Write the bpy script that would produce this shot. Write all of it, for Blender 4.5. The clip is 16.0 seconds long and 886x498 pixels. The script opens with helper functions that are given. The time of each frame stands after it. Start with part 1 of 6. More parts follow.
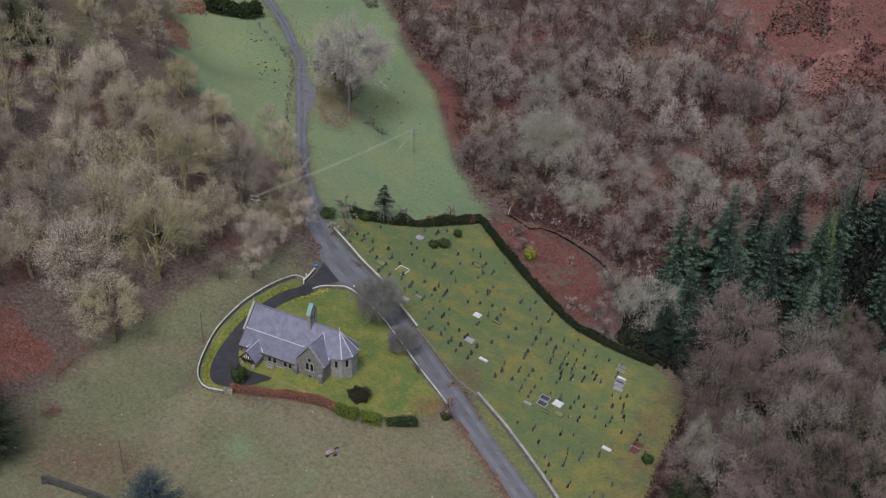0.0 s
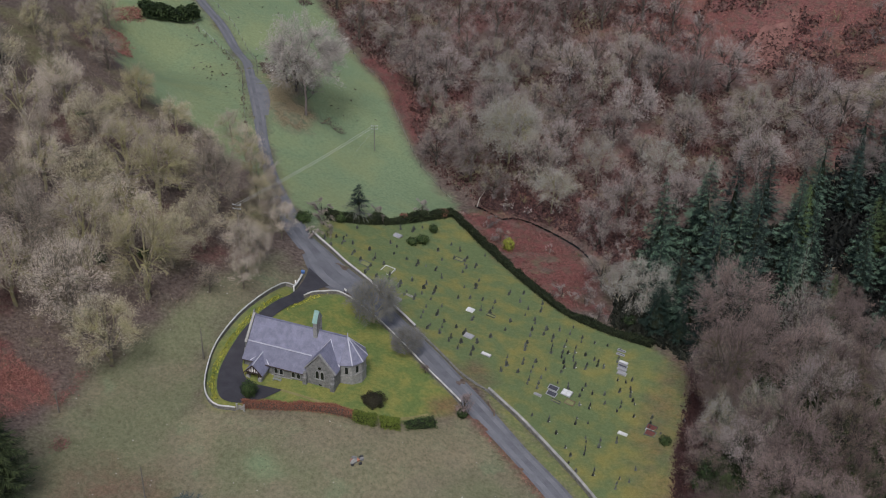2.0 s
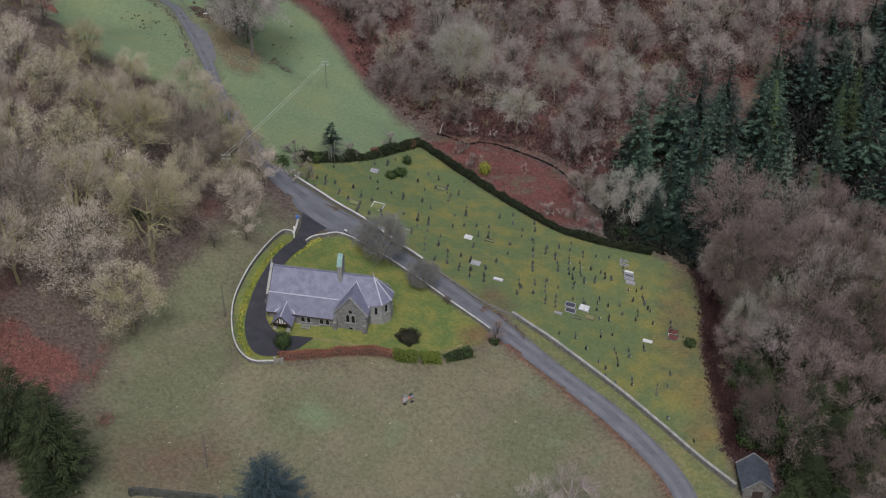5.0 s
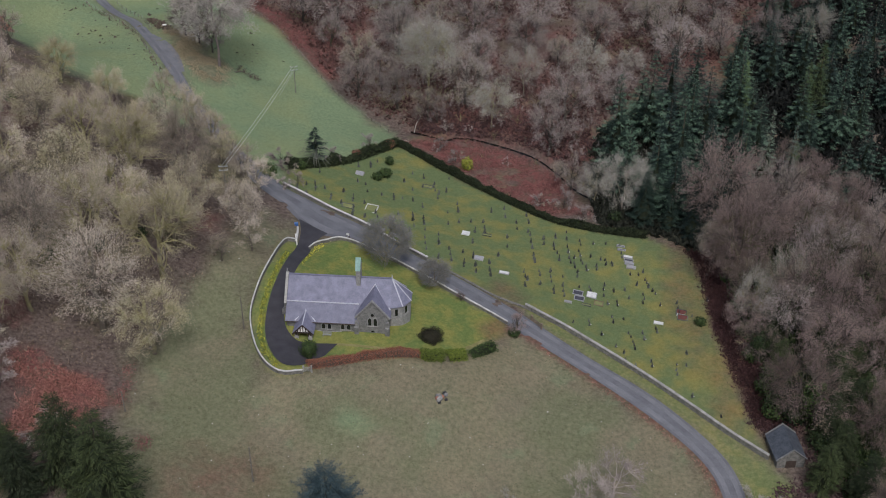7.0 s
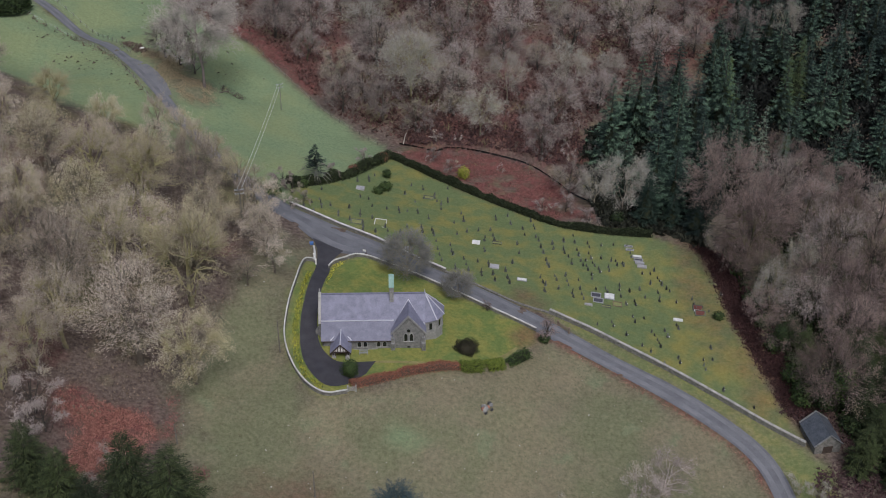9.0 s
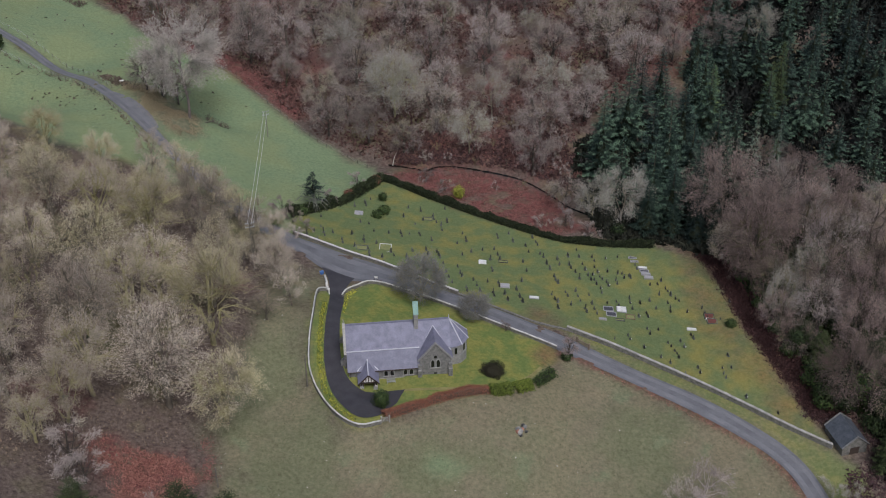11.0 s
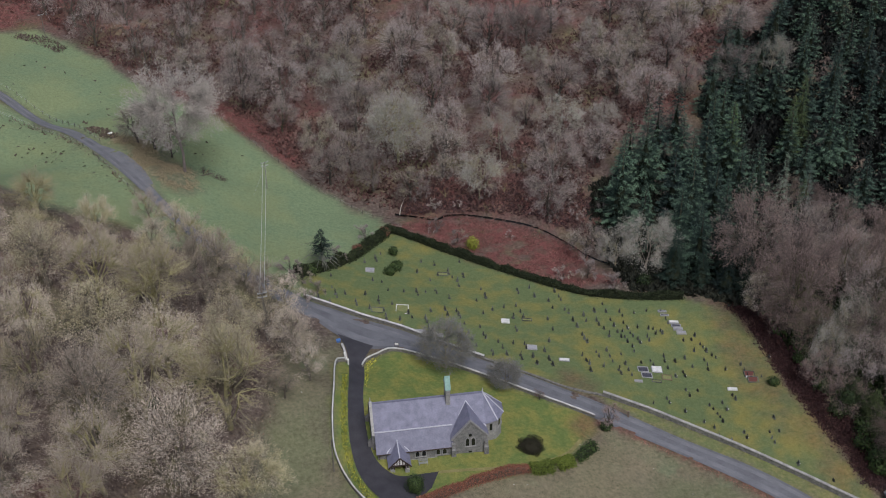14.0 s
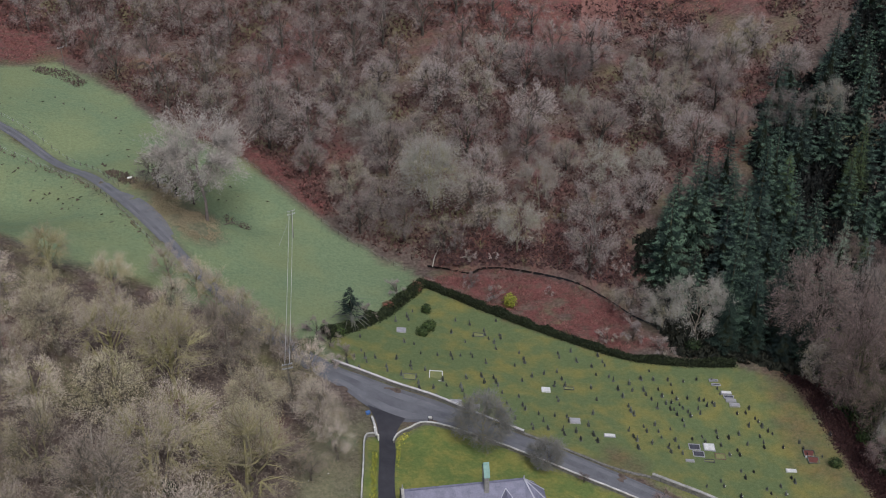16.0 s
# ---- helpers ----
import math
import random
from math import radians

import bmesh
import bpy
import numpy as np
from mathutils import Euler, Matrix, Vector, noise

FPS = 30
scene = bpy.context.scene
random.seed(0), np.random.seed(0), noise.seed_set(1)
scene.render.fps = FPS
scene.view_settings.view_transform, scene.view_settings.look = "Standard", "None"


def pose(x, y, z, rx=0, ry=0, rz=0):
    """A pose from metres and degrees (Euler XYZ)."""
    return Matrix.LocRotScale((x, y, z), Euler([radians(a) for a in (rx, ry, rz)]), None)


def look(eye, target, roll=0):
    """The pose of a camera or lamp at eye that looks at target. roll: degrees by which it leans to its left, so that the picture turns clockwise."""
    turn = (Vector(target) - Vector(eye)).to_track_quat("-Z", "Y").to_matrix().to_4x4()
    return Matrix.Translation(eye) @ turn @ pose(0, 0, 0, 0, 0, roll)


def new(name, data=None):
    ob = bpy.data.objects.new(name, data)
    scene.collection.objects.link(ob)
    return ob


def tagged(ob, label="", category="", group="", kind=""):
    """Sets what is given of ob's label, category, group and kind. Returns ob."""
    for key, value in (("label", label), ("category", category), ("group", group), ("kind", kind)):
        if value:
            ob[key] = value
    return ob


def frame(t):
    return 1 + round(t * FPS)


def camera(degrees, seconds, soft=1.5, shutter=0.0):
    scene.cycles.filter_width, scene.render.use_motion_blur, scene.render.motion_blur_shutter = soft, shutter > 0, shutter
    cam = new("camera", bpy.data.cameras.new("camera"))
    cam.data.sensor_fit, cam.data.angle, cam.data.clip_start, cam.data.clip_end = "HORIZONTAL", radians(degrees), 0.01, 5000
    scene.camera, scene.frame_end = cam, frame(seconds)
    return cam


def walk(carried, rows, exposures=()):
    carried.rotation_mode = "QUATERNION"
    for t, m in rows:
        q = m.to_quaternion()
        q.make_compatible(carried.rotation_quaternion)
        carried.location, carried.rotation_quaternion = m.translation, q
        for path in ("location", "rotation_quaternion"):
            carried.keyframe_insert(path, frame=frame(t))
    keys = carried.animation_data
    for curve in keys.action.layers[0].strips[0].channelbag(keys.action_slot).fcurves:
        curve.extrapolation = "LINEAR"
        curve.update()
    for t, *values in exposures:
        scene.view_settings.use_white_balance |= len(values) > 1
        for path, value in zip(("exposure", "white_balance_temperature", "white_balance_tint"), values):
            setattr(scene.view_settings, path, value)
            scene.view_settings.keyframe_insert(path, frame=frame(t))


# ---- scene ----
cam = camera(39.312, 16.0, soft=1.0)
# seconds, eye (x, y, z), yaw, pitch, roll in degrees
FLIGHT = (
    (0.0, 118.67, -161.71, 152.00, 25.716, -33.088, 1.803),
    (0.5, 112.67, -163.05, 151.62, 23.923, -33.095, 1.798),
    (1.0, 106.75, -164.61, 151.27, 22.309, -33.083, 1.719),
    (1.5, 101.28, -166.10, 150.81, 20.826, -33.003, 1.632),
    (2.0, 96.08, -167.73, 150.31, 19.148, -33.303, 1.443),
    (2.5, 90.77, -169.02, 149.97, 17.536, -34.965, 1.272),
    (3.0, 85.14, -170.04, 149.82, 16.208, -36.165, 1.130),
    (3.5, 79.45, -171.21, 149.57, 14.742, -36.362, 1.001),
    (4.0, 74.02, -172.37, 149.28, 12.991, -36.436, 0.878),
    (6.5, 46.57, -177.17, 148.82, 5.733, -36.515, 0.355),
    (7.0, 40.94, -177.74, 148.91, 3.917, -36.545, 0.341),
    (7.5, 35.12, -178.04, 149.01, 2.227, -36.573, 0.312),
    (8.0, 29.34, -178.26, 149.41, 1.280, -36.564, 0.209),
    (8.5, 23.78, -178.31, 150.40, 0.398, -36.595, 0.137),
    (9.0, 18.08, -178.37, 151.78, -1.516, -36.531, 0.254),
    (11.5, -1.66, -172.77, 154.47, -5.933, -36.221, -0.407),
    (12.0, -3.61, -170.10, 154.45, -5.872, -36.148, -0.542),
    (12.5, -5.16, -167.12, 154.29, -6.032, -36.031, -0.605),
    (13.0, -6.57, -163.48, 154.05, -7.760, -35.943, -0.608),
    (13.5, -7.43, -159.73, 153.70, -7.737, -35.863, -0.679),
    (14.0, -8.14, -155.45, 153.61, -7.751, -35.798, -0.713),
    (14.5, -8.34, -150.88, 153.60, -7.744, -35.751, -0.814),
    (15.0, -8.38, -146.22, 153.32, -7.716, -35.626, -0.860),
    (15.5, -8.42, -141.35, 153.07, -7.126, -35.486, -0.871),
    (16.0, -8.30, -136.37, 152.89, -6.456, -35.393, -0.797),
)
walk(cam, [(t, pose(x, y, z, 90 + p, 0, w) @ pose(0, 0, 0, 0, 0, r)) for t, x, y, z, w, p, r in FLIGHT])
# ---- end of flight ----
# ---- world, sun ----
world = bpy.data.worlds.new("sky")
scene.world = world
world.use_nodes = True
wn, wl = world.node_tree.nodes, world.node_tree.links
sky = wn.new("ShaderNodeTexSky")
sky.sky_type = "NISHITA"
sky.sun_disc = False
sky.sun_elevation, sky.sun_rotation = radians(58), radians(167)
sky.air_density, sky.dust_density, sky.ozone_density = 1.0, 4.0, 1.0
wl.new(sky.outputs["Color"], wn["Background"].inputs["Color"])
wn["Background"].inputs["Strength"].default_value = 0.092
sun = new("sun", bpy.data.lights.new("sun", "SUN"))
sun.data.energy, sun.data.angle, sun.data.color = 2.0, radians(24), (0.95, 0.97, 1.04)
sun.matrix_world = look((10, -45, 77), (0, 0, 0))
scene.view_settings.exposure = 0.14

# ---- small mesh tools ----
rng = np.random.default_rng(7)


class Geo:
    """Gathers vertices and faces of one mesh."""

    def __init__(self):
        self.v, self.f, self.n = [], [], 0

    def add(self, verts, faces):
        self.v.append(np.asarray(verts, float).reshape(-1, 3))
        self.f += [tuple(i + self.n for i in face) for face in faces]
        self.n += len(self.v[-1])
        return self

    def box(self, lo, hi, m=None):
        (a, b, c), (d, e, f) = lo, hi
        v = np.array([(a, b, c), (d, b, c), (d, e, c), (a, e, c), (a, b, f), (d, b, f), (d, e, f), (a, e, f)], float)
        if m is not None:
            v = np.array([m @ Vector(p) for p in v])
        return self.add(v, [(3, 2, 1, 0), (4, 5, 6, 7), (0, 1, 5, 4), (1, 2, 6, 5), (2, 3, 7, 6), (3, 0, 4, 7)])

    def prism(self, ring, depth):
        """A flat ring of points pushed along the vector depth."""
        ring, k = np.asarray(ring, float), len(ring)
        sides = [(i, (i + 1) % k, (i + 1) % k + k, i + k) for i in range(k)]
        return self.add(np.vstack([ring, ring + np.asarray(depth, float)]), [tuple(range(k))[::-1], tuple(range(k, 2 * k))] + sides)

    def tube(self, pts, radii, sides=5, cap=True):
        pts = np.asarray(pts, float)
        k, way = len(pts), np.gradient(np.asarray(pts, float), axis=0)
        way /= np.linalg.norm(way, axis=1, keepdims=True) + 1e-9
        ref = np.where(np.abs(way[:, 2:]) > 0.9, np.array([[1.0, 0, 0]]), np.array([[0, 0, 1.0]]))
        u = np.cross(way, ref)
        u /= np.linalg.norm(u, axis=1, keepdims=True) + 1e-9
        w = np.cross(way, u)
        ang = np.arange(sides) * 2 * np.pi / sides
        ring = np.cos(ang)[None, :, None] * u[:, None] + np.sin(ang)[None, :, None] * w[:, None]
        v = pts[:, None] + ring * np.asarray(radii, float)[:, None, None]
        faces = [(i * sides + j, i * sides + (j + 1) % sides, (i + 1) * sides + (j + 1) % sides, (i + 1) * sides + j) for i in range(k - 1) for j in range(sides)]
        if cap:
            faces += [tuple(range(sides))[::-1], tuple(range((k - 1) * sides, k * sides))]
        return self.add(v.reshape(-1, 3), faces)

    def mesh(self, name, mat, smooth=False):
        me = bpy.data.meshes.new(name)
        me.from_pydata(np.vstack(self.v).tolist() if self.v else [], [], self.f)
        me.materials.append(mat)
        if smooth:
            me.polygons.foreach_set("use_smooth", [True] * len(me.polygons))
        me.update()
        return me


def part(name, geo, mat, parent=None, label="", smooth=False):
    """One mesh object under a thing or under a part; with no parent, a thing."""
    ob = new(name, geo if isinstance(geo, bpy.types.Mesh) else geo.mesh(name, mat, smooth))
    ob.parent = parent
    if label:
        tagged(ob, label)
    return ob


def thing(name, m, label, category, group=""):
    ob = new(name)
    ob.empty_display_size = 0.3
    ob.matrix_basis = m
    return tagged(ob, label, category, group)


# ---- the lie of the land ----
def soft_ramp(s, k):
    return np.logaddexp(0, s / k) * k


def height(x, y):
    """Ground level: a hillside falling to a stream in the north-east, with a terrace for the church."""
    x, y = np.asarray(x, float), np.asarray(y, float)
    z = 1.0625 - 0.1828 * x + 0.2241 * y + 0.000452 * np.clip(x, -160, 200) * np.clip(y, -120, 260)
    far, side = (y - 88) * 0.95 + (x - 25) * 0.30, (x - 10) * 0.72 + (y - 92) * 0.69
    z = z + 0.5082 * soft_ramp(far - soft_ramp(far - side, 6), 12) + 0.2515 * soft_ramp(-(x + 8), 10)
    z = z + 0.2017 * soft_ramp(-(y - 2), 10) + 0.1258 * soft_ramp(x - 30, 10) - 0.4343 * soft_ramp(y - 8, 5)
    for a, b, r, up in ((28, -15, 16, 3.83), (4, -9, 12, 0.09), (68, 14, 20, -3.1), (4, 22, 14, -0.64), (80, 42, 20, 1.19), (-7, -8, 12, -1.5), (2, -18.5, 8, 1.1), (7, 24.5, 5.5, 0.9), (0, 20.5, 4.5, -1.1), (11, 44, 11, 0.7), (-44, 103, 20, 1.5), (9, 93, 10, -2.6), (-26, 103, 7, -1.5), (7.5, -7.5, 4.5, -0.75), (4.2, -9.3, 2.6, -0.45), (-36.8, 92.2, 5, 1.5), (90, 180, 60, -16.41), (-40, -20, 30, -7.43), (-80, 100, 20, -10.04), (-40, 120, 30, 3.84), (80, 100, 45, 2.6), (-60, 20, 30, -5.05), (0, -10, 20, 1.36), (20, -30, 14, 1.38), (-70, 130, 14, -4.29)):
        z = z + up * np.exp(-((x - a) ** 2 + (y - b) ** 2) / r**2)
    return z


def ground(x, y):
    return float(height(x, y))


def flow(points, step):
    """A smooth line through the points, in even steps."""
    p = np.asarray(points, float)
    q = np.vstack([2 * p[0] - p[1], p, 2 * p[-1] - p[-2]])
    out = []
    for i in range(len(p) - 1):
        a, b, c, d = q[i : i + 4]
        for s in np.linspace(0, 1, 24, endpoint=False):
            out.append(0.5 * (2 * b + (c - a) * s + (2 * a - 5 * b + 4 * c - d) * s**2 + (3 * b - a - 3 * c + d) * s**3))
    out = np.array(out + [p[-1]])
    along = np.r_[0, np.cumsum(np.linalg.norm(np.diff(out, axis=0), axis=1))]
    at = np.linspace(0, along[-1], max(2, int(along[-1] / step) + 1))
    return np.stack([np.interp(at, along, out[:, k]) for k in range(out.shape[1])], 1)


def inside(x, y, poly):
    """Which points lie in a polygon of the plan."""
    x, y, poly = np.asarray(x, float), np.asarray(y, float), np.asarray(poly, float)
    hit = np.zeros(x.shape, bool)
    for (ax, ay), (bx, by) in zip(poly, np.roll(poly, -1, 0)):
        cross = (ay > y) != (by > y)
        hit ^= cross & (x < (bx - ax) * (y - ay) / (by - ay + 1e-12) + ax)
    return hit


def away(x, y, line):
    """Distance to a line of the plan."""
    x, y = np.asarray(x, float), np.asarray(y, float)
    best = np.full(x.shape, 1e9)
    for a, b in zip(np.asarray(line, float)[:-1], np.asarray(line, float)[1:]):
        d = b - a
        s = np.clip(((x - a[0]) * d[0] + (y - a[1]) * d[1]) / (d @ d + 1e-9), 0, 1)
        best = np.minimum(best, np.hypot(x - a[0] - s * d[0], y - a[1] - s * d[1]))
    return best


# ---- plan ----
ROAD_EDGES = ((-125, 172, -128, 169.5), (-104, 157, -106.5, 154.5), (-89.2, 141.8, -91.6, 139.2), (-76.9, 134.2, -79, 131.4), (-62.9, 118.8, -65.5, 118.2), (-51.8, 101.8, -54.5, 101), (-45.8, 92.9, -48.8, 91.8), (-41.2, 85.8, -43.8, 84.1), (-35.1, 75.6, -37.8, 74.4), (-26, 62.6, -28.8, 60.6), (-10.5, 46, -15.6, 43.2), (-3.4, 41.4, -8.1, 36.5), (2.1, 38, -3.6, 31), (9.7, 33.9, 2, 26.6), (16.6, 28.6, 11, 25.4), (30.2, 18.2, 24.6, 16), (38, 12, 32.4, 9.7), (46.1, 6, 41.6, 3), (55, -0.6, 52.5, -4), (65, -7.6, 62, -11), (73.2, -15.4, 70, -18.3), (79.8, -23.9, 76, -25.5), (82.4, -32.3, 78.6, -33.2), (83.5, -46, 79.6, -46))
DRIVE_EDGES = ((3, 27.5, -3.5, 31.5), (0.9, 23, -2.2, 25.4), (0.4, 17, -2.4, 17), (-0.5, 8, -3.3, 7), (-0.6, -0.5, -3.7, -1.2), (0.3, -6, -3, -8.2), (2.6, -9.3, -0.9, -13.8), (5.2, -10, 2, -17.4), (8.2, -9.9, 5.6, -17), (10.5, -9.9, 8.8, -13.8))
YARD_WALL_WEST = ((-2.4, 22.4), (-4.5, 20.9), (-5.4, 11.6), (-6.3, 2.4), (-6.3, -4.8), (-4.2, -11.9), (-1.3, -17.3), (2.0, -19.8), (5.7, -19.0))
YARD_WALL_ROAD = ((0.3, 20.9), (1.2, 22.8), (3.7, 24.1), (6.9, 25.3), (15.2, 22.4), (24.6, 15.5), (31.8, 9.9), (40.9, 3.8))
GRAVE_WALL_NORTH = ((-9.4, 45.6), (-3, 42), (2.2, 38.7), (9.7, 34.6), (16.6, 29.3), (20.8, 26.2), (24, 23.7))
GRAVE_KERB = ((24, 23.7), (30.2, 18.9), (38, 13), (44.2, 10.6))
GRAVE_WALL_SOUTH = ((44.2, 10.6), (47.4, 8.7), (54.3, 4.5), (64.4, -3), (73.8, -11.4), (81, -17.9), (87.2, -22.6))
HEDGE_EAST = ((11.7, 82), (20.4, 73.5), (30, 65), (39.3, 57), (50.2, 48.6), (61.2, 44.8), (70, 43))
HEDGE_NORTH = ((-10.5, 55.5), (-5, 60), (1, 66), (6, 73), (11.7, 82))
STREAM = ((-27.6, 128.4), (-9, 110.3), (6, 99), (14, 93), (19.9, 88.7), (23, 86.5), (26.4, 88), (34, 85.8), (45, 79.5), (50.9, 72.2), (57.8, 61.8), (73.8, 50.9), (95.8, 37.5), (120, 20))
FIELD_EDGE = ((-150, 172), (-93, 180.5), (-80, 187.5), (-68, 177.5), (-60, 168.5), (-49.8, 154.2), (-37.6, 141.8), (-27.7, 133.3), (-15.9, 116.3), (-3.5, 99.4), (4, 94), (10.3, 90.5), (11.5, 85.5))
YARD = YARD_WALL_ROAD + ((40, 0), (33, -8), (26, -11.5), (16, -13), (6.5, -17.5)) + YARD_WALL_WEST[::-1]
GRAVES = GRAVE_WALL_NORTH + GRAVE_KERB[1:-1] + GRAVE_WALL_SOUTH + ((86, -17), (84, -8.5), (82.4, 1), (80.8, 12), (80.4, 26), (79, 35.5), (74, 40.2)) + HEDGE_EAST[::-1] + HEDGE_NORTH[::-1]
ROAD_LEFT = [(c, d) for a, b, c, d in ROAD_EDGES]
ROAD_RIGHT = [(a, b) for a, b, c, d in ROAD_EDGES]
WEST_WOOD = ((-105.5, 108.2), (-93, 99.1), (-74.8, 70.7), (-58.3, 62.4), (-45.1, 62.9), (-34.3, 54.3), (-24.3, 43.4), (-14.2, 33.9), (-13.2, 26.2), (-14.9, 12), (-17.1, 0.5), (-19.4, -7.3), (-20.7, -15.5), (-23.5, -24.1), (-32.2, -28.2), (-46.3, -35.2), (-100, -50), (-140, 20), (-140, 100))
FAR_FIELD = ROAD_RIGHT[:11] + [(-9.4, 46)] + list(HEDGE_NORTH) + list(FIELD_EDGE[::-1])
FAR_FIELD_WEST = ROAD_LEFT[:10] + [(-36.3, 58), (-46.1, 65.6), (-60.3, 66.2), (-78.2, 79.3), (-94.6, 101.7), (-105.4, 110), (-130, 140)]
PASTURE = list(YARD_WALL_WEST[:-1]) + [(6.6, -18.2), (16, -13.9), (26, -12), (33, -8), (41, 1)] + ROAD_LEFT[17:] + [(70, -62), (20, -74), (-18.1, -69.8), (-21.5, -50.6), (-20.3, -41.6), (-21.2, -29), (-23.5, -18.8), (-20, -8.1), (-16.5, 4.3), (-14.4, 16.8), (-10.1, 28.8), (-3, 27)]
VERGE = [(44.2, 9.4)] + ROAD_RIGHT[17:] + [(92, -48), (90, -28), (87, -23.2)] + list(GRAVE_WALL_SOUTH[::-1][1:])


# ---- materials ----
def material(name, roughness=0.85, metallic=0.0, specular=0.3):
    mat = bpy.data.materials.new(name)
    mat.use_nodes = True
    nt = mat.node_tree
    b = nt.nodes["Principled BSDF"]
    b.inputs["Roughness"].default_value, b.inputs["Metallic"].default_value = roughness, metallic
    b.inputs["Specular IOR Level"].default_value = specular
    return mat, nt, b


def node(nt, kind, **values):
    n = nt.nodes.new(kind)
    for key, value in values.items():
        n.inputs[key].default_value = value
    return n


def noise_of(nt, scale, detail=4.0, rough=0.6, coords="Object"):
    tc = nt.nodes.new("ShaderNodeTexCoord")
    n = node(nt, "ShaderNodeTexNoise", Scale=scale, Detail=detail, Roughness=rough)
    nt.links.new(tc.outputs[coords], n.inputs["Vector"])
    return n.outputs["Fac"]


def world_noise(nt, scale, detail=4.0, rough=0.6):
    g = nt.nodes.new("ShaderNodeNewGeometry")
    n = node(nt, "ShaderNodeTexNoise", Scale=scale, Detail=detail, Roughness=rough)
    nt.links.new(g.outputs["Position"], n.inputs["Vector"])
    return n.outputs["Fac"]


def ramp(nt, fac, stops):
    r = nt.nodes.new("ShaderNodeValToRGB")
    while len(r.color_ramp.elements) < len(stops):
        r.color_ramp.elements.new(0.5)
    for e, (at, col) in zip(r.color_ramp.elements, stops):
        e.position, e.color = at, (*col, 1)
    nt.links.new(fac, r.inputs["Fac"])
    return r.outputs["Color"]


def mix(nt, fac, a, b, blend="MIX"):
    m = nt.nodes.new("ShaderNodeMix")
    m.data_type, m.blend_type = "RGBA", blend
    for value, socket in ((fac, m.inputs[0]), (a, m.inputs[6]), (b, m.inputs[7])):
        if isinstance(value, bpy.types.NodeSocket):
            nt.links.new(value, socket)
        else:
            socket.default_value = value if isinstance(value, (int, float)) else (*value, 1)
    return m.outputs[2]


def math_node(nt, op, a, b=0.5):
    m = nt.nodes.new("ShaderNodeMath")
    m.operation = op
    for value, socket in ((a, m.inputs[0]), (b, m.inputs[1])):
        if isinstance(value, bpy.types.NodeSocket):
            nt.links.new(value, socket)
        else:
            socket.default_value = value
    return m.outputs[0]


def bump(nt, b, fac, distance, strength=0.6):
    n = node(nt, "ShaderNodeBump", Strength=strength, Distance=distance)
    nt.links.new(fac, n.inputs["Height"])
    nt.links.new(n.outputs["Normal"], b.inputs["Normal"])


def varied(name, dark, light, scale, roughness=0.85, bump_by=0.0, fine=8.0, per_object=0.0, metallic=0.0, specular=0.3):
    """Two tones mottled at a coarse and a fine scale, with relief, and if asked a shift of tone from object to object."""
    mat, nt, b = material(name, roughness, metallic, specular)
    big, small = world_noise(nt, scale, 3), world_noise(nt, scale * fine, 5)
    fac = math_node(nt, "ADD", math_node(nt, "MULTIPLY", big, 0.55), math_node(nt, "MULTIPLY", small, 0.45))
    col = ramp(nt, fac, ((0.33, dark), (0.67, light)))
    if per_object:
        info = nt.nodes.new("ShaderNodeObjectInfo")
        tone = ramp(nt, info.outputs["Random"], ((0.0, (1 - per_object,) * 3), (1.0, (1 + per_object * 0.6,) * 3)))
        col = mix(nt, 1.0, col, tone, "MULTIPLY")
    nt.links.new(col, b.inputs["Base Color"])
    if bump_by:
        bump(nt, b, small, bump_by)
    return mat


def bark_material(name, dark, light, moss, moss_from=0.58):
    """Bark or twigs: grey-brown, moss and lichen in patches, each tree a little different."""
    mat, nt, b = material(name, 0.95, specular=0.1)
    info = nt.nodes.new("ShaderNodeObjectInfo")
    base = ramp(nt, info.outputs["Random"], ((0.0, dark), (0.55, tuple(0.5 * (p + q) for p, q in zip(dark, light))), (1.0, light)))
    base = mix(nt, 1.0, base, ramp(nt, noise_of(nt, 1.3, 4), ((0.3, (0.75, 0.75, 0.75)), (0.7, (1.2, 1.2, 1.2)))), "MULTIPLY")
    spread = math_node(nt, "ADD", math_node(nt, "MULTIPLY", noise_of(nt, 0.28, 3), 0.75), math_node(nt, "MULTIPLY", math_node(nt, "FRACT", math_node(nt, "MULTIPLY", info.outputs["Random"], 37.0)), 0.25))
    col = mix(nt, ramp(nt, spread, ((moss_from, (0, 0, 0)), (moss_from + 0.14, (0.8, 0.8, 0.8)))), base, moss)
    nt.links.new(col, b.inputs["Base Color"])
    return mat


def leaf_material(name, dark, light):
    mat, nt, b = material(name, 0.75, specular=0.25)
    g = nt.nodes.new("ShaderNodeNewGeometry")
    col = ramp(nt, g.outputs["Random Per Island"], ((0.0, dark), (1.0, light)))
    info = nt.nodes.new("ShaderNodeObjectInfo")
    col = mix(nt, 1.0, col, ramp(nt, info.outputs["Random"], ((0.0, (0.6, 0.62, 0.66)), (1.0, (1.35, 1.33, 1.12)))), "MULTIPLY")
    nt.links.new(col, b.inputs["Base Color"])
    return mat


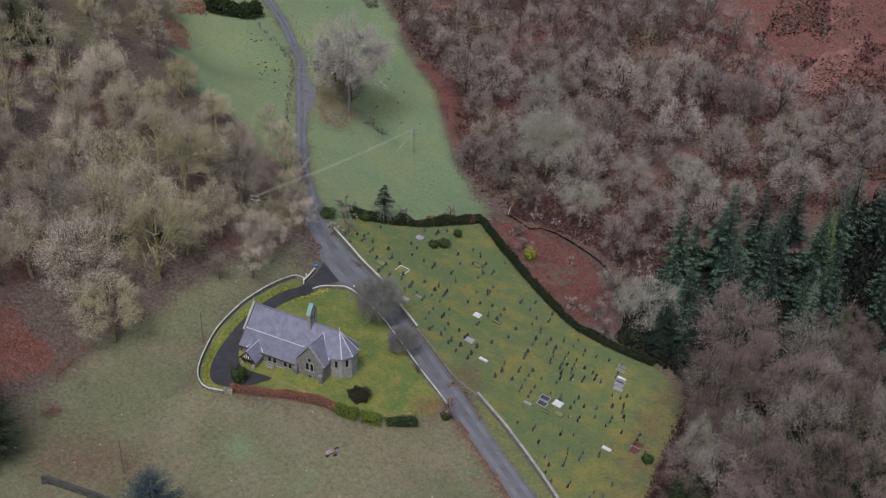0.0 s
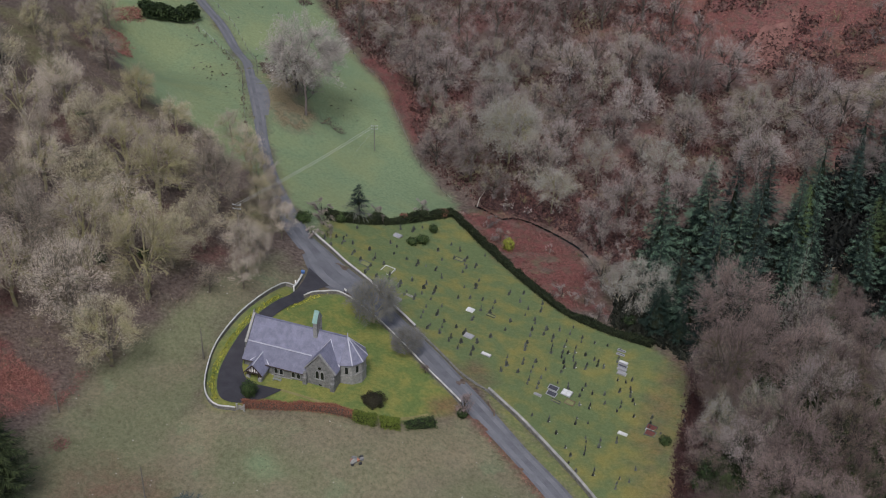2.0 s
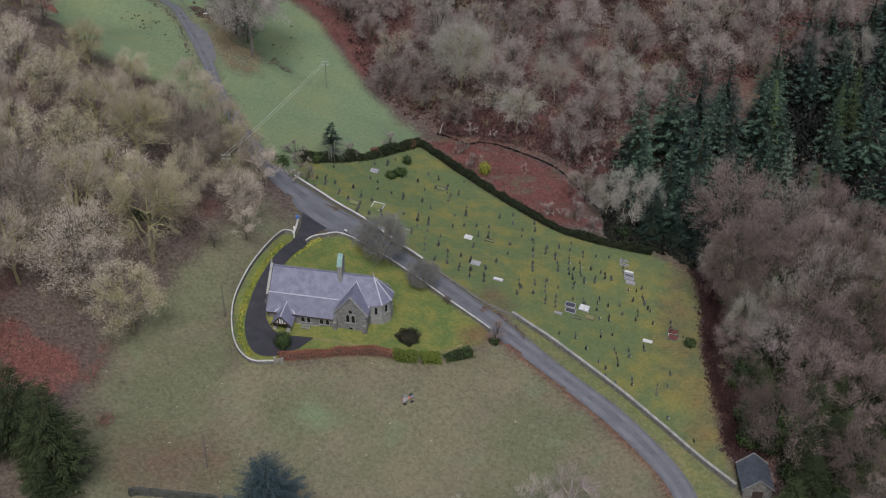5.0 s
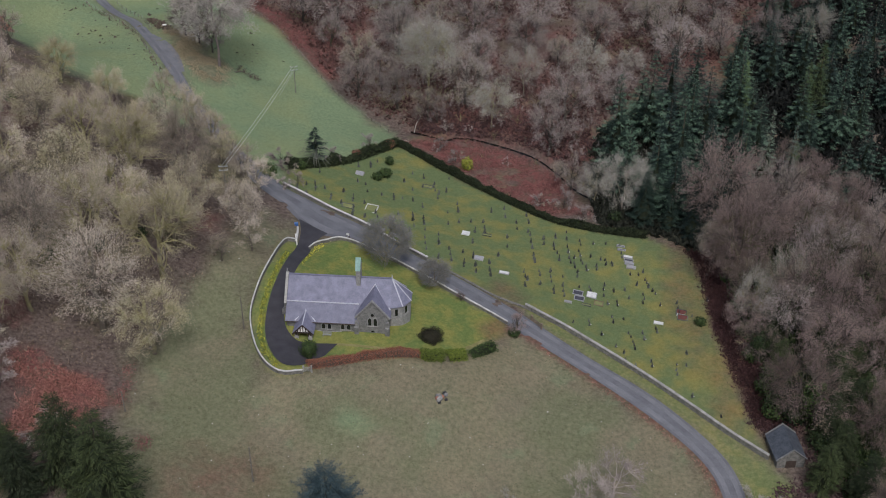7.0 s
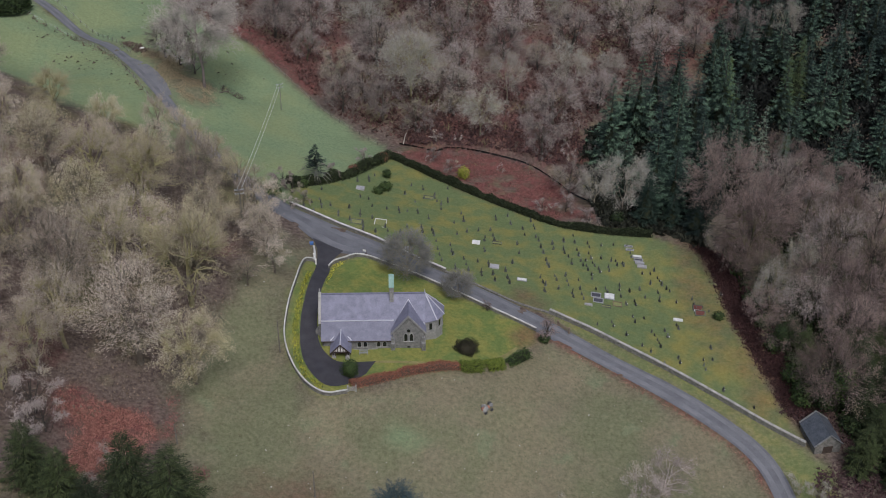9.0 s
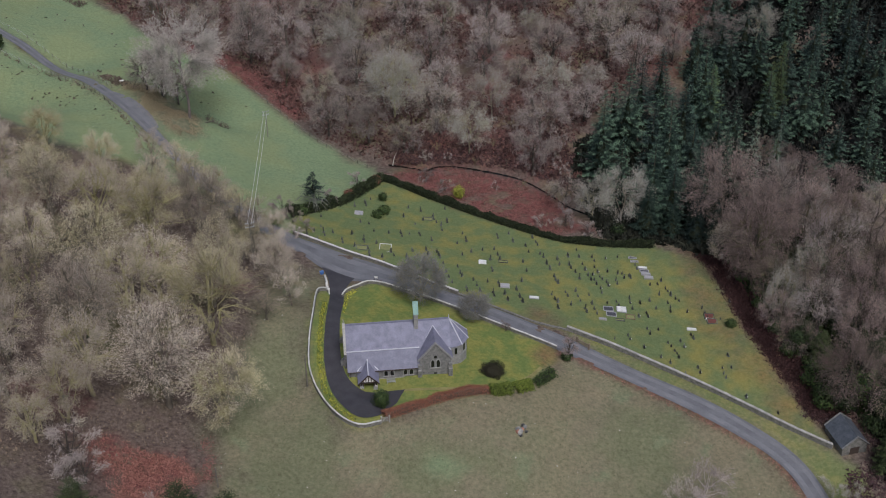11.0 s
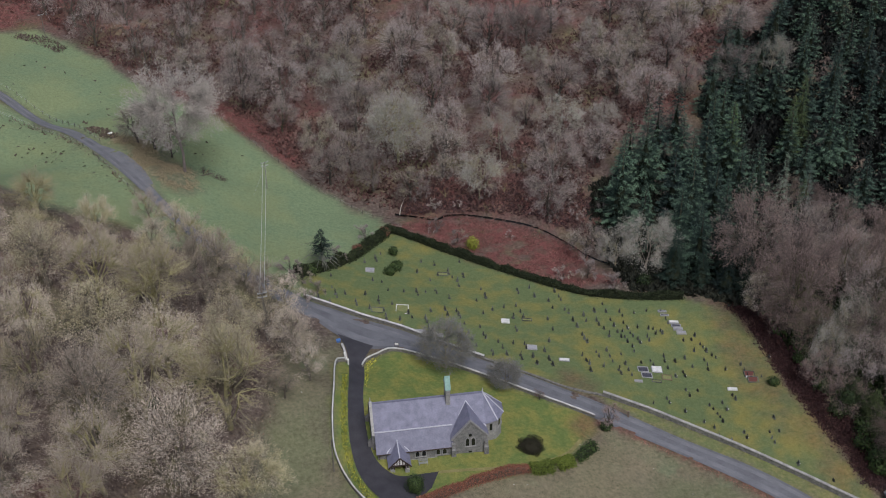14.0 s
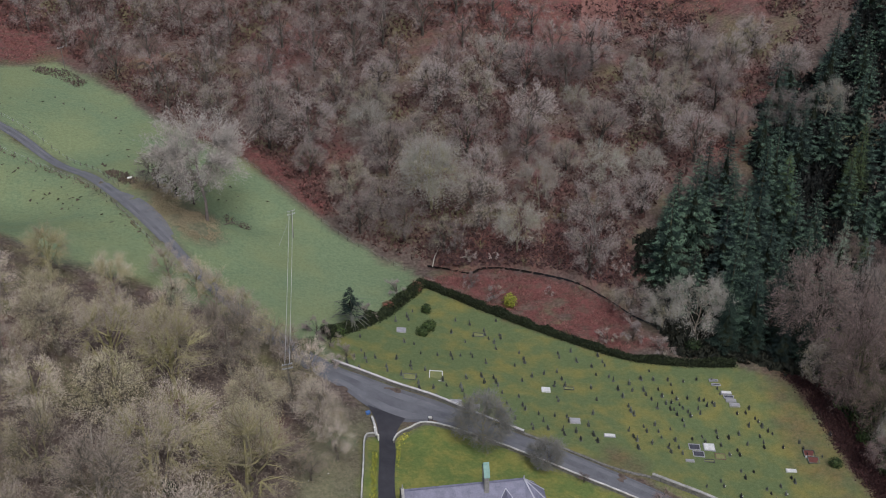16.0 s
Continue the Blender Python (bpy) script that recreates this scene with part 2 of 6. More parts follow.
def ground_material():
    """Pasture, mown grass, valley meadow, bracken and leaf mould, shared out by the cover painted on the sheet."""
    mat, nt, b = material("ground_cover", 0.97, specular=0.08)
    att = nt.nodes.new("ShaderNodeAttribute")
    att.attribute_name = "cover"
    sep = nt.nodes.new("ShaderNodeSeparateColor")
    nt.links.new(att.outputs["Color"], sep.inputs["Color"])
    wide, mid, fine = world_noise(nt, 0.06, 4), world_noise(nt, 0.45, 4), world_noise(nt, 4.0, 5, 0.7)
    grain = ramp(nt, fine, ((0.3, (0.82, 0.82, 0.82)), (0.7, (1.18, 1.18, 1.18))))
    coarse = world_noise(nt, 1.4, 5, 0.65)
    wood = ramp(nt, coarse, ((0.3, (0.056, 0.042, 0.037)), (0.5, (0.118, 0.090, 0.078)), (0.7, (0.18, 0.146, 0.116))))
    wood = mix(nt, ramp(nt, wide, ((0.5, (0, 0, 0)), (0.66, (0.7, 0.7, 0.7)))), wood, ramp(nt, coarse, ((0.3, (0.095, 0.098, 0.045)), (0.7, (0.20, 0.19, 0.09)))))
    past = mix(nt, ramp(nt, wide, ((0.42, (0, 0, 0)), (0.6, (1, 1, 1)))), ramp(nt, coarse, ((0.28, (0.107, 0.115, 0.066)), (0.72, (0.196, 0.195, 0.117)))), ramp(nt, coarse, ((0.28, (0.132, 0.120, 0.079)), (0.72, (0.230, 0.202, 0.136)))))
    past = mix(nt, ramp(nt, world_noise(nt, 0.13, 3), ((0.58, (0, 0, 0)), (0.68, (0.75, 0.75, 0.75)))), past, ramp(nt, coarse, ((0.3, (0.122, 0.145, 0.084)), (0.7, (0.21, 0.232, 0.140)))))
    past = mix(nt, ramp(nt, world_noise(nt, 0.035, 3), ((0.50, (0, 0, 0)), (0.62, (0.6, 0.6, 0.6)))), past, ramp(nt, coarse, ((0.3, (0.155, 0.135, 0.085)), (0.7, (0.27, 0.225, 0.15)))))
    lawn = mix(nt, ramp(nt, math_node(nt, 'ADD', math_node(nt, 'MULTIPLY', world_noise(nt, 0.30, 1.2), 0.45), math_node(nt, 'MULTIPLY', world_noise(nt, 0.075, 2), 0.55)), ((0.46, (0, 0, 0)), (0.69, (1, 1, 1)))), ramp(nt, coarse, ((0.28, (0.102, 0.137, 0.060)), (0.72, (0.151, 0.187, 0.085)))), ramp(nt, coarse, ((0.3, (0.180, 0.172, 0.055)), (0.7, (0.250, 0.224, 0.076)))))
    yard = mix(nt, ramp(nt, math_node(nt, 'ADD', math_node(nt, 'MULTIPLY', world_noise(nt, 0.35, 1.5), 0.5), math_node(nt, 'MULTIPLY', world_noise(nt, 0.14, 2), 0.5)), ((0.44, (0, 0, 0)), (0.60, (1, 1, 1)))), ramp(nt, coarse, ((0.28, (0.098, 0.140, 0.042)), (0.72, (0.165, 0.205, 0.068)))), ramp(nt, coarse, ((0.3, (0.165, 0.178, 0.048)), (0.7, (0.25, 0.24, 0.075)))))
    lawn = mix(nt, sep.outputs[0], lawn, yard)
    mead = mix(nt, ramp(nt, wide, ((0.4, (0, 0, 0)), (0.62, (1, 1, 1)))), ramp(nt, coarse, ((0.28, (0.138, 0.193, 0.108)), (0.72, (0.212, 0.272, 0.154)))), ramp(nt, coarse, ((0.28, (0.164, 0.205, 0.103)), (0.72, (0.242, 0.280, 0.149)))))
    brack = mix(nt, ramp(nt, mid, ((0.45, (0, 0, 0)), (0.62, (1, 1, 1)))), ramp(nt, coarse, ((0.28, (0.078, 0.031, 0.030)), (0.5, (0.170, 0.066, 0.061)), (0.75, (0.235, 0.103, 0.092)))), ramp(nt, coarse, ((0.3, (0.090, 0.052, 0.042)), (0.7, (0.175, 0.108, 0.086)))))
    col = mix(nt, sep.outputs[0], wood, past)
    col = mix(nt, sep.outputs[1], col, lawn)
    col = mix(nt, sep.outputs[2], col, mead)
    col = mix(nt, att.outputs["Alpha"], col, brack)
    nt.links.new(mix(nt, 1.0, col, grain, "MULTIPLY"), b.inputs["Base Color"])
    bump(nt, b, fine, 0.25, 0.8)
    return mat


GROUND = ground_material()
ASPHALT = varied("asphalt", (0.090, 0.091, 0.103), (0.160, 0.161, 0.176), 0.35, 0.8, 0.01, 14)
DARK_ASPHALT = varied("dark_asphalt", (0.028, 0.027, 0.033), (0.055, 0.053, 0.06), 0.4, 0.75, 0.01, 14)
RUBBLE = varied("rubble_stone", (0.085, 0.085, 0.084), (0.26, 0.255, 0.245), 1.5, 0.9, 0.05, 3.5)
PALE_STONE = varied("pale_dressed_stone", (0.17, 0.168, 0.162), (0.34, 0.332, 0.315), 1.5, 0.85, 0.02, 4)
PALE_COPING = varied("limewashed_coping", (0.34, 0.335, 0.32), (0.62, 0.61, 0.585), 0.9, 0.85, 0.02, 6, per_object=0.15)
COPING = varied("coping_stone", (0.17, 0.168, 0.155), (0.40, 0.39, 0.365), 0.9, 0.85, 0.02, 6, per_object=0.15)
WALL_STONE = varied("field_wall_stone", (0.07, 0.068, 0.062), (0.24, 0.23, 0.21), 1.6, 0.92, 0.06, 5)
SLATE = varied("blue_grey_slate", (0.102, 0.104, 0.150), (0.200, 0.201, 0.270), 0.8, 0.6, 0.01, 7, per_object=0.14, specular=0.4)
LEAD = varied("lead_flashing", (0.33, 0.33, 0.38), (0.48, 0.48, 0.53), 1.0, 0.6)
COPPER = varied("green_copper", (0.16, 0.27, 0.24), (0.26, 0.39, 0.35), 1.2, 0.7)
DARK_WOOD = varied("dark_timber", (0.035, 0.025, 0.02), (0.07, 0.05, 0.04), 1.5, 0.8)
WHITE_PAINT = varied("white_limewash", (0.66, 0.65, 0.62), (0.8, 0.79, 0.76), 1.0, 0.8)
GLASS = material("leaded_glass", 0.12, specular=0.6)[0]
GLASS.node_tree.nodes["Principled BSDF"].inputs["Base Color"].default_value = (0.012, 0.014, 0.018, 1)
GREY_TWIG = bark_material("grey_twigs", (0.27, 0.225, 0.182), (0.64, 0.55, 0.46), (0.47, 0.425, 0.245), 0.50)
HILL_TWIG = bark_material("purple_grey_twigs", (0.185, 0.152, 0.143), (0.47, 0.405, 0.375), (0.37, 0.34, 0.235), 0.55)
PALE_TWIG = bark_material("pale_lichened_twigs", (0.28, 0.262, 0.232), (0.42, 0.40, 0.352), (0.34, 0.335, 0.25))
RED_TWIG = bark_material("russet_twigs", (0.12, 0.088, 0.080), (0.31, 0.236, 0.216), (0.24, 0.205, 0.135), 0.60)
DARK_BARK = bark_material("shaded_bark", (0.05, 0.043, 0.037), (0.11, 0.095, 0.08), (0.10, 0.10, 0.04), 0.56)
BARK = bark_material("mossy_bark", (0.10, 0.086, 0.07), (0.22, 0.192, 0.155), (0.30, 0.275, 0.13), 0.47)
# dark needles and paler tips: shaded inside and lit bough ends as colour
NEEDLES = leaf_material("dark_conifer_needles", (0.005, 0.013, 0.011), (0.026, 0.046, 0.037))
NEEDLE_TIPS = leaf_material("lit_conifer_tips", (0.045, 0.080, 0.060), (0.110, 0.170, 0.132))
PALE_NEEDLES = leaf_material("grey_green_needles", (0.08, 0.11, 0.09), (0.20, 0.25, 0.20))
BLUE_NEEDLES = leaf_material("blue_cedar_needles", (0.020, 0.042, 0.046), (0.085, 0.128, 0.138))
GREEN_LEAF = leaf_material("evergreen_leaves", (0.010, 0.022, 0.009), (0.06, 0.09, 0.03))
# near-black green for solid cores, painting the shade inside foliage
DEEP_GREEN = varied("foliage_shade_core", (0.008, 0.012, 0.006), (0.025, 0.03, 0.014), 1.5)
HEDGE_LEAF = leaf_material("clipped_hedge_leaves", (0.075, 0.11, 0.018), (0.24, 0.29, 0.055))
YELLOW_LEAF = leaf_material("yellow_green_leaves", (0.12, 0.14, 0.02), (0.26, 0.27, 0.05))
BEECH_LEAF = leaf_material("rusty_beech_leaves", (0.15, 0.055, 0.036), (0.38, 0.17, 0.12))
BRACKEN_LEAF = leaf_material("dead_bracken", (0.130, 0.054, 0.050), (0.31, 0.148, 0.133))
STRAW = leaf_material("straw_grass", (0.21, 0.175, 0.125), (0.42, 0.345, 0.255))
PETAL = leaf_material("daffodil_petals", (0.06, 0.09, 0.02), (0.66, 0.62, 0.10))
HEADSTONE = varied("weathered_headstone", (0.036, 0.042, 0.036), (0.15, 0.155, 0.135), 1.2, 0.85, 0.01, 6, per_object=0.5)
DARK_GRANITE = varied("black_granite", (0.012, 0.012, 0.014), (0.03, 0.03, 0.032), 1.5, 0.3, specular=0.5)
MARBLE = varied("white_marble", (0.42, 0.42, 0.41), (0.68, 0.68, 0.67), 1.5, 0.5)
POLE_WOOD = varied("creosoted_pole", (0.10, 0.09, 0.076), (0.20, 0.18, 0.155), 1.2, 0.9)
GALVANISED = varied("galvanised_steel", (0.35, 0.36, 0.37), (0.5, 0.51, 0.52), 2.0, 0.45, metallic=0.7)
WATER = material("stream_water", 0.15, specular=0.5)[0]
WATER.node_tree.nodes["Principled BSDF"].inputs["Base Color"].default_value = (0.012, 0.011, 0.01, 1)

# ---- ground: one sheet to the horizon ----
xs = np.r_[-2500, -1200, -600, -320, np.arange(-170, 221, 1.25), 330, 620, 1200, 2500]
ys = np.r_[-2500, -1200, -600, -250, -130, np.arange(-80, 291, 1.25), 400, 650, 1200, 2500]
gx, gy = np.meshgrid(xs, ys)
gz = height(np.clip(gx, -260, 330), np.clip(gy, -150, 420))


def ripple(x, y, scale, seed):
    r = np.random.default_rng(seed)
    total = 0 * x
    for k in range(6):
        a, f, p = r.uniform(0, 6.28), scale * 1.7**k, r.uniform(0, 6.28, 2)
        total = total + np.sin((x * np.cos(a) + y * np.sin(a)) * f + p[0]) * np.sin((y * np.cos(a) - x * np.sin(a)) * f * 0.8 + p[1]) / 1.5**k
    return total


def soft_mask(poly, edge=1.5):
    line = np.vstack([np.asarray(poly, float), poly[0]])
    d = np.where(inside(gx, gy, poly), 1, -1) * away(gx, gy, line)
    return np.clip(0.5 + (d + 0.5 * edge * ripple(gx, gy, 0.45, 3)) / (2 * edge), 0, 1)


meadow = np.maximum.reduce([soft_mask(FAR_FIELD, 1.5), soft_mask(FAR_FIELD_WEST, 2.0), 0.8 * np.clip(1.4 - np.hypot(gx - 15.5, gy + 28.4) / 2.6 + 0.25 * ripple(gx, gy, 0.6, 21), 0, 1)])
beyond = np.minimum((gx - 10) * 0.72 + (gy - 92) * 0.69, (gy - 92)*0.95 + (gx - 25)*0.3)
BRACKEN_BANK = ((11, 84.5), (22, 74.5), (31, 65.5), (40, 57.8), (49.9, 50.3), (57.9, 53), (51.9, 68.8), (43.9, 78.1), (33, 84.5), (26, 86.5), (20, 87.5))
BRACKEN_WEST = ((-42, -27), (-39.5, -23.5), (-36, -25), (-32.8, -26.5), (-27.5, -26.5), (-25.2, -31), (-26, -36), (-29, -42), (-33, -47.5), (-36.5, -44.5), (-36.4, -38), (-39, -33))
STRAW_BANK = ((-53.6, 109.9), (-49.5, 112.7), (-43.7, 108.4), (-39.0, 101.5), (-33.2, 97.7), (-31.0, 90.4), (-33.1, 85.7), (-37.8, 86.5), (-42.0, 89.3), (-46.8, 98.8))
WORN_SLOPE = ((-11.7, -46.0), (-7.1, -39.6), (0.6, -36.4), (5.3, -40.9), (-1.3, -46.9), (-8.6, -51.7))
BRACKEN_HILL = ((45.5, 163.2), (57.9, 156), (91, 180.5), (125.8, 163.7), (150.5, 234.2), (59.3, 255.9), (18.8, 220.4), (27.7, 190.3))
BRACKEN_EDGE = ((-39.6, 145.5), (-27.7, 135.1), (-21.8, 125.6), (-14.9, 117.5), (-9, 109.8), (-6, 112.8), (-9, 119.4), (-16.9, 133.7), (-26.8, 144.6), (-39.8, 153.1))
BRACKEN_NW = ((-130, 190), (-104, 184), (-90, 185), (-84, 190), (-80, 204), (-92, 226), (-130, 240))
STREAM_NORTH = ((16, 90.5), (24, 88.5), (34, 87), (46, 82), (57, 70), (64, 76), (56, 96), (34, 104), (14, 102))
# east end of the lawn: olive moss plus tree shade painted as brown tint
EAST_MOSS_SHADE = ((74, 40), (79, 35), (80, 12), (84, -10), (86, -20), (80, -13), (76, 5), (73, 22))
CONIFER_FLOOR = ((62, 88), (60, 72), (64, 48), (74, 43.5), (82, 38), (88, 40), (97, 64), (124, 60), (150, 70), (175, 110), (166, 160), (141, 158), (122, 138), (101, 128), (94, 106), (84, 102))
EAST_EDGE = ((74, 40.6), (79.4, 36), (81, 26), (81.4, 12), (83, 1), (84.6, -8.5), (86.4, -16), (96, -14), (92, 10), (90, 34), (84, 44))
bracken = np.maximum.reduce([soft_mask(BRACKEN_BANK, 2), soft_mask(BRACKEN_WEST, 3), 0.85 * soft_mask(BRACKEN_HILL, 8), soft_mask(BRACKEN_EDGE, 2), 0.9 * soft_mask(BRACKEN_NW, 3), 0.5 * np.exp(-((gx + 4.5) ** 2 / 90 + (gy + 44.5) ** 2 / 26)), 0.6 * soft_mask(EAST_EDGE, 2), 0.38 * soft_mask(EAST_MOSS_SHADE, 4), 0.8 * soft_mask(STREAM_NORTH, 3)])
MUD = ((37, -2.5), (42.5, 2.6), (40, 5), (35, 2))
MUD_NORTH = ((36, 15), (43, 11.4), (44, 15), (38, 21))
lane_edge = 0.75 * np.clip(1.5 - away(gx, gy, flow(ROAD_LEFT[17:], 2.0)) / 0.9, 0, 1) * (gx < 79)
bracken = np.maximum.reduce([bracken, lane_edge, 0.55 * soft_mask(MUD, 1.5), 0.45 * soft_mask(MUD_NORTH, 2), 0.45 * soft_mask(WORN_SLOPE, 4)])
bracken = bracken * (1 - 0.75 * np.clip((ripple(gx * 0.6 + gy * 0.4, gy, 0.35, 15) - 0.35) * 2, 0, 1) * soft_mask(BRACKEN_BANK, 3))
bracken = np.maximum(bracken, np.clip((ripple(gx, gy, 0.09, 11) - 0.1) * 0.8, 0.1, 0.75) * np.clip(beyond / 4, 0, 1) * (1 - meadow))
bracken = bracken * (1 - 0.9 * soft_mask(CONIFER_FLOOR, 3))
bracken = np.maximum(bracken, np.clip((ripple(gx, gy, 0.12, 5) - 0.9) * 1.2, 0, 0.45) * inside(gx, gy, WEST_WOOD))
straw = soft_mask(STRAW_BANK, 2.5)
meadow = meadow * (1 - 0.85 * straw)
lawn = np.maximum(soft_mask(YARD, 0.7), soft_mask(GRAVES, 0.7))
# lawn thinned along EAST_EDGE to paint the trees' shade there
lawn = np.maximum(lawn, 0.6 * soft_mask(VERGE, 1.0)) * (1 - 0.4 * soft_mask(EAST_EDGE, 2))
pasture = np.maximum.reduce([0.6 * straw, soft_mask(PASTURE, 3.5), soft_mask(YARD, 0.7), soft_mask(VERGE, 1.0)])
gz = gz + 0.10 * ripple(gx, gy, 0.5, 9) * (1 - lawn) + 0.5 * ripple(gx, gy, 0.12, 8) * np.clip(beyond / 20, 0, 1)
gz = gz - 1.3 * np.exp(-(away(gx, gy, flow(STREAM[3:12], 2.0)) / 1.0) ** 2)
nx, ny = len(xs), len(ys)
sheet = bpy.data.meshes.new("ground")
i0 = (np.arange(ny - 1)[:, None] * nx + np.arange(nx - 1)).ravel()
sheet.from_pydata(np.stack([gx, gy, gz], -1).reshape(-1, 3).tolist(), [], np.stack([i0, i0 + 1, i0 + nx + 1, i0 + nx], 1).tolist())
sheet.materials.append(GROUND)
sheet.polygons.foreach_set("use_smooth", [True] * len(sheet.polygons))
layer = sheet.color_attributes.new("cover", "FLOAT_COLOR", "POINT")
layer.data.foreach_set("color", np.stack([pasture, lawn, meadow, bracken], -1).astype(np.float32).ravel())
tagged(new("ground", sheet), "hillside of pasture, mown grass, leaf mould and red bracken", "ground", kind="structure")


def ribbon(edges, step, lift, across=5, smooth=True):
    """A draped strip between two edges."""
    line = flow(edges, step)
    g = Geo()
    s = np.linspace(0, 1, across)[None, :, None]
    p = line[:, None, :2] * (1 - s) + line[:, None, 2:] * s
    z = height(p[..., 0], p[..., 1]) + lift + 0.04 * (1 - (2 * s[..., 0] - 1) ** 2)
    v = np.concatenate([p, z[..., None]], -1).reshape(-1, 3)
    g.add(v, [(i * across + j, (i + 1) * across + j, (i + 1) * across + j + 1, i * across + j + 1) for i in range(len(line) - 1) for j in range(across - 1)])
    return g


tagged(part("road", ribbon(ROAD_EDGES, 1.5, 0.10), ASPHALT, smooth=True), "worn grey asphalt lane between stone walls", "road", kind="structure")
TRACK = varied("worn_asphalt", (0.113, 0.114, 0.126), (0.190, 0.191, 0.206), 0.3, 0.85, 0.01, 14)
e = np.array(ROAD_EDGES, float)
for u, w in ((0.13, 0.36), (0.62, 0.87)):
    track = [(*(p[:2] * (1 - u) + p[2:] * u), *(p[:2] * (1 - w) + p[2:] * w)) for p in e]
    tagged(part("road_wheel_track", ribbon(track, 1.5, 0.128, 3), TRACK, smooth=True), "paler tyre-polished strip of the lane", "road", kind="structure")
tagged(part("driveway", ribbon(DRIVE_EDGES, 1.0, 0.14), DARK_ASPHALT, smooth=True), "dark tarmac drive curving round the church", "driveway", kind="structure")
WORN = varied("worn_mossy_path", (0.15, 0.14, 0.055), (0.27, 0.235, 0.10), 0.6, 0.95, 0.02)
tagged(part("garden_path", ribbon(((10.2, -9.6, 10.2, -10.3), (17.2, -10.1, 17.2, -10.8), (25.2, -10.3, 25.2, -11), (30, -8.6, 30.3, -9.2), (33.5, -6.2, 33.9, -6.8), (36.5, -2.5, 37, -3)), 1.0, 0.05, 3), WORN, smooth=True), "narrow worn mossy path across the lawn", "path", kind="structure")
tagged(part("stream_water", ribbon([(x, y + 0.4, x, y - 0.4) for x, y in STREAM[3:12]], 2.0, -0.75, 3), WATER), "narrow dark stream in a cut channel", "water", kind="structure")

# ---- church ----
church = thing("church", pose(0, 0, 0), "small grey stone church with slate roofs, apse and copper-capped bellcote", "church")


def slab(geo, quad, thick):
    """A roof plane: a flat polygon with thickness under it."""
    q = np.asarray(quad, float)
    n = np.cross(q[1] - q[0], q[2] - q[0])
    n *= np.sign(n[2]) / np.linalg.norm(n)
    ring = q if np.cross(q[1] - q[0], q[2] - q[0])[2] < 0 else q[::-1]
    return geo.prism(ring, -n * thick)


def bar(geo, a, b, wide, high):
    """A straight batten from a to b."""
    a, b = Vector(a), Vector(b)
    m = Matrix.Translation(a) @ (b - a).to_track_quat("X", "Z").to_matrix().to_4x4()
    return geo.box((0, -wide / 2, -high / 2), ((b - a).length, wide / 2, high / 2), m)


RIDGE, EAST = 9.65, 19.5
part("nave_wall", Geo().box((0.1, -3.4, -1.5), (EAST, 3.4, 5.75)).prism([(0.1, -3.4, 5.75), (0.1, 3.4, 5.75), (0.1, 0, 9.35)], (13.5, 0, 0)), RUBBLE, church, "coursed grey rubble wall")
g = Geo()
slab(g, [(0.4, 0, RIDGE), (EAST, 0, RIDGE), (EAST, -3.75, 5.8), (0.4, -3.75, 5.8)], 0.16)
part("nave_roof_south", g, SLATE, church)
part("nave_roof_north", slab(Geo(), [(0.4, 0, RIDGE), (EAST, 0, RIDGE), (EAST, 3.9, 5.65), (0.4, 3.9, 5.65)], 0.16), SLATE, church)
part("ridge_tile", bar(Geo(), (0.4, 0, RIDGE + 0.03), (EAST, 0, RIDGE + 0.03), 0.34, 0.12), SLATE, church, "grey ridge tiles")
# west gable parapet with stepped kneelers and a stone cross
g = Geo().prism([(0, -3.9, -1.5), (0, -3.9, 6.0), (0, 0, RIDGE + 0.4), (0, 3.9, 6.0), (0, 3.9, -1.5)], (0.45, 0, 0))
west = part("west_gable", g, RUBBLE, church)
for s in (-1, 1):
    part("gable_coping", bar(Geo(), (0.22, s * 4.1, 5.95), (0.22, 0, RIDGE + 0.46), 0.48, 0.10), COPING, west, "weathered stone coping")
    part("west_buttress", Geo().box((-0.7, s * 3.0 - 0.35, -1.5), (0.1, s * 3.0 + 0.35, 3.6)).prism([(-0.7, s * 3.0 - 0.35, 3.6), (0.1, s * 3.0 - 0.35, 3.6), (0.1, s * 3.0 - 0.35, 4.5)], (0, 0.7, 0)), RUBBLE, church)
part("gable_cross", Geo().box((0.14, -0.08, RIDGE + 0.4), (0.3, 0.08, RIDGE + 1.25)).box((0.14, -0.28, RIDGE + 0.85), (0.3, 0.28, RIDGE + 1.0)), PALE_STONE, west, "small stone cross")
# south aisle
part("aisle_wall", Geo().box((0.7, -6.1, -1.5), (13.5, -3.3, 3.72)).prism([(0.7, -3.3, 3.72), (0.7, -6.1, 3.72), (0.7, -3.3, 6.0)], (12.8, 0, 0)), RUBBLE, church)
part("aisle_roof", slab(Geo(), [(0.45, -3.45, 6.2), (13.9, -3.45, 6.2), (13.9, -6.45, 3.72), (0.45, -6.45, 3.72)], 0.14), SLATE, church)
part("flashing", bar(Geo(), (0.45, -3.55, 6.14), (13.75, -3.55, 6.14), 0.3, 0.09), LEAD, church, "pale lead flashing along the roof break")
part("aisle_gutter", bar(Geo(), (0.5, -6.5, 3.66), (13.5, -6.5, 3.66), 0.12, 0.12), DARK_WOOD, church, "dark iron gutter")
part("aisle_plinth", Geo().box((0.6, -6.25, -1.5), (13.45, -6.1, 1.55)), PALE_STONE, church, "pale dressed plinth")
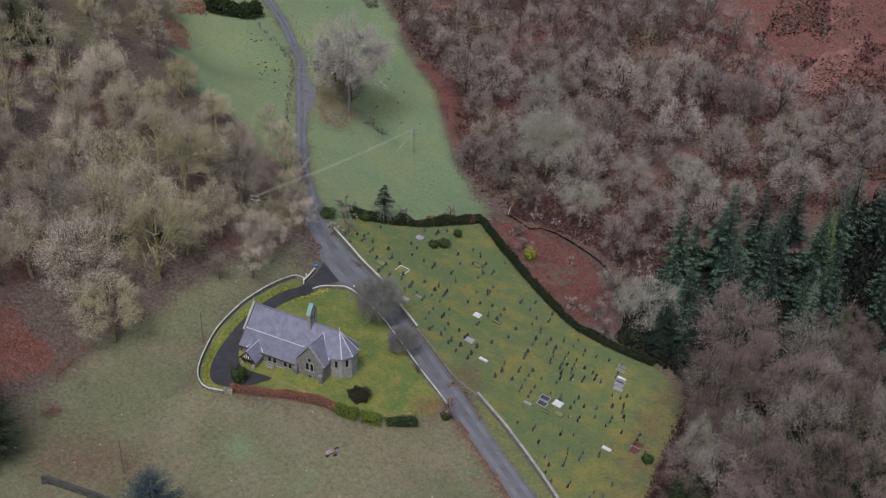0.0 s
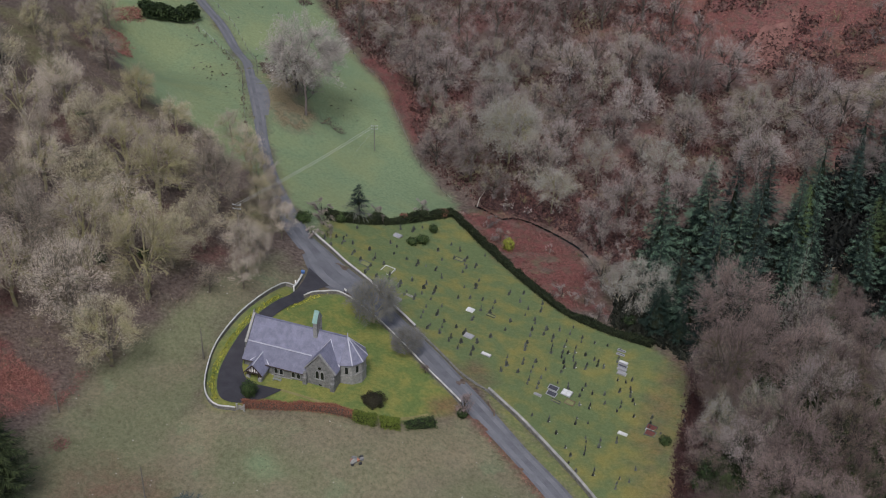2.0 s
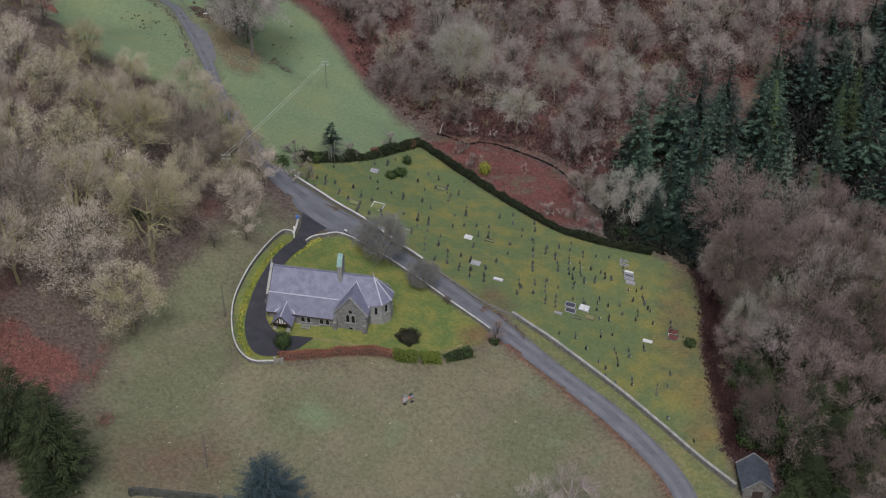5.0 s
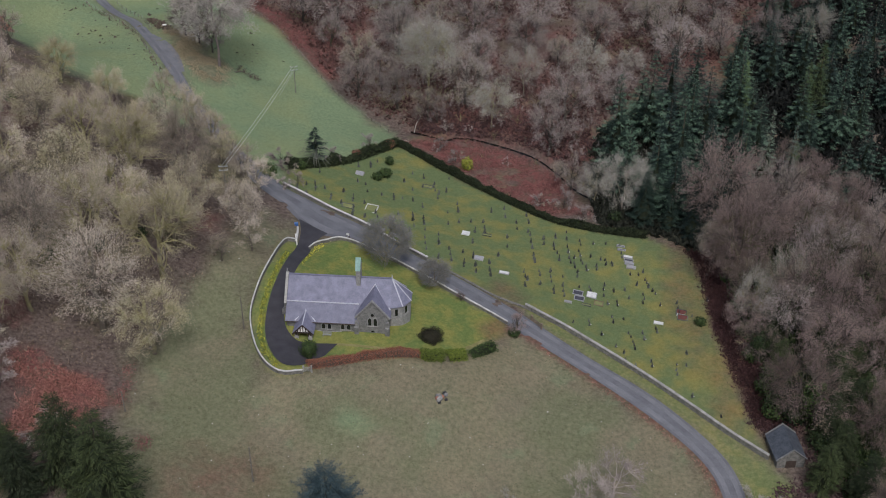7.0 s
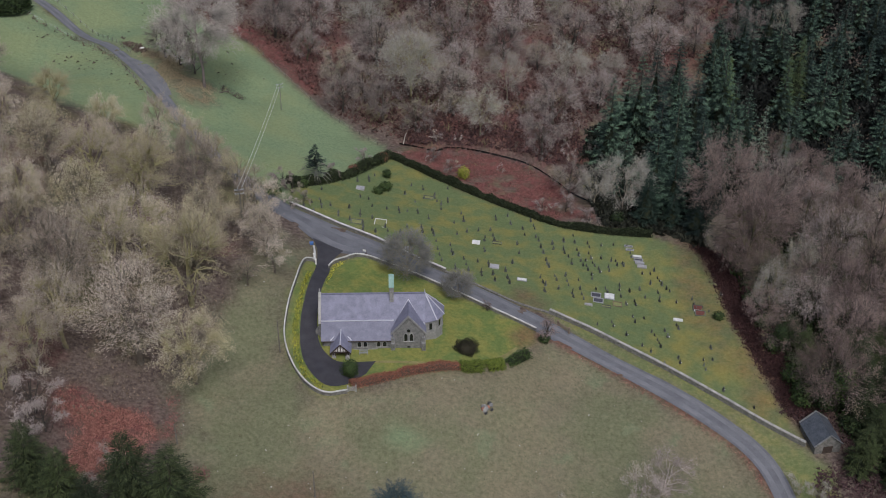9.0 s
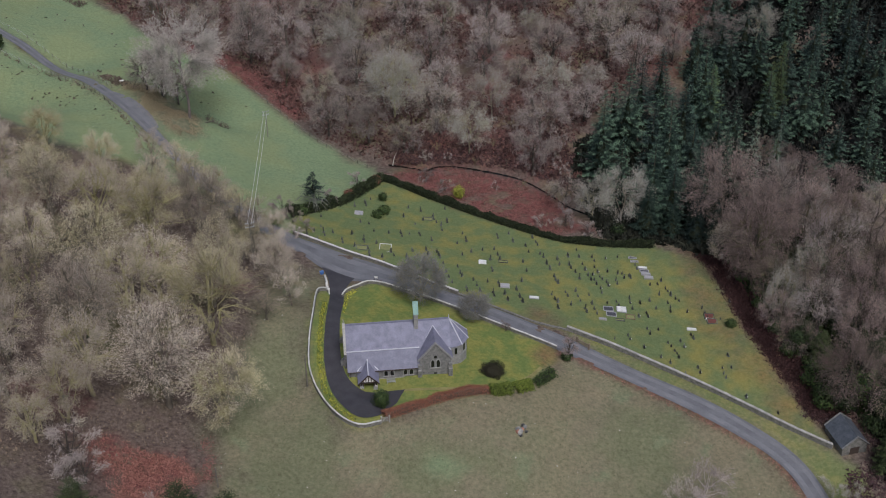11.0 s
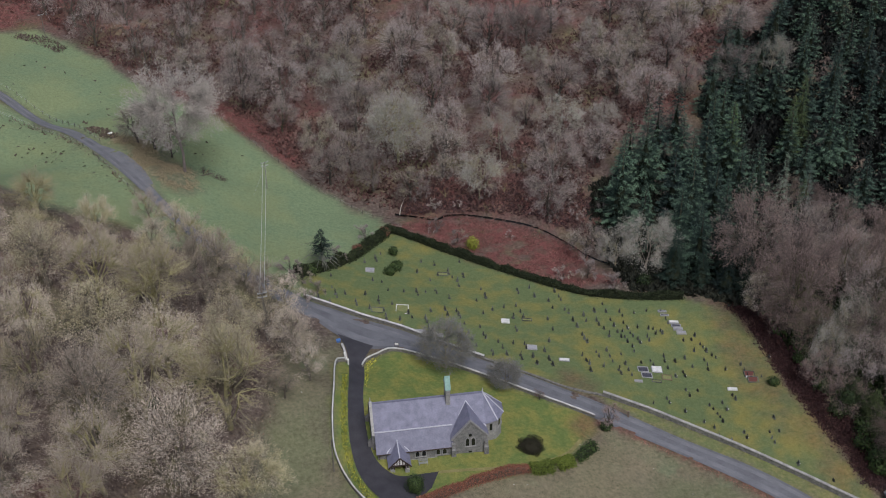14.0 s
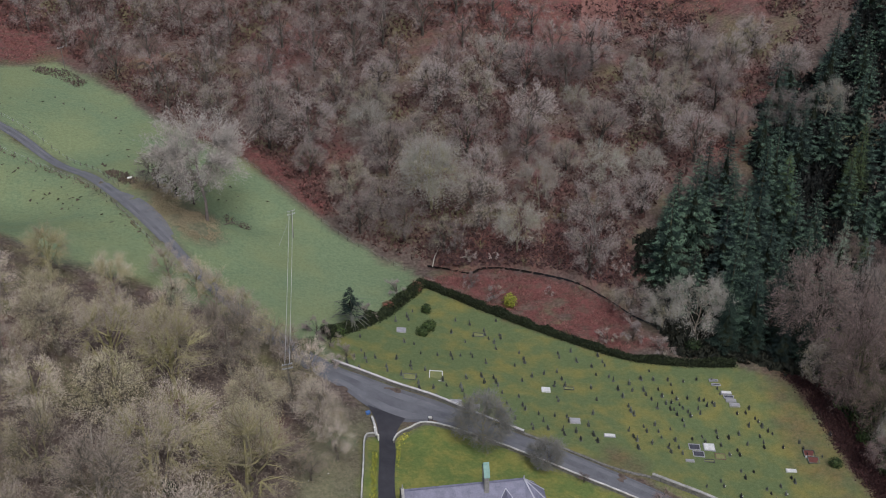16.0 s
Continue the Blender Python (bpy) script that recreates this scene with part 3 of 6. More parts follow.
# transept
TX, TY, TA = 16.45, -6.1, 8.75
g = Geo().prism([(13.6, TY, -1.5), (19.3, TY, -1.5), (19.3, TY, 5.0), (TX, TY, TA - 0.2), (13.6, TY, 5.0)], (0, 3.2, 0))
transept = part("transept_wall", g, RUBBLE, church)
part("transept_roof_west", slab(Geo(), [(TX, TY + 0.35, TA), (TX, -0.8, TA), (13.2, -4.0, 5.0), (13.2, TY + 0.35, 5.0)], 0.15), SLATE, church)
part("transept_roof_east", slab(Geo(), [(TX, TY + 0.35, TA), (TX, -0.8, TA), (19.7, -4.0, 5.0), (19.7, TY + 0.35, 5.0)], 0.15), SLATE, church)
for s in (-1, 1):
    part("transept_coping", bar(Geo(), (TX + s * 3.2, TY + 0.1, 4.95), (TX, TY + 0.1, TA + 0.22), 0.5, 0.15), PALE_STONE, transept, "pale stone coping")
    part("valley_flashing", bar(Geo(), (TX + s * 3.05, -3.95, 5.35), (TX, -0.85, TA + 0.06), 0.26, 0.05), LEAD, church, "pale lead valley")
for bx in (13.55, 19.15):
    g = Geo().box((bx - 0.38, TY - 0.75, -1.5), (bx + 0.38, TY + 0.1, 3.2)).box((bx - 0.3, TY - 0.5, 3.2), (bx + 0.3, TY + 0.1, 4.3)).prism([(bx - 0.38, TY - 0.75, 3.2), (bx - 0.38, TY + 0.1, 3.2), (bx - 0.38, TY + 0.1, 3.7)], (0.76, 0, 0))
    part("buttress", g, RUBBLE, transept)
# apse of five faces
AR, AZ = 3.4, 5.55
ring = [(EAST + AR * math.cos(radians(a)), AR * math.sin(radians(a))) for a in (-90, -54, -18, 18, 54, 90)]
apse = part("apse_wall", Geo().prism([(x, y, -2.0) for x, y in ring], (0, 0, AZ + 2.0)), PALE_STONE, church, "pale ashlar apse wall")
part("apse_string_course", Geo().prism([(EAST + (x - EAST) * 1.03, y * 1.03, 2.9) for x, y in ring], (0, 0, 0.14)), PALE_STONE, apse)
for (ax, ay), (bx, by) in zip(ring, ring[1:]):
    k = 1.11
    q = [(EAST, 0, RIDGE), (EAST + (ax - EAST) * k, ay * k, AZ), (EAST + (bx - EAST) * k, by * k, AZ)]
    part("apse_roof", slab(Geo(), q, 0.14), SLATE, church)
for x, y in ring[1:5]:
    part("hip_flashing", bar(Geo(), (EAST + (x - EAST) * 1.11, y * 1.11, AZ + 0.03), (EAST, 0, RIDGE + 0.05), 0.22, 0.08), LEAD, church, "pale lead hip")
part("apse_finial", Geo().tube([(EAST, 0, RIDGE), (EAST, 0, RIDGE + 0.35), (EAST, 0, RIDGE + 0.9)], [0.16, 0.1, 0.03], 6), LEAD, church, "small lead finial")
# bellcote
BX = 13.4
g = Geo().box((BX - 0.38, -1.15, 7.6), (BX + 0.38, -0.75, 11.9)).box((BX - 0.38, 0.75, 7.6), (BX + 0.38, 1.15, 11.9)).box((BX - 0.38, -0.75, 7.6), (BX + 0.38, 0.75, 10.0))
g.box((BX - 0.38, -0.15, 10.0), (BX + 0.38, 0.15, 11.9)).box((BX - 0.43, -1.22, 11.85), (BX + 0.43, 1.22, 12.05))
bellcote = part("bellcote", g, PALE_STONE, church, "pale stone bellcote with two openings")
g = Geo()
slab(g, [(BX - 0.48, 0, 14.1), (BX + 0.48, 0, 14.1), (BX + 0.48, -1.35, 11.95), (BX - 0.48, -1.35, 11.95)], 0.08)
slab(g, [(BX - 0.48, 0, 14.1), (BX + 0.48, 0, 14.1), (BX + 0.48, 1.35, 11.95), (BX - 0.48, 1.35, 11.95)], 0.08)
part("copper_roof", g, COPPER, bellcote, "green weathered copper cap")
part("bellcote_gable", Geo().prism([(BX - 0.36, -1.2, 12.0), (BX - 0.36, 1.2, 12.0), (BX - 0.36, 0, 13.9)], (0.72, 0, 0)), PALE_STONE, bellcote)
for s in (-0.45, 0.45):
    part("bell", Geo().tube([(BX, s, 11.5), (BX, s, 11.35), (BX, s, 10.9), (BX, s, 10.75)], [0.08, 0.17, 0.22, 0.28], 10), DARK_WOOD, bellcote, "dark bronze bell", smooth=True)


def lancet(x, z, wide, high, y, parent):
    """A pointed window in a wall that faces -y: pale surround, dark glass, a sill."""
    def arch(w, h, up=0.0):
        return [(x - w / 2, 0, z - up), (x + w / 2, 0, z - up), (x + w / 2, 0, z + h * 0.7), (x + w * 0.3, 0, z + h * 0.88), (x, 0, z + h), (x - w * 0.3, 0, z + h * 0.88), (x - w / 2, 0, z + h * 0.7)]
    outer, inner = [(a, y - 0.06, c) for a, b, c in arch(wide + 0.3, high + 0.2, 0.1)], [(a, y - 0.09, c) for a, b, c in arch(wide, high)]
    win = part("window", Geo().prism(outer[::-1], (0, 0.12, 0)), PALE_STONE, parent, "pointed lancet window in a pale surround")
    part("pane", Geo().prism(inner[::-1], (0, 0.04, 0)), GLASS, win, "dark leaded glass")
    part("sill", Geo().box((x - wide / 2 - 0.2, y - 0.2, z - 0.22), (x + wide / 2 + 0.2, y, z - 0.1)), PALE_STONE, win)


for x in (7.4, 8.5, 10.95, 12.05):
    lancet(x, 2.15, 0.62, 1.1, -6.1, church)
for x in (15.95, 16.95):
    lancet(x, 3.35, 0.6, 1.75, TY, transept)
part("quatrefoil", Geo().tube([(16.45, TY - 0.1, 5.75), (16.45, TY + 0.05, 5.75)], [0.3, 0.3], 10), GLASS, transept, "small round window")
part("vent", Geo().box((16.15, TY - 0.06, 1.75), (16.75, TY + 0.05, 2.0)), GLASS, transept, "dark floor vent")
for a, b in ((ring[0], ring[1]), (ring[1], ring[2])):
    mx, my = (a[0] + b[0]) / 2, (a[1] + b[1]) / 2
    out = Vector((mx - EAST, my, 0)).normalized()
    m = Matrix.Translation((mx, my, 3.4)) @ out.to_track_quat("-Y", "Z").to_matrix().to_4x4()
    g = Geo().box((-0.42, -0.05, -0.1), (0.42, 0.1, 1.7), m)
    win = part("window", g, PALE_STONE, apse)
    part("pane", Geo().box((-0.26, -0.08, 0.05), (0.26, 0.05, 1.5), m), GLASS, win, "dark leaded glass")
for x, y in ((13.2, -6.6), (0.9, -6.6)):
    part("downpipe", Geo().tube([(x, y, 3.6), (x, y + 0.35, 3.3), (x, y + 0.35, 0.0)], [0.05] * 3, 6), DARK_WOOD, church, "dark iron downpipe")

# porch with half-timbered gable
PX, PY, PR = 4.1, -9.1, 5.1
porch = part("porch", Geo().box((2.9, -8.9, -0.5), (5.3, -6.1, 0.85)), PALE_STONE, church, "open timber porch on a stone floor")
for lo, hi in (((2.55, -8.5, -1), (3.0, -6.0, 2.3)), ((5.2, -8.5, -1), (5.65, -6.0, 2.3))):
    part("dwarf_wall", Geo().box(lo, hi), PALE_STONE, porch)
for lo, hi in (((2.5, -8.95, -1), (3.25, -8.5, 2.25)), ((4.95, -8.95, -1), (5.7, -8.5, 2.25))):
    part("porch_pier", Geo().box(lo, hi), PALE_STONE, porch)
for s in (-1, 1):
    part("porch_roof", slab(Geo(), [(PX, PY, PR), (PX, -4.1, PR), (PX + s * 1.95, -4.6, 2.95), (PX + s * 1.95, PY, 2.95)], 0.12), SLATE, porch)
    part("barge_board", bar(Geo(), (PX + s * 1.95, PY - 0.03, 2.9), (PX, PY - 0.03, PR - 0.02), 0.06, 0.22), DARK_WOOD, porch, "dark barge board")
    part("porch_flashing", bar(Geo(), (PX + s * 1.9, -6.4, 3.85), (PX, -4.2, PR + 0.1), 0.22, 0.06), LEAD, porch, "pale lead valley")
    part("side_screen", Geo().box((PX + s * 1.35 - 0.1, -8.7, 2.3), (PX + s * 1.35 + 0.1, -6.0, 3.2)), DARK_WOOD, porch, "dark timber screen")
part("ridge_flashing", bar(Geo(), (PX, PY, PR + 0.03), (PX, -4.1, PR + 0.03), 0.2, 0.07), LEAD, porch)
gable = part("porch_gable", Geo().prism([(PX - 1.35, -8.8, 3.25), (PX + 1.35, -8.8, 3.25), (PX, -8.8, 4.8)], (0, 0.12, 0)), WHITE_PAINT, porch, "white plaster gable")
for k in range(-2, 3):
    top = 4.75 - abs(k) * 0.55
    part("stud", Geo().box((PX + k * 0.48 - 0.07, -8.86, 3.2), (PX + k * 0.48 + 0.07, -8.7, top)), DARK_WOOD, gable, "dark timber stud")
part("tie_beam", Geo().box((PX - 1.6, -8.9, 3.02), (PX + 1.6, -8.66, 3.26)), DARK_WOOD, gable)
for s in (-1, 1):
    part("porch_post", Geo().box((PX + s * 0.95 - 0.09, -8.85, 2.2), (PX + s * 0.95 + 0.09, -8.65, 3.1)), DARK_WOOD, porch)
part("church_door", Geo().prism([(3.4, -6.2, -0.5), (4.8, -6.2, -0.5), (4.8, -6.2, 2.7), (4.1, -6.2, 3.4), (3.4, -6.2, 2.7)][::-1], (0, 0.1, 0)), DARK_WOOD, porch, "dark brown plank door")


# ---- walls ----
def stone_wall(name, points, high, thick, label, coped=True, cope=None):
    """A draped wall with a row of coping stones on it."""
    line = flow(points, 1.0)
    way = np.gradient(line, axis=0)
    side = np.stack([-way[:, 1], way[:, 0]], 1) / np.linalg.norm(way, axis=1, keepdims=True)
    z = height(line[:, 0], line[:, 1])
    wob = 0.03 * rng.standard_normal((len(line), 2))
    low_l, low_r = line + side * (thick / 2 + 0.06), line - side * (thick / 2 + 0.06)
    top_l, top_r = line + side * (thick / 2 + wob[:, :1]), line - side * (thick / 2 + wob[:, 1:])
    v = np.stack([np.c_[low_l, z - 0.7], np.c_[top_l, z + high], np.c_[top_r, z + high], np.c_[low_r, z - 0.7]], 1)
    n = len(line)
    f = [(4 * i + k, 4 * i + 4 + k, 4 * i + 5 + k, 4 * i + 1 + k) for i in range(n - 1) for k in range(3)] + [(0, 1, 2, 3), (4 * n - 1, 4 * n - 2, 4 * n - 3, 4 * n - 4)]
    wall = tagged(part(name, Geo().add(v.reshape(-1, 3), f), WALL_STONE), label, "stone wall", kind="structure")
    if not coped:
        return wall
    w = thick / 2 + 0.05
    ring = [(-0.49, -w, 0), (-0.49, w, 0), (-0.49, w, 0.11), (-0.49, w * 0.6, 0.19), (-0.49, -w * 0.6, 0.19), (-0.49, -w, 0.11)]
    stone = Geo().prism(ring, (0.98, 0, 0)).mesh("coping_stone", cope or COPING)
    for i in range(n - 1):
        a, b = Vector((*line[i], z[i] + high)), Vector((*line[i + 1], z[i + 1] + high))
        ob = new("coping_stone", stone)
        ob.parent = wall
        ob.matrix_basis = Matrix.Translation((a + b) / 2 + Vector((0, 0, rng.uniform(-0.015, 0.02)))) @ (b - a).to_track_quat("X", "Z").to_matrix().to_4x4() @ pose(0, 0, 0, rng.uniform(-2, 2), 0, rng.uniform(-1.5, 1.5)) @ Matrix.Diagonal(((b - a).length, 1, 1, 1))
    return wall


# ---- trees ----
def bare_tree(seed, tall, twig_mat, wide=0.43, targets=92, tufts=46, clear=0.2, lean=0.12, squash=0.40, name="tree", twig=1.0, shell=0.4, bark=None, girth=1.0, crook=1.0, clump=4, thick=1.0):
    """A leafless tree: limbs that fork towards the ends of a rounded crown, and twigs bunched round each end."""
    r = np.random.default_rng(seed)
    wood, crown = Geo(), Geo()
    mid = np.array([r.normal(0, 0.02) * tall, r.normal(0, 0.02) * tall, tall * (1 - squash)])
    trunk = np.array([(0, 0, -0.8), (0, 0, 0.3 * mid[2]), mid * (0.55, 0.55, 0.62), mid * (1, 1, 1.0), mid + (0, 0, squash * tall * 0.5)])
    trunk[1:, :2] += r.normal(0, 0.015 * min(tall, 12), (4, 2))
    rad = np.array([0.030, 0.022, 0.018, 0.011, 0.004]) * tall * girth
    wood.tube(trunk, rad, 7, cap=False)
    d = r.normal(0, 1, (targets * 3, 3))
    d /= np.linalg.norm(d, axis=1, keepdims=True)
    d = d[d[:, 2] > -0.62][:targets // clump]
    lump = 1 + 0.12 * np.sin(3 * np.arctan2(d[:, 1], d[:, 0]) + r.uniform(0, 6)) * np.sin(2.5 * d[:, 2] + r.uniform(0, 6)) + r.normal(0, 0.05, len(d))
    ends = mid + d * lump[:, None] * np.array([wide, wide, squash]) * tall * r.uniform(0.25, 1.0, (len(d), 1)) ** shell
    ends = np.repeat(ends, clump, 0) + r.normal(0, 0.055 * tall * min(1, clump - 1), (clump * len(d), 3)) * (1, 1, 0.8)
    limbs = []
    for k in range(9):
        a = 2.4 * k + r.uniform(-0.4, 0.4)
        s = clear + (0.95 - clear) * (k + r.uniform(0, 1)) / 9
        at = np.array([np.interp(s * 3, range(5), trunk[:, c]) for c in range(3)])
        up = 0.25 + 0.6 * k / 9
        end = mid + np.array([math.cos(a) * wide * (1 - 0.45 * k / 9), math.sin(a) * wide * (1 - 0.45 * k / 9), (up - 0.35) * squash * 1.2]) * tall * r.uniform(0.5, 0.68)
        bow = (at + end) / 2 + np.array([0, 0, -0.04 * tall]) + r.normal(0, 0.02 * tall * crook, 3)
        pts = np.array([at, (at + bow) / 2 + r.normal(0, 0.01 * tall * crook, 3), bow, (bow + end) / 2 + r.normal(0, 0.012 * tall * crook, 3), end])
        wood.tube(pts, np.linspace(0.0115, 0.0045, 5) * tall * girth, 5, cap=False)
        limbs.append(pts)
    limbs = np.array(limbs)
    for e in ends:
        gap = np.linalg.norm(limbs[:, 2:] - e, axis=2)
        l, q = np.unravel_index(gap.argmin(), gap.shape)
        at = limbs[l, q + 2]
        bow = (at + e) / 2 + r.normal(0, 0.022 * min(tall, 14) * crook, 3)
        wood.tube([at, bow, e], np.array([0.0045, 0.003, 0.0012]) * tall * girth, 3, cap=False)
        out = (e - mid) / (np.linalg.norm(e - mid) + 1e-9)
        s = r.uniform(0.05, 1.0, (tufts, 1)) ** 0.5
        base = np.where(s < 0.5, at + (bow - at) * s * 2, bow + (e - bow) * (s * 2 - 1)) + r.normal(0, 0.032 * min(tall, 14), (tufts, 3))
        way = out + r.normal(0, 0.9, (tufts, 3)) + np.array([0, 0, 0.3])
        way /= np.linalg.norm(way, axis=1, keepdims=True)
        side = np.cross(way, r.normal(0, 1, (tufts, 3)))
        side /= np.linalg.norm(side, axis=1, keepdims=True) + 1e-9
        long = r.uniform(0.035, 0.085, (tufts, 1)) * tall * twig
        w = r.uniform(0.015, 0.029, (tufts, 1)) * thick
        v = np.stack([base - side * w, base + side * w, base + way * long + r.normal(0, 0.05, (tufts, 3))], 1).reshape(-1, 3)
        crown.add(v, [(3 * i, 3 * i + 1, 3 * i + 2) for i in range(tufts)])
    return wood.mesh(name + "_trunk", bark or BARK), crown.mesh(name + "_crown", twig_mat)


def plant(meshes, x, y, scale, label, category="tree", group="", turn=None, sink=0.3, name="tree", stretch=1.0):
    r = rng.uniform(0, 360) if turn is None else turn
    t = thing(name, Matrix.Translation((x, y, ground(x, y) - sink)) @ pose(0, 0, 0, 0, 0, r) @ Matrix.Diagonal((scale, scale, scale * stretch, 1)), label, category, group)
    part("trunk", meshes[0], None, t)
    part("crown", meshes[1], None, t)
    return t


def frond_tree(seed, tall, wide, mat, whorls, per, droop, name="conifer", clear=0.06, sprays=16, spray=0.5, lit_tips=True, dense=0.5, bluff=0.8):
    """A conifer: a straight trunk and whorls of drooping, feathered boughs."""
    r = np.random.default_rng(seed)
    wood, leaf, tips = Geo(), Geo(), []
    wood.tube([(0, 0, -0.5), (0, 0, tall * 0.5), (0, 0, tall * 0.98)], [0.018 * tall, 0.011 * tall, 0.02], 6)
    for k in range(whorls):
        s = clear + (1 - clear) * (k + 0.5) / whorls
        reach = wide * (1 - s) ** bluff * (0.55 + 0.45 * min(1, s * 6)) + 0.12
        for j in range(per):
            if r.uniform() < 0.12:
                continue
            a = 6.28 * (j + r.uniform(-0.35, 0.35)) / per + k * 0.9
            long = reach * r.uniform(0.6, 1.25)
            z0 = tall * s + r.uniform(-0.5, 0.5)
            out, side = np.array([math.cos(a), math.sin(a), 0]), np.array([-math.sin(a), math.cos(a), 0])
            dip = droop * r.uniform(0.6, 1.3)
            spine = [np.array([0, 0, z0]) + out * long * u + np.array([0, 0, long * (0.30 * u * (1 - u) - dip * u + 0.16 * u * u * u)]) for u in (0.0, 0.3, 0.55, 0.8, 1.0)]
            spine = np.array(spine)
            n = 8 + int(1.35 * sprays * min(1.0, long / wide))
            u = np.linspace(0.12, 1.0, n) ** 0.85
            base = np.stack([np.interp(u * 4, range(5), spine[:, c]) for c in range(3)], 1) + r.normal(0, 0.05, (n, 3))
            sg = np.where(np.arange(n) % 2, 1.0, -1.0)[:, None]
            way = out * 0.75 + side * sg * r.uniform(0.3, 1.0, (n, 1)) + np.array([0, 0, 1.0]) * r.normal(-0.22, 0.22, (n, 1))
            way /= np.linalg.norm(way, axis=1, keepdims=True)
            flat = np.cross(way, np.array([0, 0, 1.0]) + r.normal(0, 0.3, (n, 3)))
            flat /= np.linalg.norm(flat, axis=1, keepdims=True) + 1e-9
            size = (spray * (0.30 + 0.25 * long) * (1.3 - 0.95 * u) * r.uniform(0.7, 1.3, n))[:, None]
            wid = 0.025 + 0.036 * size
            v = np.stack([base, base + way * size * 0.45 + flat * wid, base + way * size, base + way * size * 0.45 - flat * wid], 1).reshape(-1, 3)
            leaf.add(v, [(4 * i, 4 * i + 1, 4 * i + 2, 4 * i + 3) for i in range(n)])
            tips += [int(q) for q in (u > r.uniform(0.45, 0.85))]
    # added solid dark core: blocks light and darkens gaps between boughs
    shade_core = [(0, 0, tall * (clear + 0.06)), (0, 0, tall * (clear + 0.14)), (0, 0, tall * 0.42), (0, 0, tall * 0.66)]
    leaf.tube(shade_core, [wide * dense * 0.6, wide * dense, wide * dense * 0.54, 0.05], 8)
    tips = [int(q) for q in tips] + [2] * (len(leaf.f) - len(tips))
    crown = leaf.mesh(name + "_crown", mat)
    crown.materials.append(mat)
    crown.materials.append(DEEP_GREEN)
    # outer sprays get the paler tone, a painted highlight on the boughs
    if mat == NEEDLES and lit_tips:
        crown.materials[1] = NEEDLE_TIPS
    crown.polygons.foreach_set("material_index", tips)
    return wood.mesh(name + "_trunk", DARK_BARK), crown


def leaf_cloud(geo, centre, radii, n, size, r, shell=0.55):
    """Leaf-clumps scattered through an uneven ball."""
    d = r.normal(0, 1, (n, 3))
    d /= np.linalg.norm(d, axis=1, keepdims=True)
    rad = (shell + (1 - shell) * r.uniform(0, 1, (n, 1))) * (1 + 0.15 * np.sin(d[:, :1] * 5 + d[:, 1:2] * 7))
    c = np.asarray(centre) + d * rad * np.asarray(radii)
    for p, n0 in zip(c, d):
        u = np.cross(n0, r.normal(0, 1, 3))
        u /= np.linalg.norm(u) + 1e-9
        w = np.cross(n0 + 0.6 * r.normal(0, 1, 3), u)
        w /= np.linalg.norm(w) + 1e-9
        s = size * r.uniform(0.6, 1.4)
        geo.add([p - u * s, p + w * s * 0.7, p + u * s, p - w * s * 0.7], [(0, 1, 2, 3)])
    return geo


OAKS = [bare_tree(40 + k, 17, GREY_TWIG, wide=0.34 + 0.025 * k, squash=0.43, targets=220, tufts=58, twig=0.44, crook=1.9, girth=1.0, shell=0.22, clear=0.12) for k in range(4)]
ASHES = [bare_tree(20 + k, 17, GREY_TWIG, wide=0.31 + 0.025 * k, squash=0.44, targets=200, tufts=58, twig=0.44, crook=1.5, girth=0.85, shell=0.22, clear=0.14) for k in range(3)]
DISTANT_OAKS = [bare_tree(50 + k, 17, GREY_TWIG, wide=0.37, squash=0.43, targets=110, tufts=46, twig=0.6, crook=1.6, shell=0.28, clear=0.12) for k in range(2)]
LANE_TREES = [bare_tree(24 + k, 11, GREY_TWIG, wide=0.42, targets=90, tufts=36, twig=0.85, clear=0.3) for k in range(2)]
HILL_OAKS = [bare_tree(30 + k, 14, HILL_TWIG, wide=0.42 + 0.025 * k, squash=0.43, targets=148, tufts=48, shell=0.18, twig=0.66, bark=DARK_BARK, crook=1.4, thick=1.3) for k in range(4)]
FAR_OAKS = [bare_tree(36 + k, 14, HILL_TWIG, wide=0.46, squash=0.42, targets=64, tufts=30, shell=0.2, bark=DARK_BARK) for k in range(2)]
PALES = [bare_tree(60 + k, 14, PALE_TWIG, wide=0.44, squash=0.42, targets=180, tufts=56, shell=0.25, twig=0.55, bark=BARK, girth=0.5, crook=1.5) for k in range(3)]
RUSSETS = [bare_tree(70 + k, 20, RED_TWIG, wide=0.31 + 0.025 * k, squash=0.42, targets=260, tufts=52, shell=0.10, twig=0.42, bark=DARK_BARK, girth=0.6, clump=2, thick=1.3) for k in range(3)]
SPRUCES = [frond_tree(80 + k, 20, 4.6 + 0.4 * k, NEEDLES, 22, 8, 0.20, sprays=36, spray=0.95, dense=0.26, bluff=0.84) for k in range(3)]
# no pale tips here: the stand's shade is put into the needle colour
SHADE_SPRUCE = frond_tree(88, 20, 5.2, NEEDLES, 26, 9, 0.22, sprays=24, spray=1.0, lit_tips=False)
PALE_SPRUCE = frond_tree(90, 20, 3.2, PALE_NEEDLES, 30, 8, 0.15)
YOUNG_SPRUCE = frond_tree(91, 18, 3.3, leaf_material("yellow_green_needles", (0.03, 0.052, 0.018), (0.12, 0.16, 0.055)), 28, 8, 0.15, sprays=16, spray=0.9)


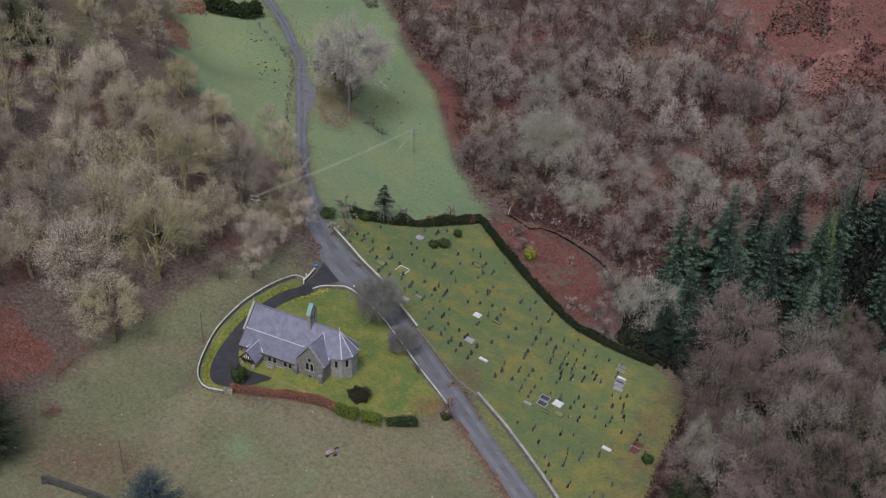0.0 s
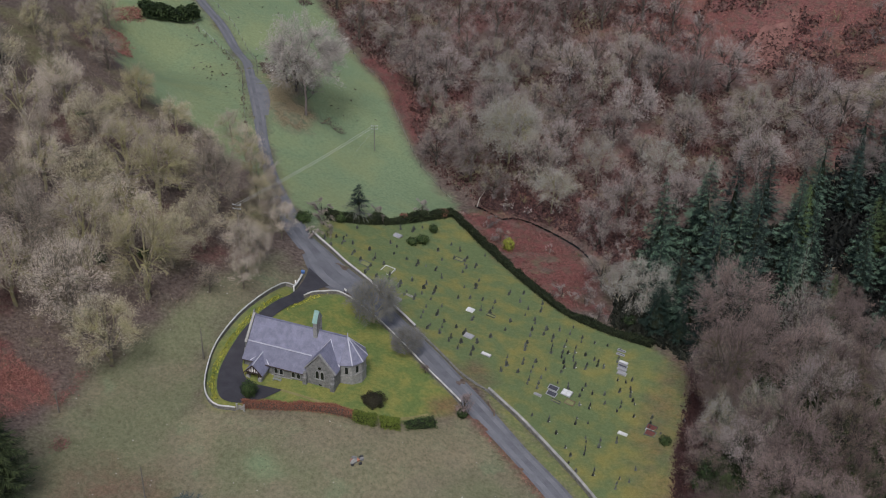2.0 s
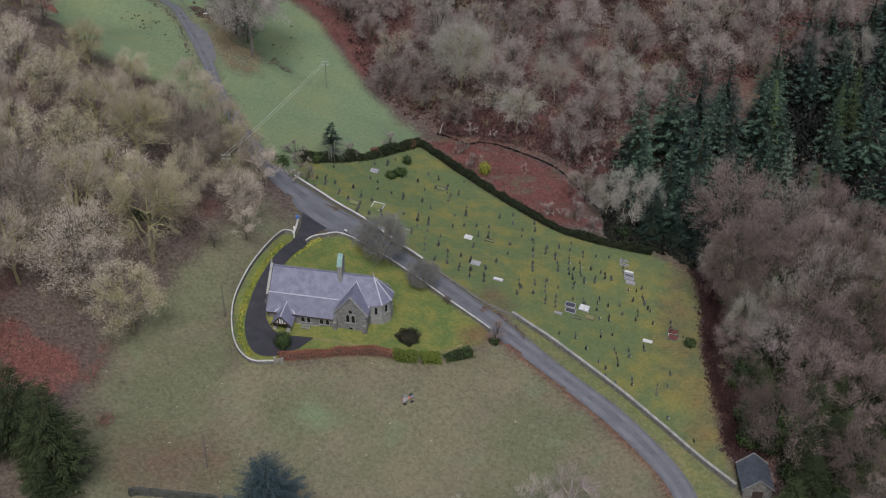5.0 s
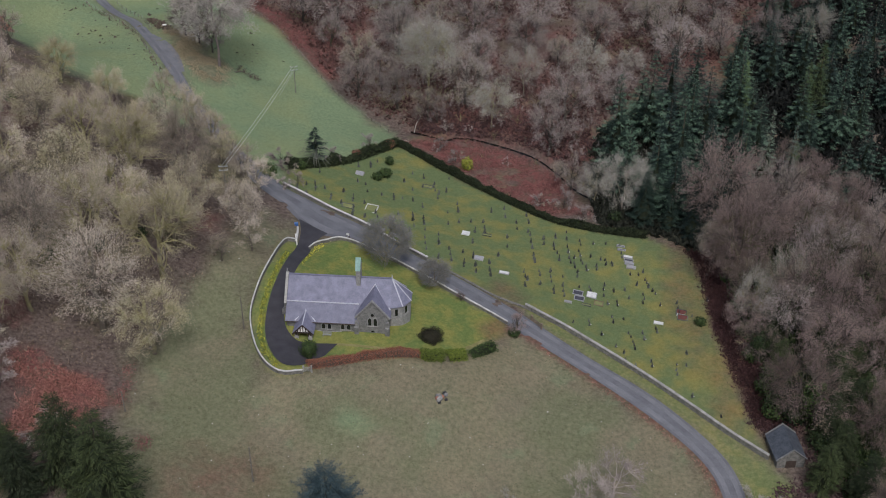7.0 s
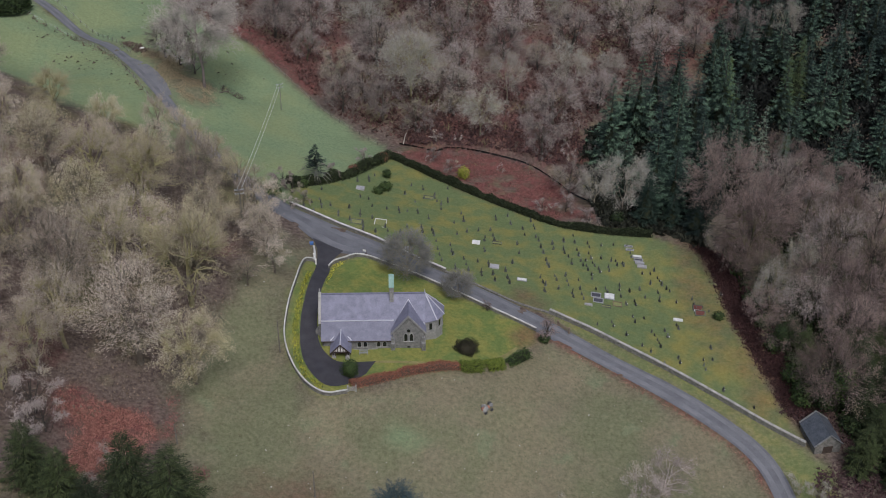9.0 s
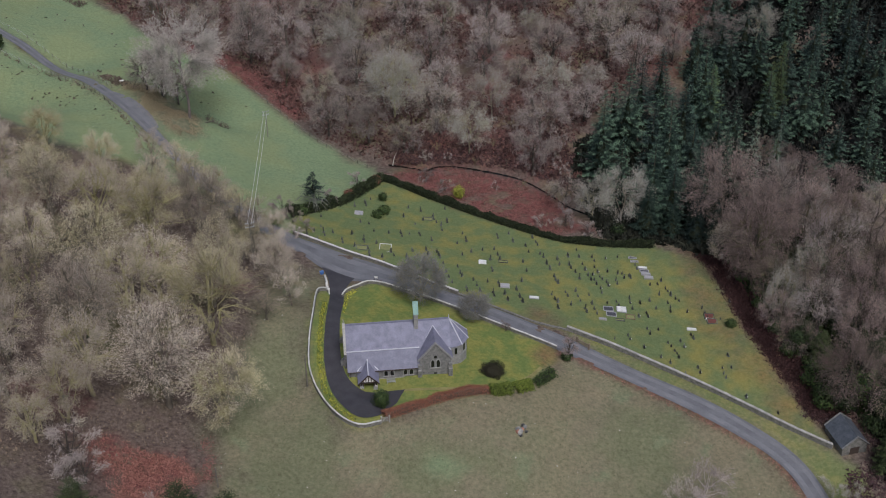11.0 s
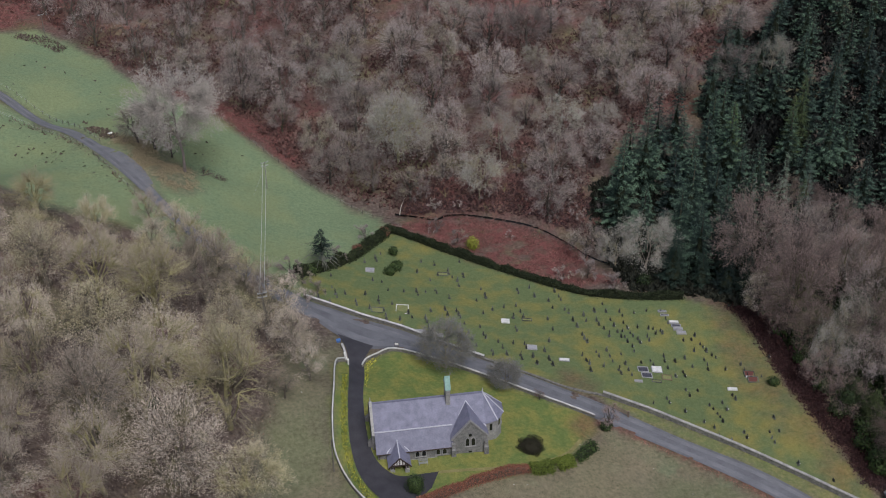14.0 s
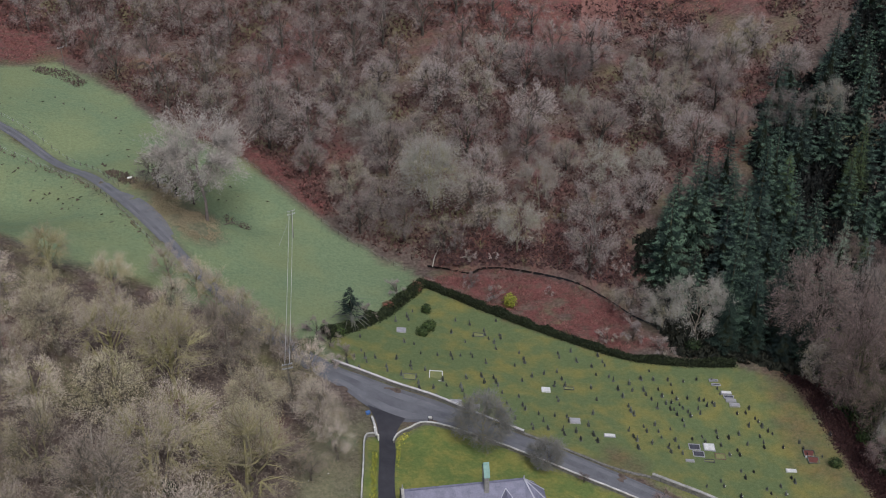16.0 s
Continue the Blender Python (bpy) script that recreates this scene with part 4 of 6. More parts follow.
def spread_out(spots, gap, taken):
    """Drops the spots that crowd an earlier one."""
    for p in spots:
        if all(math.hypot(p[0] - q[0], p[1] - q[1]) > gap for q in taken):
            taken.append(tuple(p))
    return taken


def fill(poly, gap, taken, seed, tall, tries=5000):
    """More places in a polygon, clear of one another and of those taken."""
    r = np.random.default_rng(seed)
    p = np.asarray(poly, float)
    return spread_out([(x, y, r.uniform(*tall)) for x, y in r.uniform(p.min(0), p.max(0), (tries, 2)) if inside(x, y, p)], gap, list(taken))


# places of the large trees: x, y, height
WEST_TREES = ((-30.5, -14.6, 22), (-23.4, 0.5, 20.5), (-37, 1.9, 20.5), (-44.5, -5.2, 20), (-42.6, -14.6, 18), (-53.4, 1.8, 15), (-55.1, 14.4, 15), (-55.9, 34.7, 16), (-46.5, 31.4, 17), (-36.4, 26.9, 19.5), (-27.6, 36, 17), (-11.8, 19.5, 13), (-33.4, 11.4, 16.5), (-20.7, -17.6, 16.5), (-55.6, -12.6, 14), (-45.5, 15.4, 16.5), (-47.4, 46.4, 14), (-22.3, 20.5, 14), (-45.5, -22.5, 14.5), (-54, -22, 14), (-49, -29.5, 12))
LANE_SIDE = ((-34.5, 62.5, 10), (-30.5, 57, 10.5), (-26, 51.5, 11), (-20.5, 46.5, 10), (-16.5, 42, 10), (-13, 37.5, 9.5), (-23, 47.5, 8), (-40, 66, 9.5), (-16.3, 28, 11), (-9.6, 13.5, 8), (-12.5, 26, 9), (-14, 8, 7))
CLEARINGS = ((-51, 40, 5), (-36, 33.5, 3), (-35, -22, 4), (-80, 92, 8), (-16, 0, 6))
HILL_TREES = ((30, 114.5, 14), (17, 111.5, 20), (-0.6, 103.4, 11.5), (9.8, 101.8, 12.5), (4.9, 109, 12), (49.2, 81.7, 12.5), (42.3, 123.5, 13), (57.9, 141.3, 9), (-11.4, 128.5, 10), (54.1, 63.5, 9.5), (28, 127.5, 15.5), (7.9, 126.5, 16), (51.1, 117.5, 9), (-2.1, 116.5, 12.5), (18.1, 95.4, 10))
HILL_PALE = ((57.9, 108.8, 13.7), (69.1, 109.7, 9), (42.3, 106.1, 13.6), (65.5, 54.5, 15.5), (59.5, 58, 10), (75.8, 151, 9), (17, 111.5, 20))
EAST_TREES = ((85.4, 43.9, 25), (87, 26.4, 21), (104.1, 26.4, 19), (112.6, 48.9, 17), (106.3, 51.9, 18), (98.1, 10.9, 18.5), (94, 6.4, 15), (102.6, 5.9, 19), (92.8, -13.1, 16.5), (92.5, 34.4, 21), (97.5, 48.4, 20), (100.5, 35.4, 20), (110.6, 15.4, 19), (108.6, 34.4, 19), (118.6, 39.4, 18), (99.6, -1.6, 16.5), (108.7, -4.7, 17.5), (88.5, 18.4, 13), (83.4, 34, 12), (97.5, -24, 15), (85.5, 27.5, 11), (86, 9.5, 10), (88, -3.5, 10))
EAST_PALE = ((88, 10.9, 16.5), (94.5, 16.4, 18.5), (105.3, 40.4, 18.5))
HILL = ((-120, 225), (-84, 203), (-66, 179), (-48.3, 157.7), (-35.7, 147.1), (-23.9, 140.3), (-12, 116.7), (-1.5, 102), (6, 97), (18, 93), (30, 92), (47.9, 85.2), (55.8, 74.7), (59.9, 89.1), (72.1, 104.7), (95.9, 115.7), (118.1, 115.5), (118.4, 147.8), (91.1, 160.8), (63.8, 163), (55.3, 178.2), (39.5, 201.7), (18.9, 226.8), (-40, 245), (-110, 250))
EAST_WOOD = ((83.5, 45), (86, 20), (87, 4), (92, -8), (97, -18), (104, -48), (140, -40), (135, 10), (118, 44), (98, 58))


def clear_of(spots, holes):
    return [p for p in spots if all(math.hypot(p[0] - a, p[1] - b) > r for a, b, r in holes)]


west = clear_of(fill(WEST_WOOD, 9.7, WEST_TREES + LANE_SIDE, 1, (13.5, 18)), CLEARINGS)
for i, (x, y, tall) in enumerate(west):
    if (x, y, tall) in LANE_SIDE:
        plant(LANE_TREES[i % 2], x, y, tall / 11, "low bare grey tree beside the lane", group="trees of the west wood")
    elif x > -100 and y > -30:
        plant(DISTANT_OAKS[i % 2] if x < -66 else OAKS[3] if i == 13 else (OAKS + ASHES)[(i * 3) % 7], x, y, (0.68 if y > 40 and x < -32 else 1.0) * tall / 17, "bare grey deciduous tree with mossy limbs in the hillside wood", group="trees of the west wood")
beyond_trees = []
hill = fill(HILL, 9.9, [p for p in HILL_TREES + HILL_PALE if not inside(p[0], p[1], FAR_FIELD)], 2, (11.5, 16.5))
for i, (x, y, tall) in enumerate(hill):
    pale = (x, y, tall) in HILL_PALE or i % 19 == 7
    if y > 160:
        beyond_trees.append((FAR_OAKS[i % 2], x, y, tall / 14))
        continue
    plant(PALES[i % 3] if pale else HILL_OAKS[(i * 7) % 4], x, y, tall / 14, "pale lichened bare tree on the bracken slope" if pale else "bare grey-brown deciduous tree on the bracken slope", group="trees of the far slope")


def joined(pairs, which, mat, name, label, category):
    """Far trees of the wood as one mesh."""
    g = Geo()
    for meshes, x, y, s in pairs:
        me = meshes[which]
        co = np.zeros(3 * len(me.vertices))
        me.vertices.foreach_get("co", co)
        a = rng.uniform(0, 6.28)
        co = co.reshape(-1, 3) * s @ np.array([[math.cos(a), math.sin(a), 0], [-math.sin(a), math.cos(a), 0], [0, 0, 1]]) + (x, y, ground(x, y) - 0.3)
        g.add(co, [tuple(p.vertices) for p in me.polygons])
    return tagged(part(name, g, mat), label, category, kind="stuff")


joined(beyond_trees, 1, HILL_TWIG, "far_wood_crowns", "bare grey crowns of the far wood", "woodland")
joined(beyond_trees, 0, DARK_BARK, "far_wood_stems", "mossy stems of the far wood", "woodland")
east = clear_of(fill(EAST_WOOD, 9.2, EAST_TREES + EAST_PALE, 3, (14, 18)), ((100, -9, 5), (104, -14, 5), (98, -18, 5), (93, -22, 6.5), (95.5, -27, 2), (102, -30, 5), (89.5, -6, 4)))
for i, (x, y, tall) in enumerate(east):
    pale = (x, y, tall) in EAST_PALE
    if pale:
        plant(PALES[i % 3], x, y, 0.52 * tall / 14, "pale lichened tree among russet ones", group="trees of the east wood", stretch=1.75)
    elif i % 4 == 2:
        plant(HILL_OAKS[i % 3], x, y, 0.8 * tall / 14, "bare olive-grey tree among russet ones", group="trees of the east wood", stretch=1.22)
    else:
        plant(RUSSETS[i % 3], x, y, tall / 20, "tall bare russet-grey tree beside the graveyard", group="trees of the east wood")
STAND = ((64.3, 74.2, 25.5), (78.1, 93.6, 20), (72.7, 84.5, 24.5), (81.5, 77.4, 21.5), (85, 78.5, 24), (84.7, 99.4, 17.5), (92.5, 95.4, 16.5), (93, 84.5, 22.5), (72.1, 55.6, 21.5), (76.1, 73, 21), (75.8, 51.6, 18.5), (78.5, 67, 22.5), (66.5, 63, 19))
STAND_LOW = ((69.5, 48.5), (75, 46.5), (80.5, 49), (85.5, 51), (70, 50.5), (83, 57), (88, 62), (79.5, 43.5), (83.5, 42), (87, 37), (88.5, 31))
behind = fill(((61, 78), (68, 62), (84, 58), (94, 70), (97, 90), (86, 100), (70, 92)), 7.0, STAND, 12, (14, 18.5))
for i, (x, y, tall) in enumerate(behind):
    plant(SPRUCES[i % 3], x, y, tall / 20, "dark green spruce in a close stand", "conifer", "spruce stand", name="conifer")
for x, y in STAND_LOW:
    plant(SHADE_SPRUCE, x, y, rng.uniform(0.5, 0.75), "low spruce coloured as shaded at the foot of the stand", "conifer", "spruce stand", name="conifer")
EASTERN = ((116, 81.3, 23), (111.4, 104.1, 18.5), (104, 112.5, 15.5), (121.8, 83.7, 16), (124, 100, 17.5), (130, 92, 17), (121, 112, 16), (116, 96, 17), (128, 70, 16), (138, 92, 17), (136, 108, 16), (126, 120, 15), (142, 76, 17), (121, 70, 15))
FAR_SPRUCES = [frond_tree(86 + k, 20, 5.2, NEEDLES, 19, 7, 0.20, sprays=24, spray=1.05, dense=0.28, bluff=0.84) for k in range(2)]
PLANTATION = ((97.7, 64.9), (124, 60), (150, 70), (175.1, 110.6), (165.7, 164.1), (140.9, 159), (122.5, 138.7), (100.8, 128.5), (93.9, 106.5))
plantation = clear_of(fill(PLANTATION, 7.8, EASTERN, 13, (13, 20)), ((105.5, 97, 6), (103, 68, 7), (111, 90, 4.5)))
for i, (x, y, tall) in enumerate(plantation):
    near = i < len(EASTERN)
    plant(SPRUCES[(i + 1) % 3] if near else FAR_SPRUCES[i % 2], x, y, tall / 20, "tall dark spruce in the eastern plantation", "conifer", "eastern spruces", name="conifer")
for x, y, tall in ((96.6, 60.5, 24.5), (101.7, 59.2, 22)):
    plant(PALE_SPRUCE, x, y, tall / 20, "slim grey-green spruce beside darker ones", "conifer", "pale spruces", name="conifer")
for i, (x, y, tall) in enumerate(((104, 72, 9), (108, 68, 10), (98.5, 69, 8))):
    plant(RUSSETS[i % 2], x, y, tall / 20, "low dark bare tree between the spruces", group="trees of the east wood")
for x, y, tall in ((109.4, 88.4, 17.5), (112.7, 91.5, 20), (103.5, 64, 15), (94.5, 87.5, 19)):
    plant(YOUNG_SPRUCE, x, y, tall / 18, "slender yellow-green young spruce among darker ones", "conifer", "young spruces", name="conifer")

# ---- hedges and shrubs ----
def shrub_geo(seed, rx, ry, rz, n, size, shell=0.5):
    return leaf_cloud(Geo(), (0, 0, rz * 0.75), (rx, ry, rz), n, size, np.random.default_rng(seed), shell)


def shrub(x, y, rx, rz, mat, label, seed, n=700, size=0.16, category="shrub", group="", name="shrub", stems=True):
    t = thing(name, Matrix.Translation((x, y, ground(x, y))), label, category, group)
    r = np.random.default_rng(seed)
    if stems:
        g = Geo()
        for k in range(5):
            a = 1.26 * k + r.uniform(-0.3, 0.3)
            g.tube([(0.1 * math.cos(a), 0.1 * math.sin(a), -0.2), (0.3 * rx * math.cos(a), 0.3 * rx * math.sin(a), 0.6 * rz), (0.7 * rx * math.cos(a), 0.7 * rx * math.sin(a), 1.2 * rz)], [0.06, 0.04, 0.015], 4)
        part("stem", g, BARK, t)
    part("foliage", shrub_geo(seed, rx, rx, rz, n, size), mat, t)
    return t


def hedge(name, points, high, wide, mat, label, seed, density=60, size=0.14, ragged=0.25, kind=""):
    """A hedge along a line: a solid core, inner shade put into its dark colour, and a coat of leaf clumps."""
    r = np.random.default_rng(seed)
    line = flow(points, 0.5)
    z = height(line[:, 0], line[:, 1])
    way = np.gradient(line, axis=0)
    side = np.stack([-way[:, 1], way[:, 0]], 1) / np.linalg.norm(way, axis=1, keepdims=True)
    core, coat = Geo(), Geo()
    n = len(line)
    hi = high * (1 + ragged * np.interp(np.arange(n), np.arange(0, n + 6, 4), r.normal(0, 0.6, len(np.arange(0, n + 6, 4)))))
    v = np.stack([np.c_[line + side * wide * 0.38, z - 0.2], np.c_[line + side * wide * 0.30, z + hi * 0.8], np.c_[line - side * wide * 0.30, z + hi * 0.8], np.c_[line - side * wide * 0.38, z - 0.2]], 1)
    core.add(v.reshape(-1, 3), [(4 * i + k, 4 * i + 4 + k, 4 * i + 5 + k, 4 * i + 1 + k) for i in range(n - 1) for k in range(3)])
    m = int(density * 0.5 * n)
    at = r.integers(0, n, m)
    a = r.uniform(-0.1 * math.pi, 1.1 * math.pi, m)
    off = np.cos(a) * wide / 2 * r.uniform(0.75, 1.1, m)
    p = np.c_[line[at] + side[at] * off[:, None] + r.normal(0, 0.2, (m, 2)), z[at] + np.clip(np.sin(a), 0, 1) ** 0.6 * hi[at] * r.uniform(0.8, 1.08, m) + 0.05]
    for q in p:
        u, w = r.normal(0, 1, (2, 3))
        s = size * r.uniform(0.6, 1.4)
        u, w = u / np.linalg.norm(u) * s, w / np.linalg.norm(w) * s
        coat.add([q - u, q + w, q + u, q - w], [(0, 1, 2, 3)])
    t = thing(name, Matrix.Identity(4), label, "hedge")
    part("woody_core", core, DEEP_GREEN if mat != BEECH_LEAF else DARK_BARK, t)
    part("foliage", coat, mat, t)
    return t


DARK_HEDGE = leaf_material("dark_hedge_leaves", (0.008, 0.015, 0.007), (0.048, 0.062, 0.024))
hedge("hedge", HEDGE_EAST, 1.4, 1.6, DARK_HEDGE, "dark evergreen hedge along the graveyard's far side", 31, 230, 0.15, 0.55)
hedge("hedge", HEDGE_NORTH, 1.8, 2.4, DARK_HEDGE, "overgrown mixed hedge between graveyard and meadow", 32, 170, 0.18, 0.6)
hedge("beech_hedge", ((6.4, -17.3), (11, -15.3), (16.3, -13.4), (21, -12.3), (25.4, -11.7)), 1.25, 1.4, BEECH_LEAF, "rusty brown clipped beech hedge", 33, 700, 0.075, 0.4)
for pts in (((26, -11.9), (27.8, -11.6), (29.5, -11)), ((30.6, -10.7), (32, -10), (33.4, -9.3))):
    hedge("box_hedge", pts, 1.5, 2.1, HEDGE_LEAF, "bright green clipped hedge block", 34, 900, 0.11, 0.04)
hedge("hedge", ((34.5, -8.6), (36.5, -6.8), (38.5, -4.5)), 1.3, 1.9, GREEN_LEAF, "straggling dark hedge at the churchyard corner", 35, 140, 0.14, 0.5)
shrub(27.05, -5.9, 2.4, 0.95, leaf_material("dark_bronze_yew", (0.014, 0.016, 0.010), (0.05, 0.042, 0.028)), "low round clipped yew on the lawn", 36, 15000, 0.06, name="yew_dome")
shrub(11, 62.2, 1.7, 1.2, GREEN_LEAF, "rounded dark evergreen bush among the graves", 37, 900, group="graveyard bushes")
shrub(9.4, 59.8, 1.4, 1.0, GREEN_LEAF, "small dark evergreen bush among the graves", 38, 700, group="graveyard bushes")
shrub(11.2, 69.3, 1.1, 1.3, GREEN_LEAF, "upright dark evergreen bush by the hedge", 39, 700, group="graveyard bushes")
shrub(78.7, 12.8, 1.3, 0.9, GREEN_LEAF, "small round dark bush by the graves", 40, 600, group="graveyard bushes")
shrub(29.5, 71.5, 1.7, 1.9, YELLOW_LEAF, "yellow-green ivy-clad bush by the hedge", 41, 700, 0.18)
shrub(6.0, -14.3, 1.65, 2.0, GREEN_LEAF, "dense dark young yew standing on the drive's edge", 42, 2600, 0.12)
shrub(42.2, 0.6, 1.2, 1.0, GREEN_LEAF, "ivy clump at the foot of a roadside tree", 43, 500)
shrub(-13.6, 49.6, 2.3, 1.2, GREEN_LEAF, "dark laurel bank beside the lane", 44, 900, 0.18)
shrub(-7.5, 57, 1.8, 1.3, GREEN_LEAF, "dark evergreen bush at the hedge end", 45, 700)
shrub(3.2, 70.2, 1.4, 1.1, BEECH_LEAF, "russet-leaved bush in the north hedge", 46, 500)
shrub(10, 79.3, 1.6, 1.2, BEECH_LEAF, "russet-leaved bush in the north hedge", 47, 500)
for i, (x, y, s) in enumerate(((-66, 44, 1.6), (-36, 4, 1.5), (-44, -2, 1.7), (92.5, -13, 3.0), (89.5, -10, 2.4), (97, -9, 3.4), (100, -16, 3.6), (106, -12, 3.6), (90, -3, 2.4), (88.4, -6.5, 2.3), (89, -12.5, 2.2), (86.9, 2, 1.9), (86.6, 9, 1.8), (86, 18, 1.6), (63.5, 49.8, 1.8), (-30, 10, 1.4), (105, -22, 3.6), (97, -19, 3.0))):
    shrub(x, y, s, s * 0.8, GREEN_LEAF, "dark evergreen holly in the wood's undergrowth", 50 + i, int(260 * s), 0.22, group="hollies")

# ---- single trees ----
ROUND_THORN = bare_tree(101, 8, varied("thorn_twigs", (0.12, 0.12, 0.108), (0.25, 0.245, 0.228), 0.9, 0.95), wide=0.54, squash=0.47, targets=210, tufts=76, clear=0.1, clump=1)
plant(ROUND_THORN, 16.1, 20.4, 1.32, "dense round grey thorn tree beside the wall", group="churchyard thorns")
plant(ROUND_THORN, 26.3, 13.4, 0.8, "smaller round grey thorn tree beside the wall", group="churchyard thorns")
SLIM = bare_tree(103, 7, RED_TWIG, wide=0.3, squash=0.42, targets=44, tufts=32, bark=DARK_BARK)
plant(SLIM, 42.4, 0.9, 0.95, "slender bare roadside tree with an ivied foot")
plant(SLIM, 31.8, 9.0, 0.45, "thin bare sapling by the wall")
HILL_PALE_TWIG = bark_material("ash_grey_twigs", (0.32, 0.29, 0.262), (0.44, 0.40, 0.362), (0.30, 0.29, 0.22))
LONE_ASH = bare_tree(102, 24, HILL_PALE_TWIG, wide=0.40, squash=0.37, targets=360, tufts=62, clear=0.46, twig=0.5, girth=0.5, crook=1.4, clump=3, bark=HILL_TWIG, thick=1.8)
plant(LONE_ASH, -34.4, 95.4, 1.14, "tall lone bare ash on the meadow bank", turn=40)
plant(HILL_OAKS[1], -41.5, 104.5, 0.86, "twisted bare oak on the meadow bank", turn=80)
plant(HILL_OAKS[0], -45.5, 107, 0.73, "bare spreading oak on the meadow bank", turn=150)
plant(HILL_OAKS[2], -37.5, 102, 0.64, "small bare thorn on the meadow bank", turn=10)
GREY_BUSH = bare_tree(105, 5, HILL_TWIG, wide=0.6, squash=0.5, targets=52, tufts=44, clear=0.05, bark=DARK_BARK)
for i, (x, y, s) in enumerate(((-43.5, -32.5, 2.0), (-41, -36.5, 1.5), (-29.3, -45.9, 1.5), (-27, -47.5, 1.2), (-9.5, 52, 0.9), (-6.5, 47.5, 0.8), (-12, 56, 1.0), (-9, 44.5, 0.7), (-1.5, 65, 0.9), (5.5, 77, 0.9), (26.5, 74.5, 0.9), (22.5, 81, 0.8), (52.5, 55, 1.1), (47, 55.5, 0.8), (57, 49, 1.0), (-19, 47, 1.0), (-24, 55.5, 1.0), (-29, 63, 0.8))):
    plant(GREY_BUSH, x, y, s, "bare grey thicket bush at the field's edge", "bush", "thicket bushes", name="bush")
BLOSSOM = [bare_tree(110 + k, 5, PALE_TWIG, wide=0.55, squash=0.5, targets=44, tufts=34, clear=0.05) for k in range(2)]
for i, (x, y, s) in enumerate(((83.5, -33.5, 1.0), (86.5, -34, 0.9), (43, -39, 0.8), (41, -42, 0.7))):
    plant(BLOSSOM[i % 2], x, y, s, "pale lichened bush at the roadside" if i < 2 else "bare pale bush at the foot of the pasture", "bush", "pale bushes", name="bush")
NEAR_BIRCH = bare_tree(117, 8, HILL_TWIG, wide=0.5, squash=0.45, targets=80, tufts=30, bark=HILL_TWIG, girth=0.6)
plant(NEAR_BIRCH, 59.6, -34.5, 1.25, "fine-twigged bare birch at the foot of the pasture")
plant(NEAR_BIRCH, 55, -37.5, 1.15, "fine-twigged bare birch at the foot of the pasture")
BLUE_CEDAR = frond_tree(120, 16.5, 7.4, BLUE_NEEDLES, 26, 12, 0.02, clear=0.12, sprays=46, spray=0.6, dense=0.2, bluff=0.45)
plant(BLUE_CEDAR, 14.8, -51.7, 1.0, "broad blue-green cedar with drooping boughs", "conifer", name="conifer")
FIR_NEEDLES = leaf_material("olive_fir_needles", (0.005, 0.010, 0.004), (0.055, 0.072, 0.030))
SW_FIR = frond_tree(121, 16, 5.0, FIR_NEEDLES, 24, 11, 0.16, clear=0.02, sprays=28, spray=0.9, dense=0.4, bluff=0.5)
for x, y, s in ((-24.4, -51.2, 1.12), (-17.4, -55, 1.3), (-33.1, -54.4, 0.9), (-29, -57, 0.8), (-19, -56, 0.7), (-39, -50, 0.85), (-16, -62, 0.7), (-84.2, 36.1, 0.9), (-87.2, 42.6, 0.9), (-90.5, 37.6, 0.9)):
    plant(SW_FIR, x, y, s, "dense dark fir in the western wood", "conifer", "western firs", name="conifer")
for x, y, s in ((100, -8, 0.8), (104, -14, 0.85), (98, -17, 0.75), (107, -20, 0.66), (95.5, -28, 0.7), (102, -31, 0.8), (90.5, -9, 0.42), (94, -12, 0.5), (90, 3, 0.5), (91.5, -2, 0.58), (92.5, 9, 0.6), (90, 12.5, 0.42), (93.5, 16, 0.55), (100.1, -12, 0.7), (104.4, -3.4, 0.7), (99.3, -2.2, 0.6), (99.3, -22.6, 0.7), (102.7, -14.5, 0.8)):
    plant(SW_FIR, x, y, s, "dense dark evergreen among the bare eastern trees", "conifer", "eastern evergreens", name="conifer")
POST = Geo().box((-0.06, -0.06, -0.4), (0.06, 0.06, 1.15)).mesh("fence_post", POLE_WOOD)


def wire_fence(points, label):
    """Posts at three metres with two strands of wire."""
    line = flow(points, 3.0)
    z = height(line[:, 0], line[:, 1])
    t = thing("fence", Matrix.Identity(4), label, "fence", "field fences")
    for (x, y), w in zip(line, z):
        p = part("fence_post", POST, None, t)
        p.matrix_basis = Matrix.Translation((x, y, w)) @ pose(0, 0, 0, rng.uniform(-4, 4), rng.uniform(-4, 4), rng.uniform(0, 90))
    for up in (0.55, 1.0):
        part("wire", Geo().tube(np.c_[line, z + up], [0.012] * len(line), 3), GALVANISED, t)


wire_fence(((-85.7, 126.4), (-72.7, 122), (-60.2, 108.4), (-51.7, 93.8), (-45.1, 82.2), (-38.4, 71.5), (-33, 63)), "post and wire fence along the lane's uphill edge")
wire_fence(((-88, 144), (-75.6, 136.1), (-62.3, 120.8), (-54.1, 106.9)), "post and wire fence along the lane's meadow edge")
wire_fence(((8.5, 91), (3.5, 95), (-4, 100.3), (-16.4, 116.9), (-28.2, 134), (-38.1, 142.8), (-50.3, 155.4)), "old post and wire fence along the wood's edge")
g = Geo()
r = np.random.default_rng(9)
g.tube([(0, 0, -0.4), (0.1, 0, 3), (0.1, 0.1, 6.5)], [0.2, 0.14, 0.04], 6)
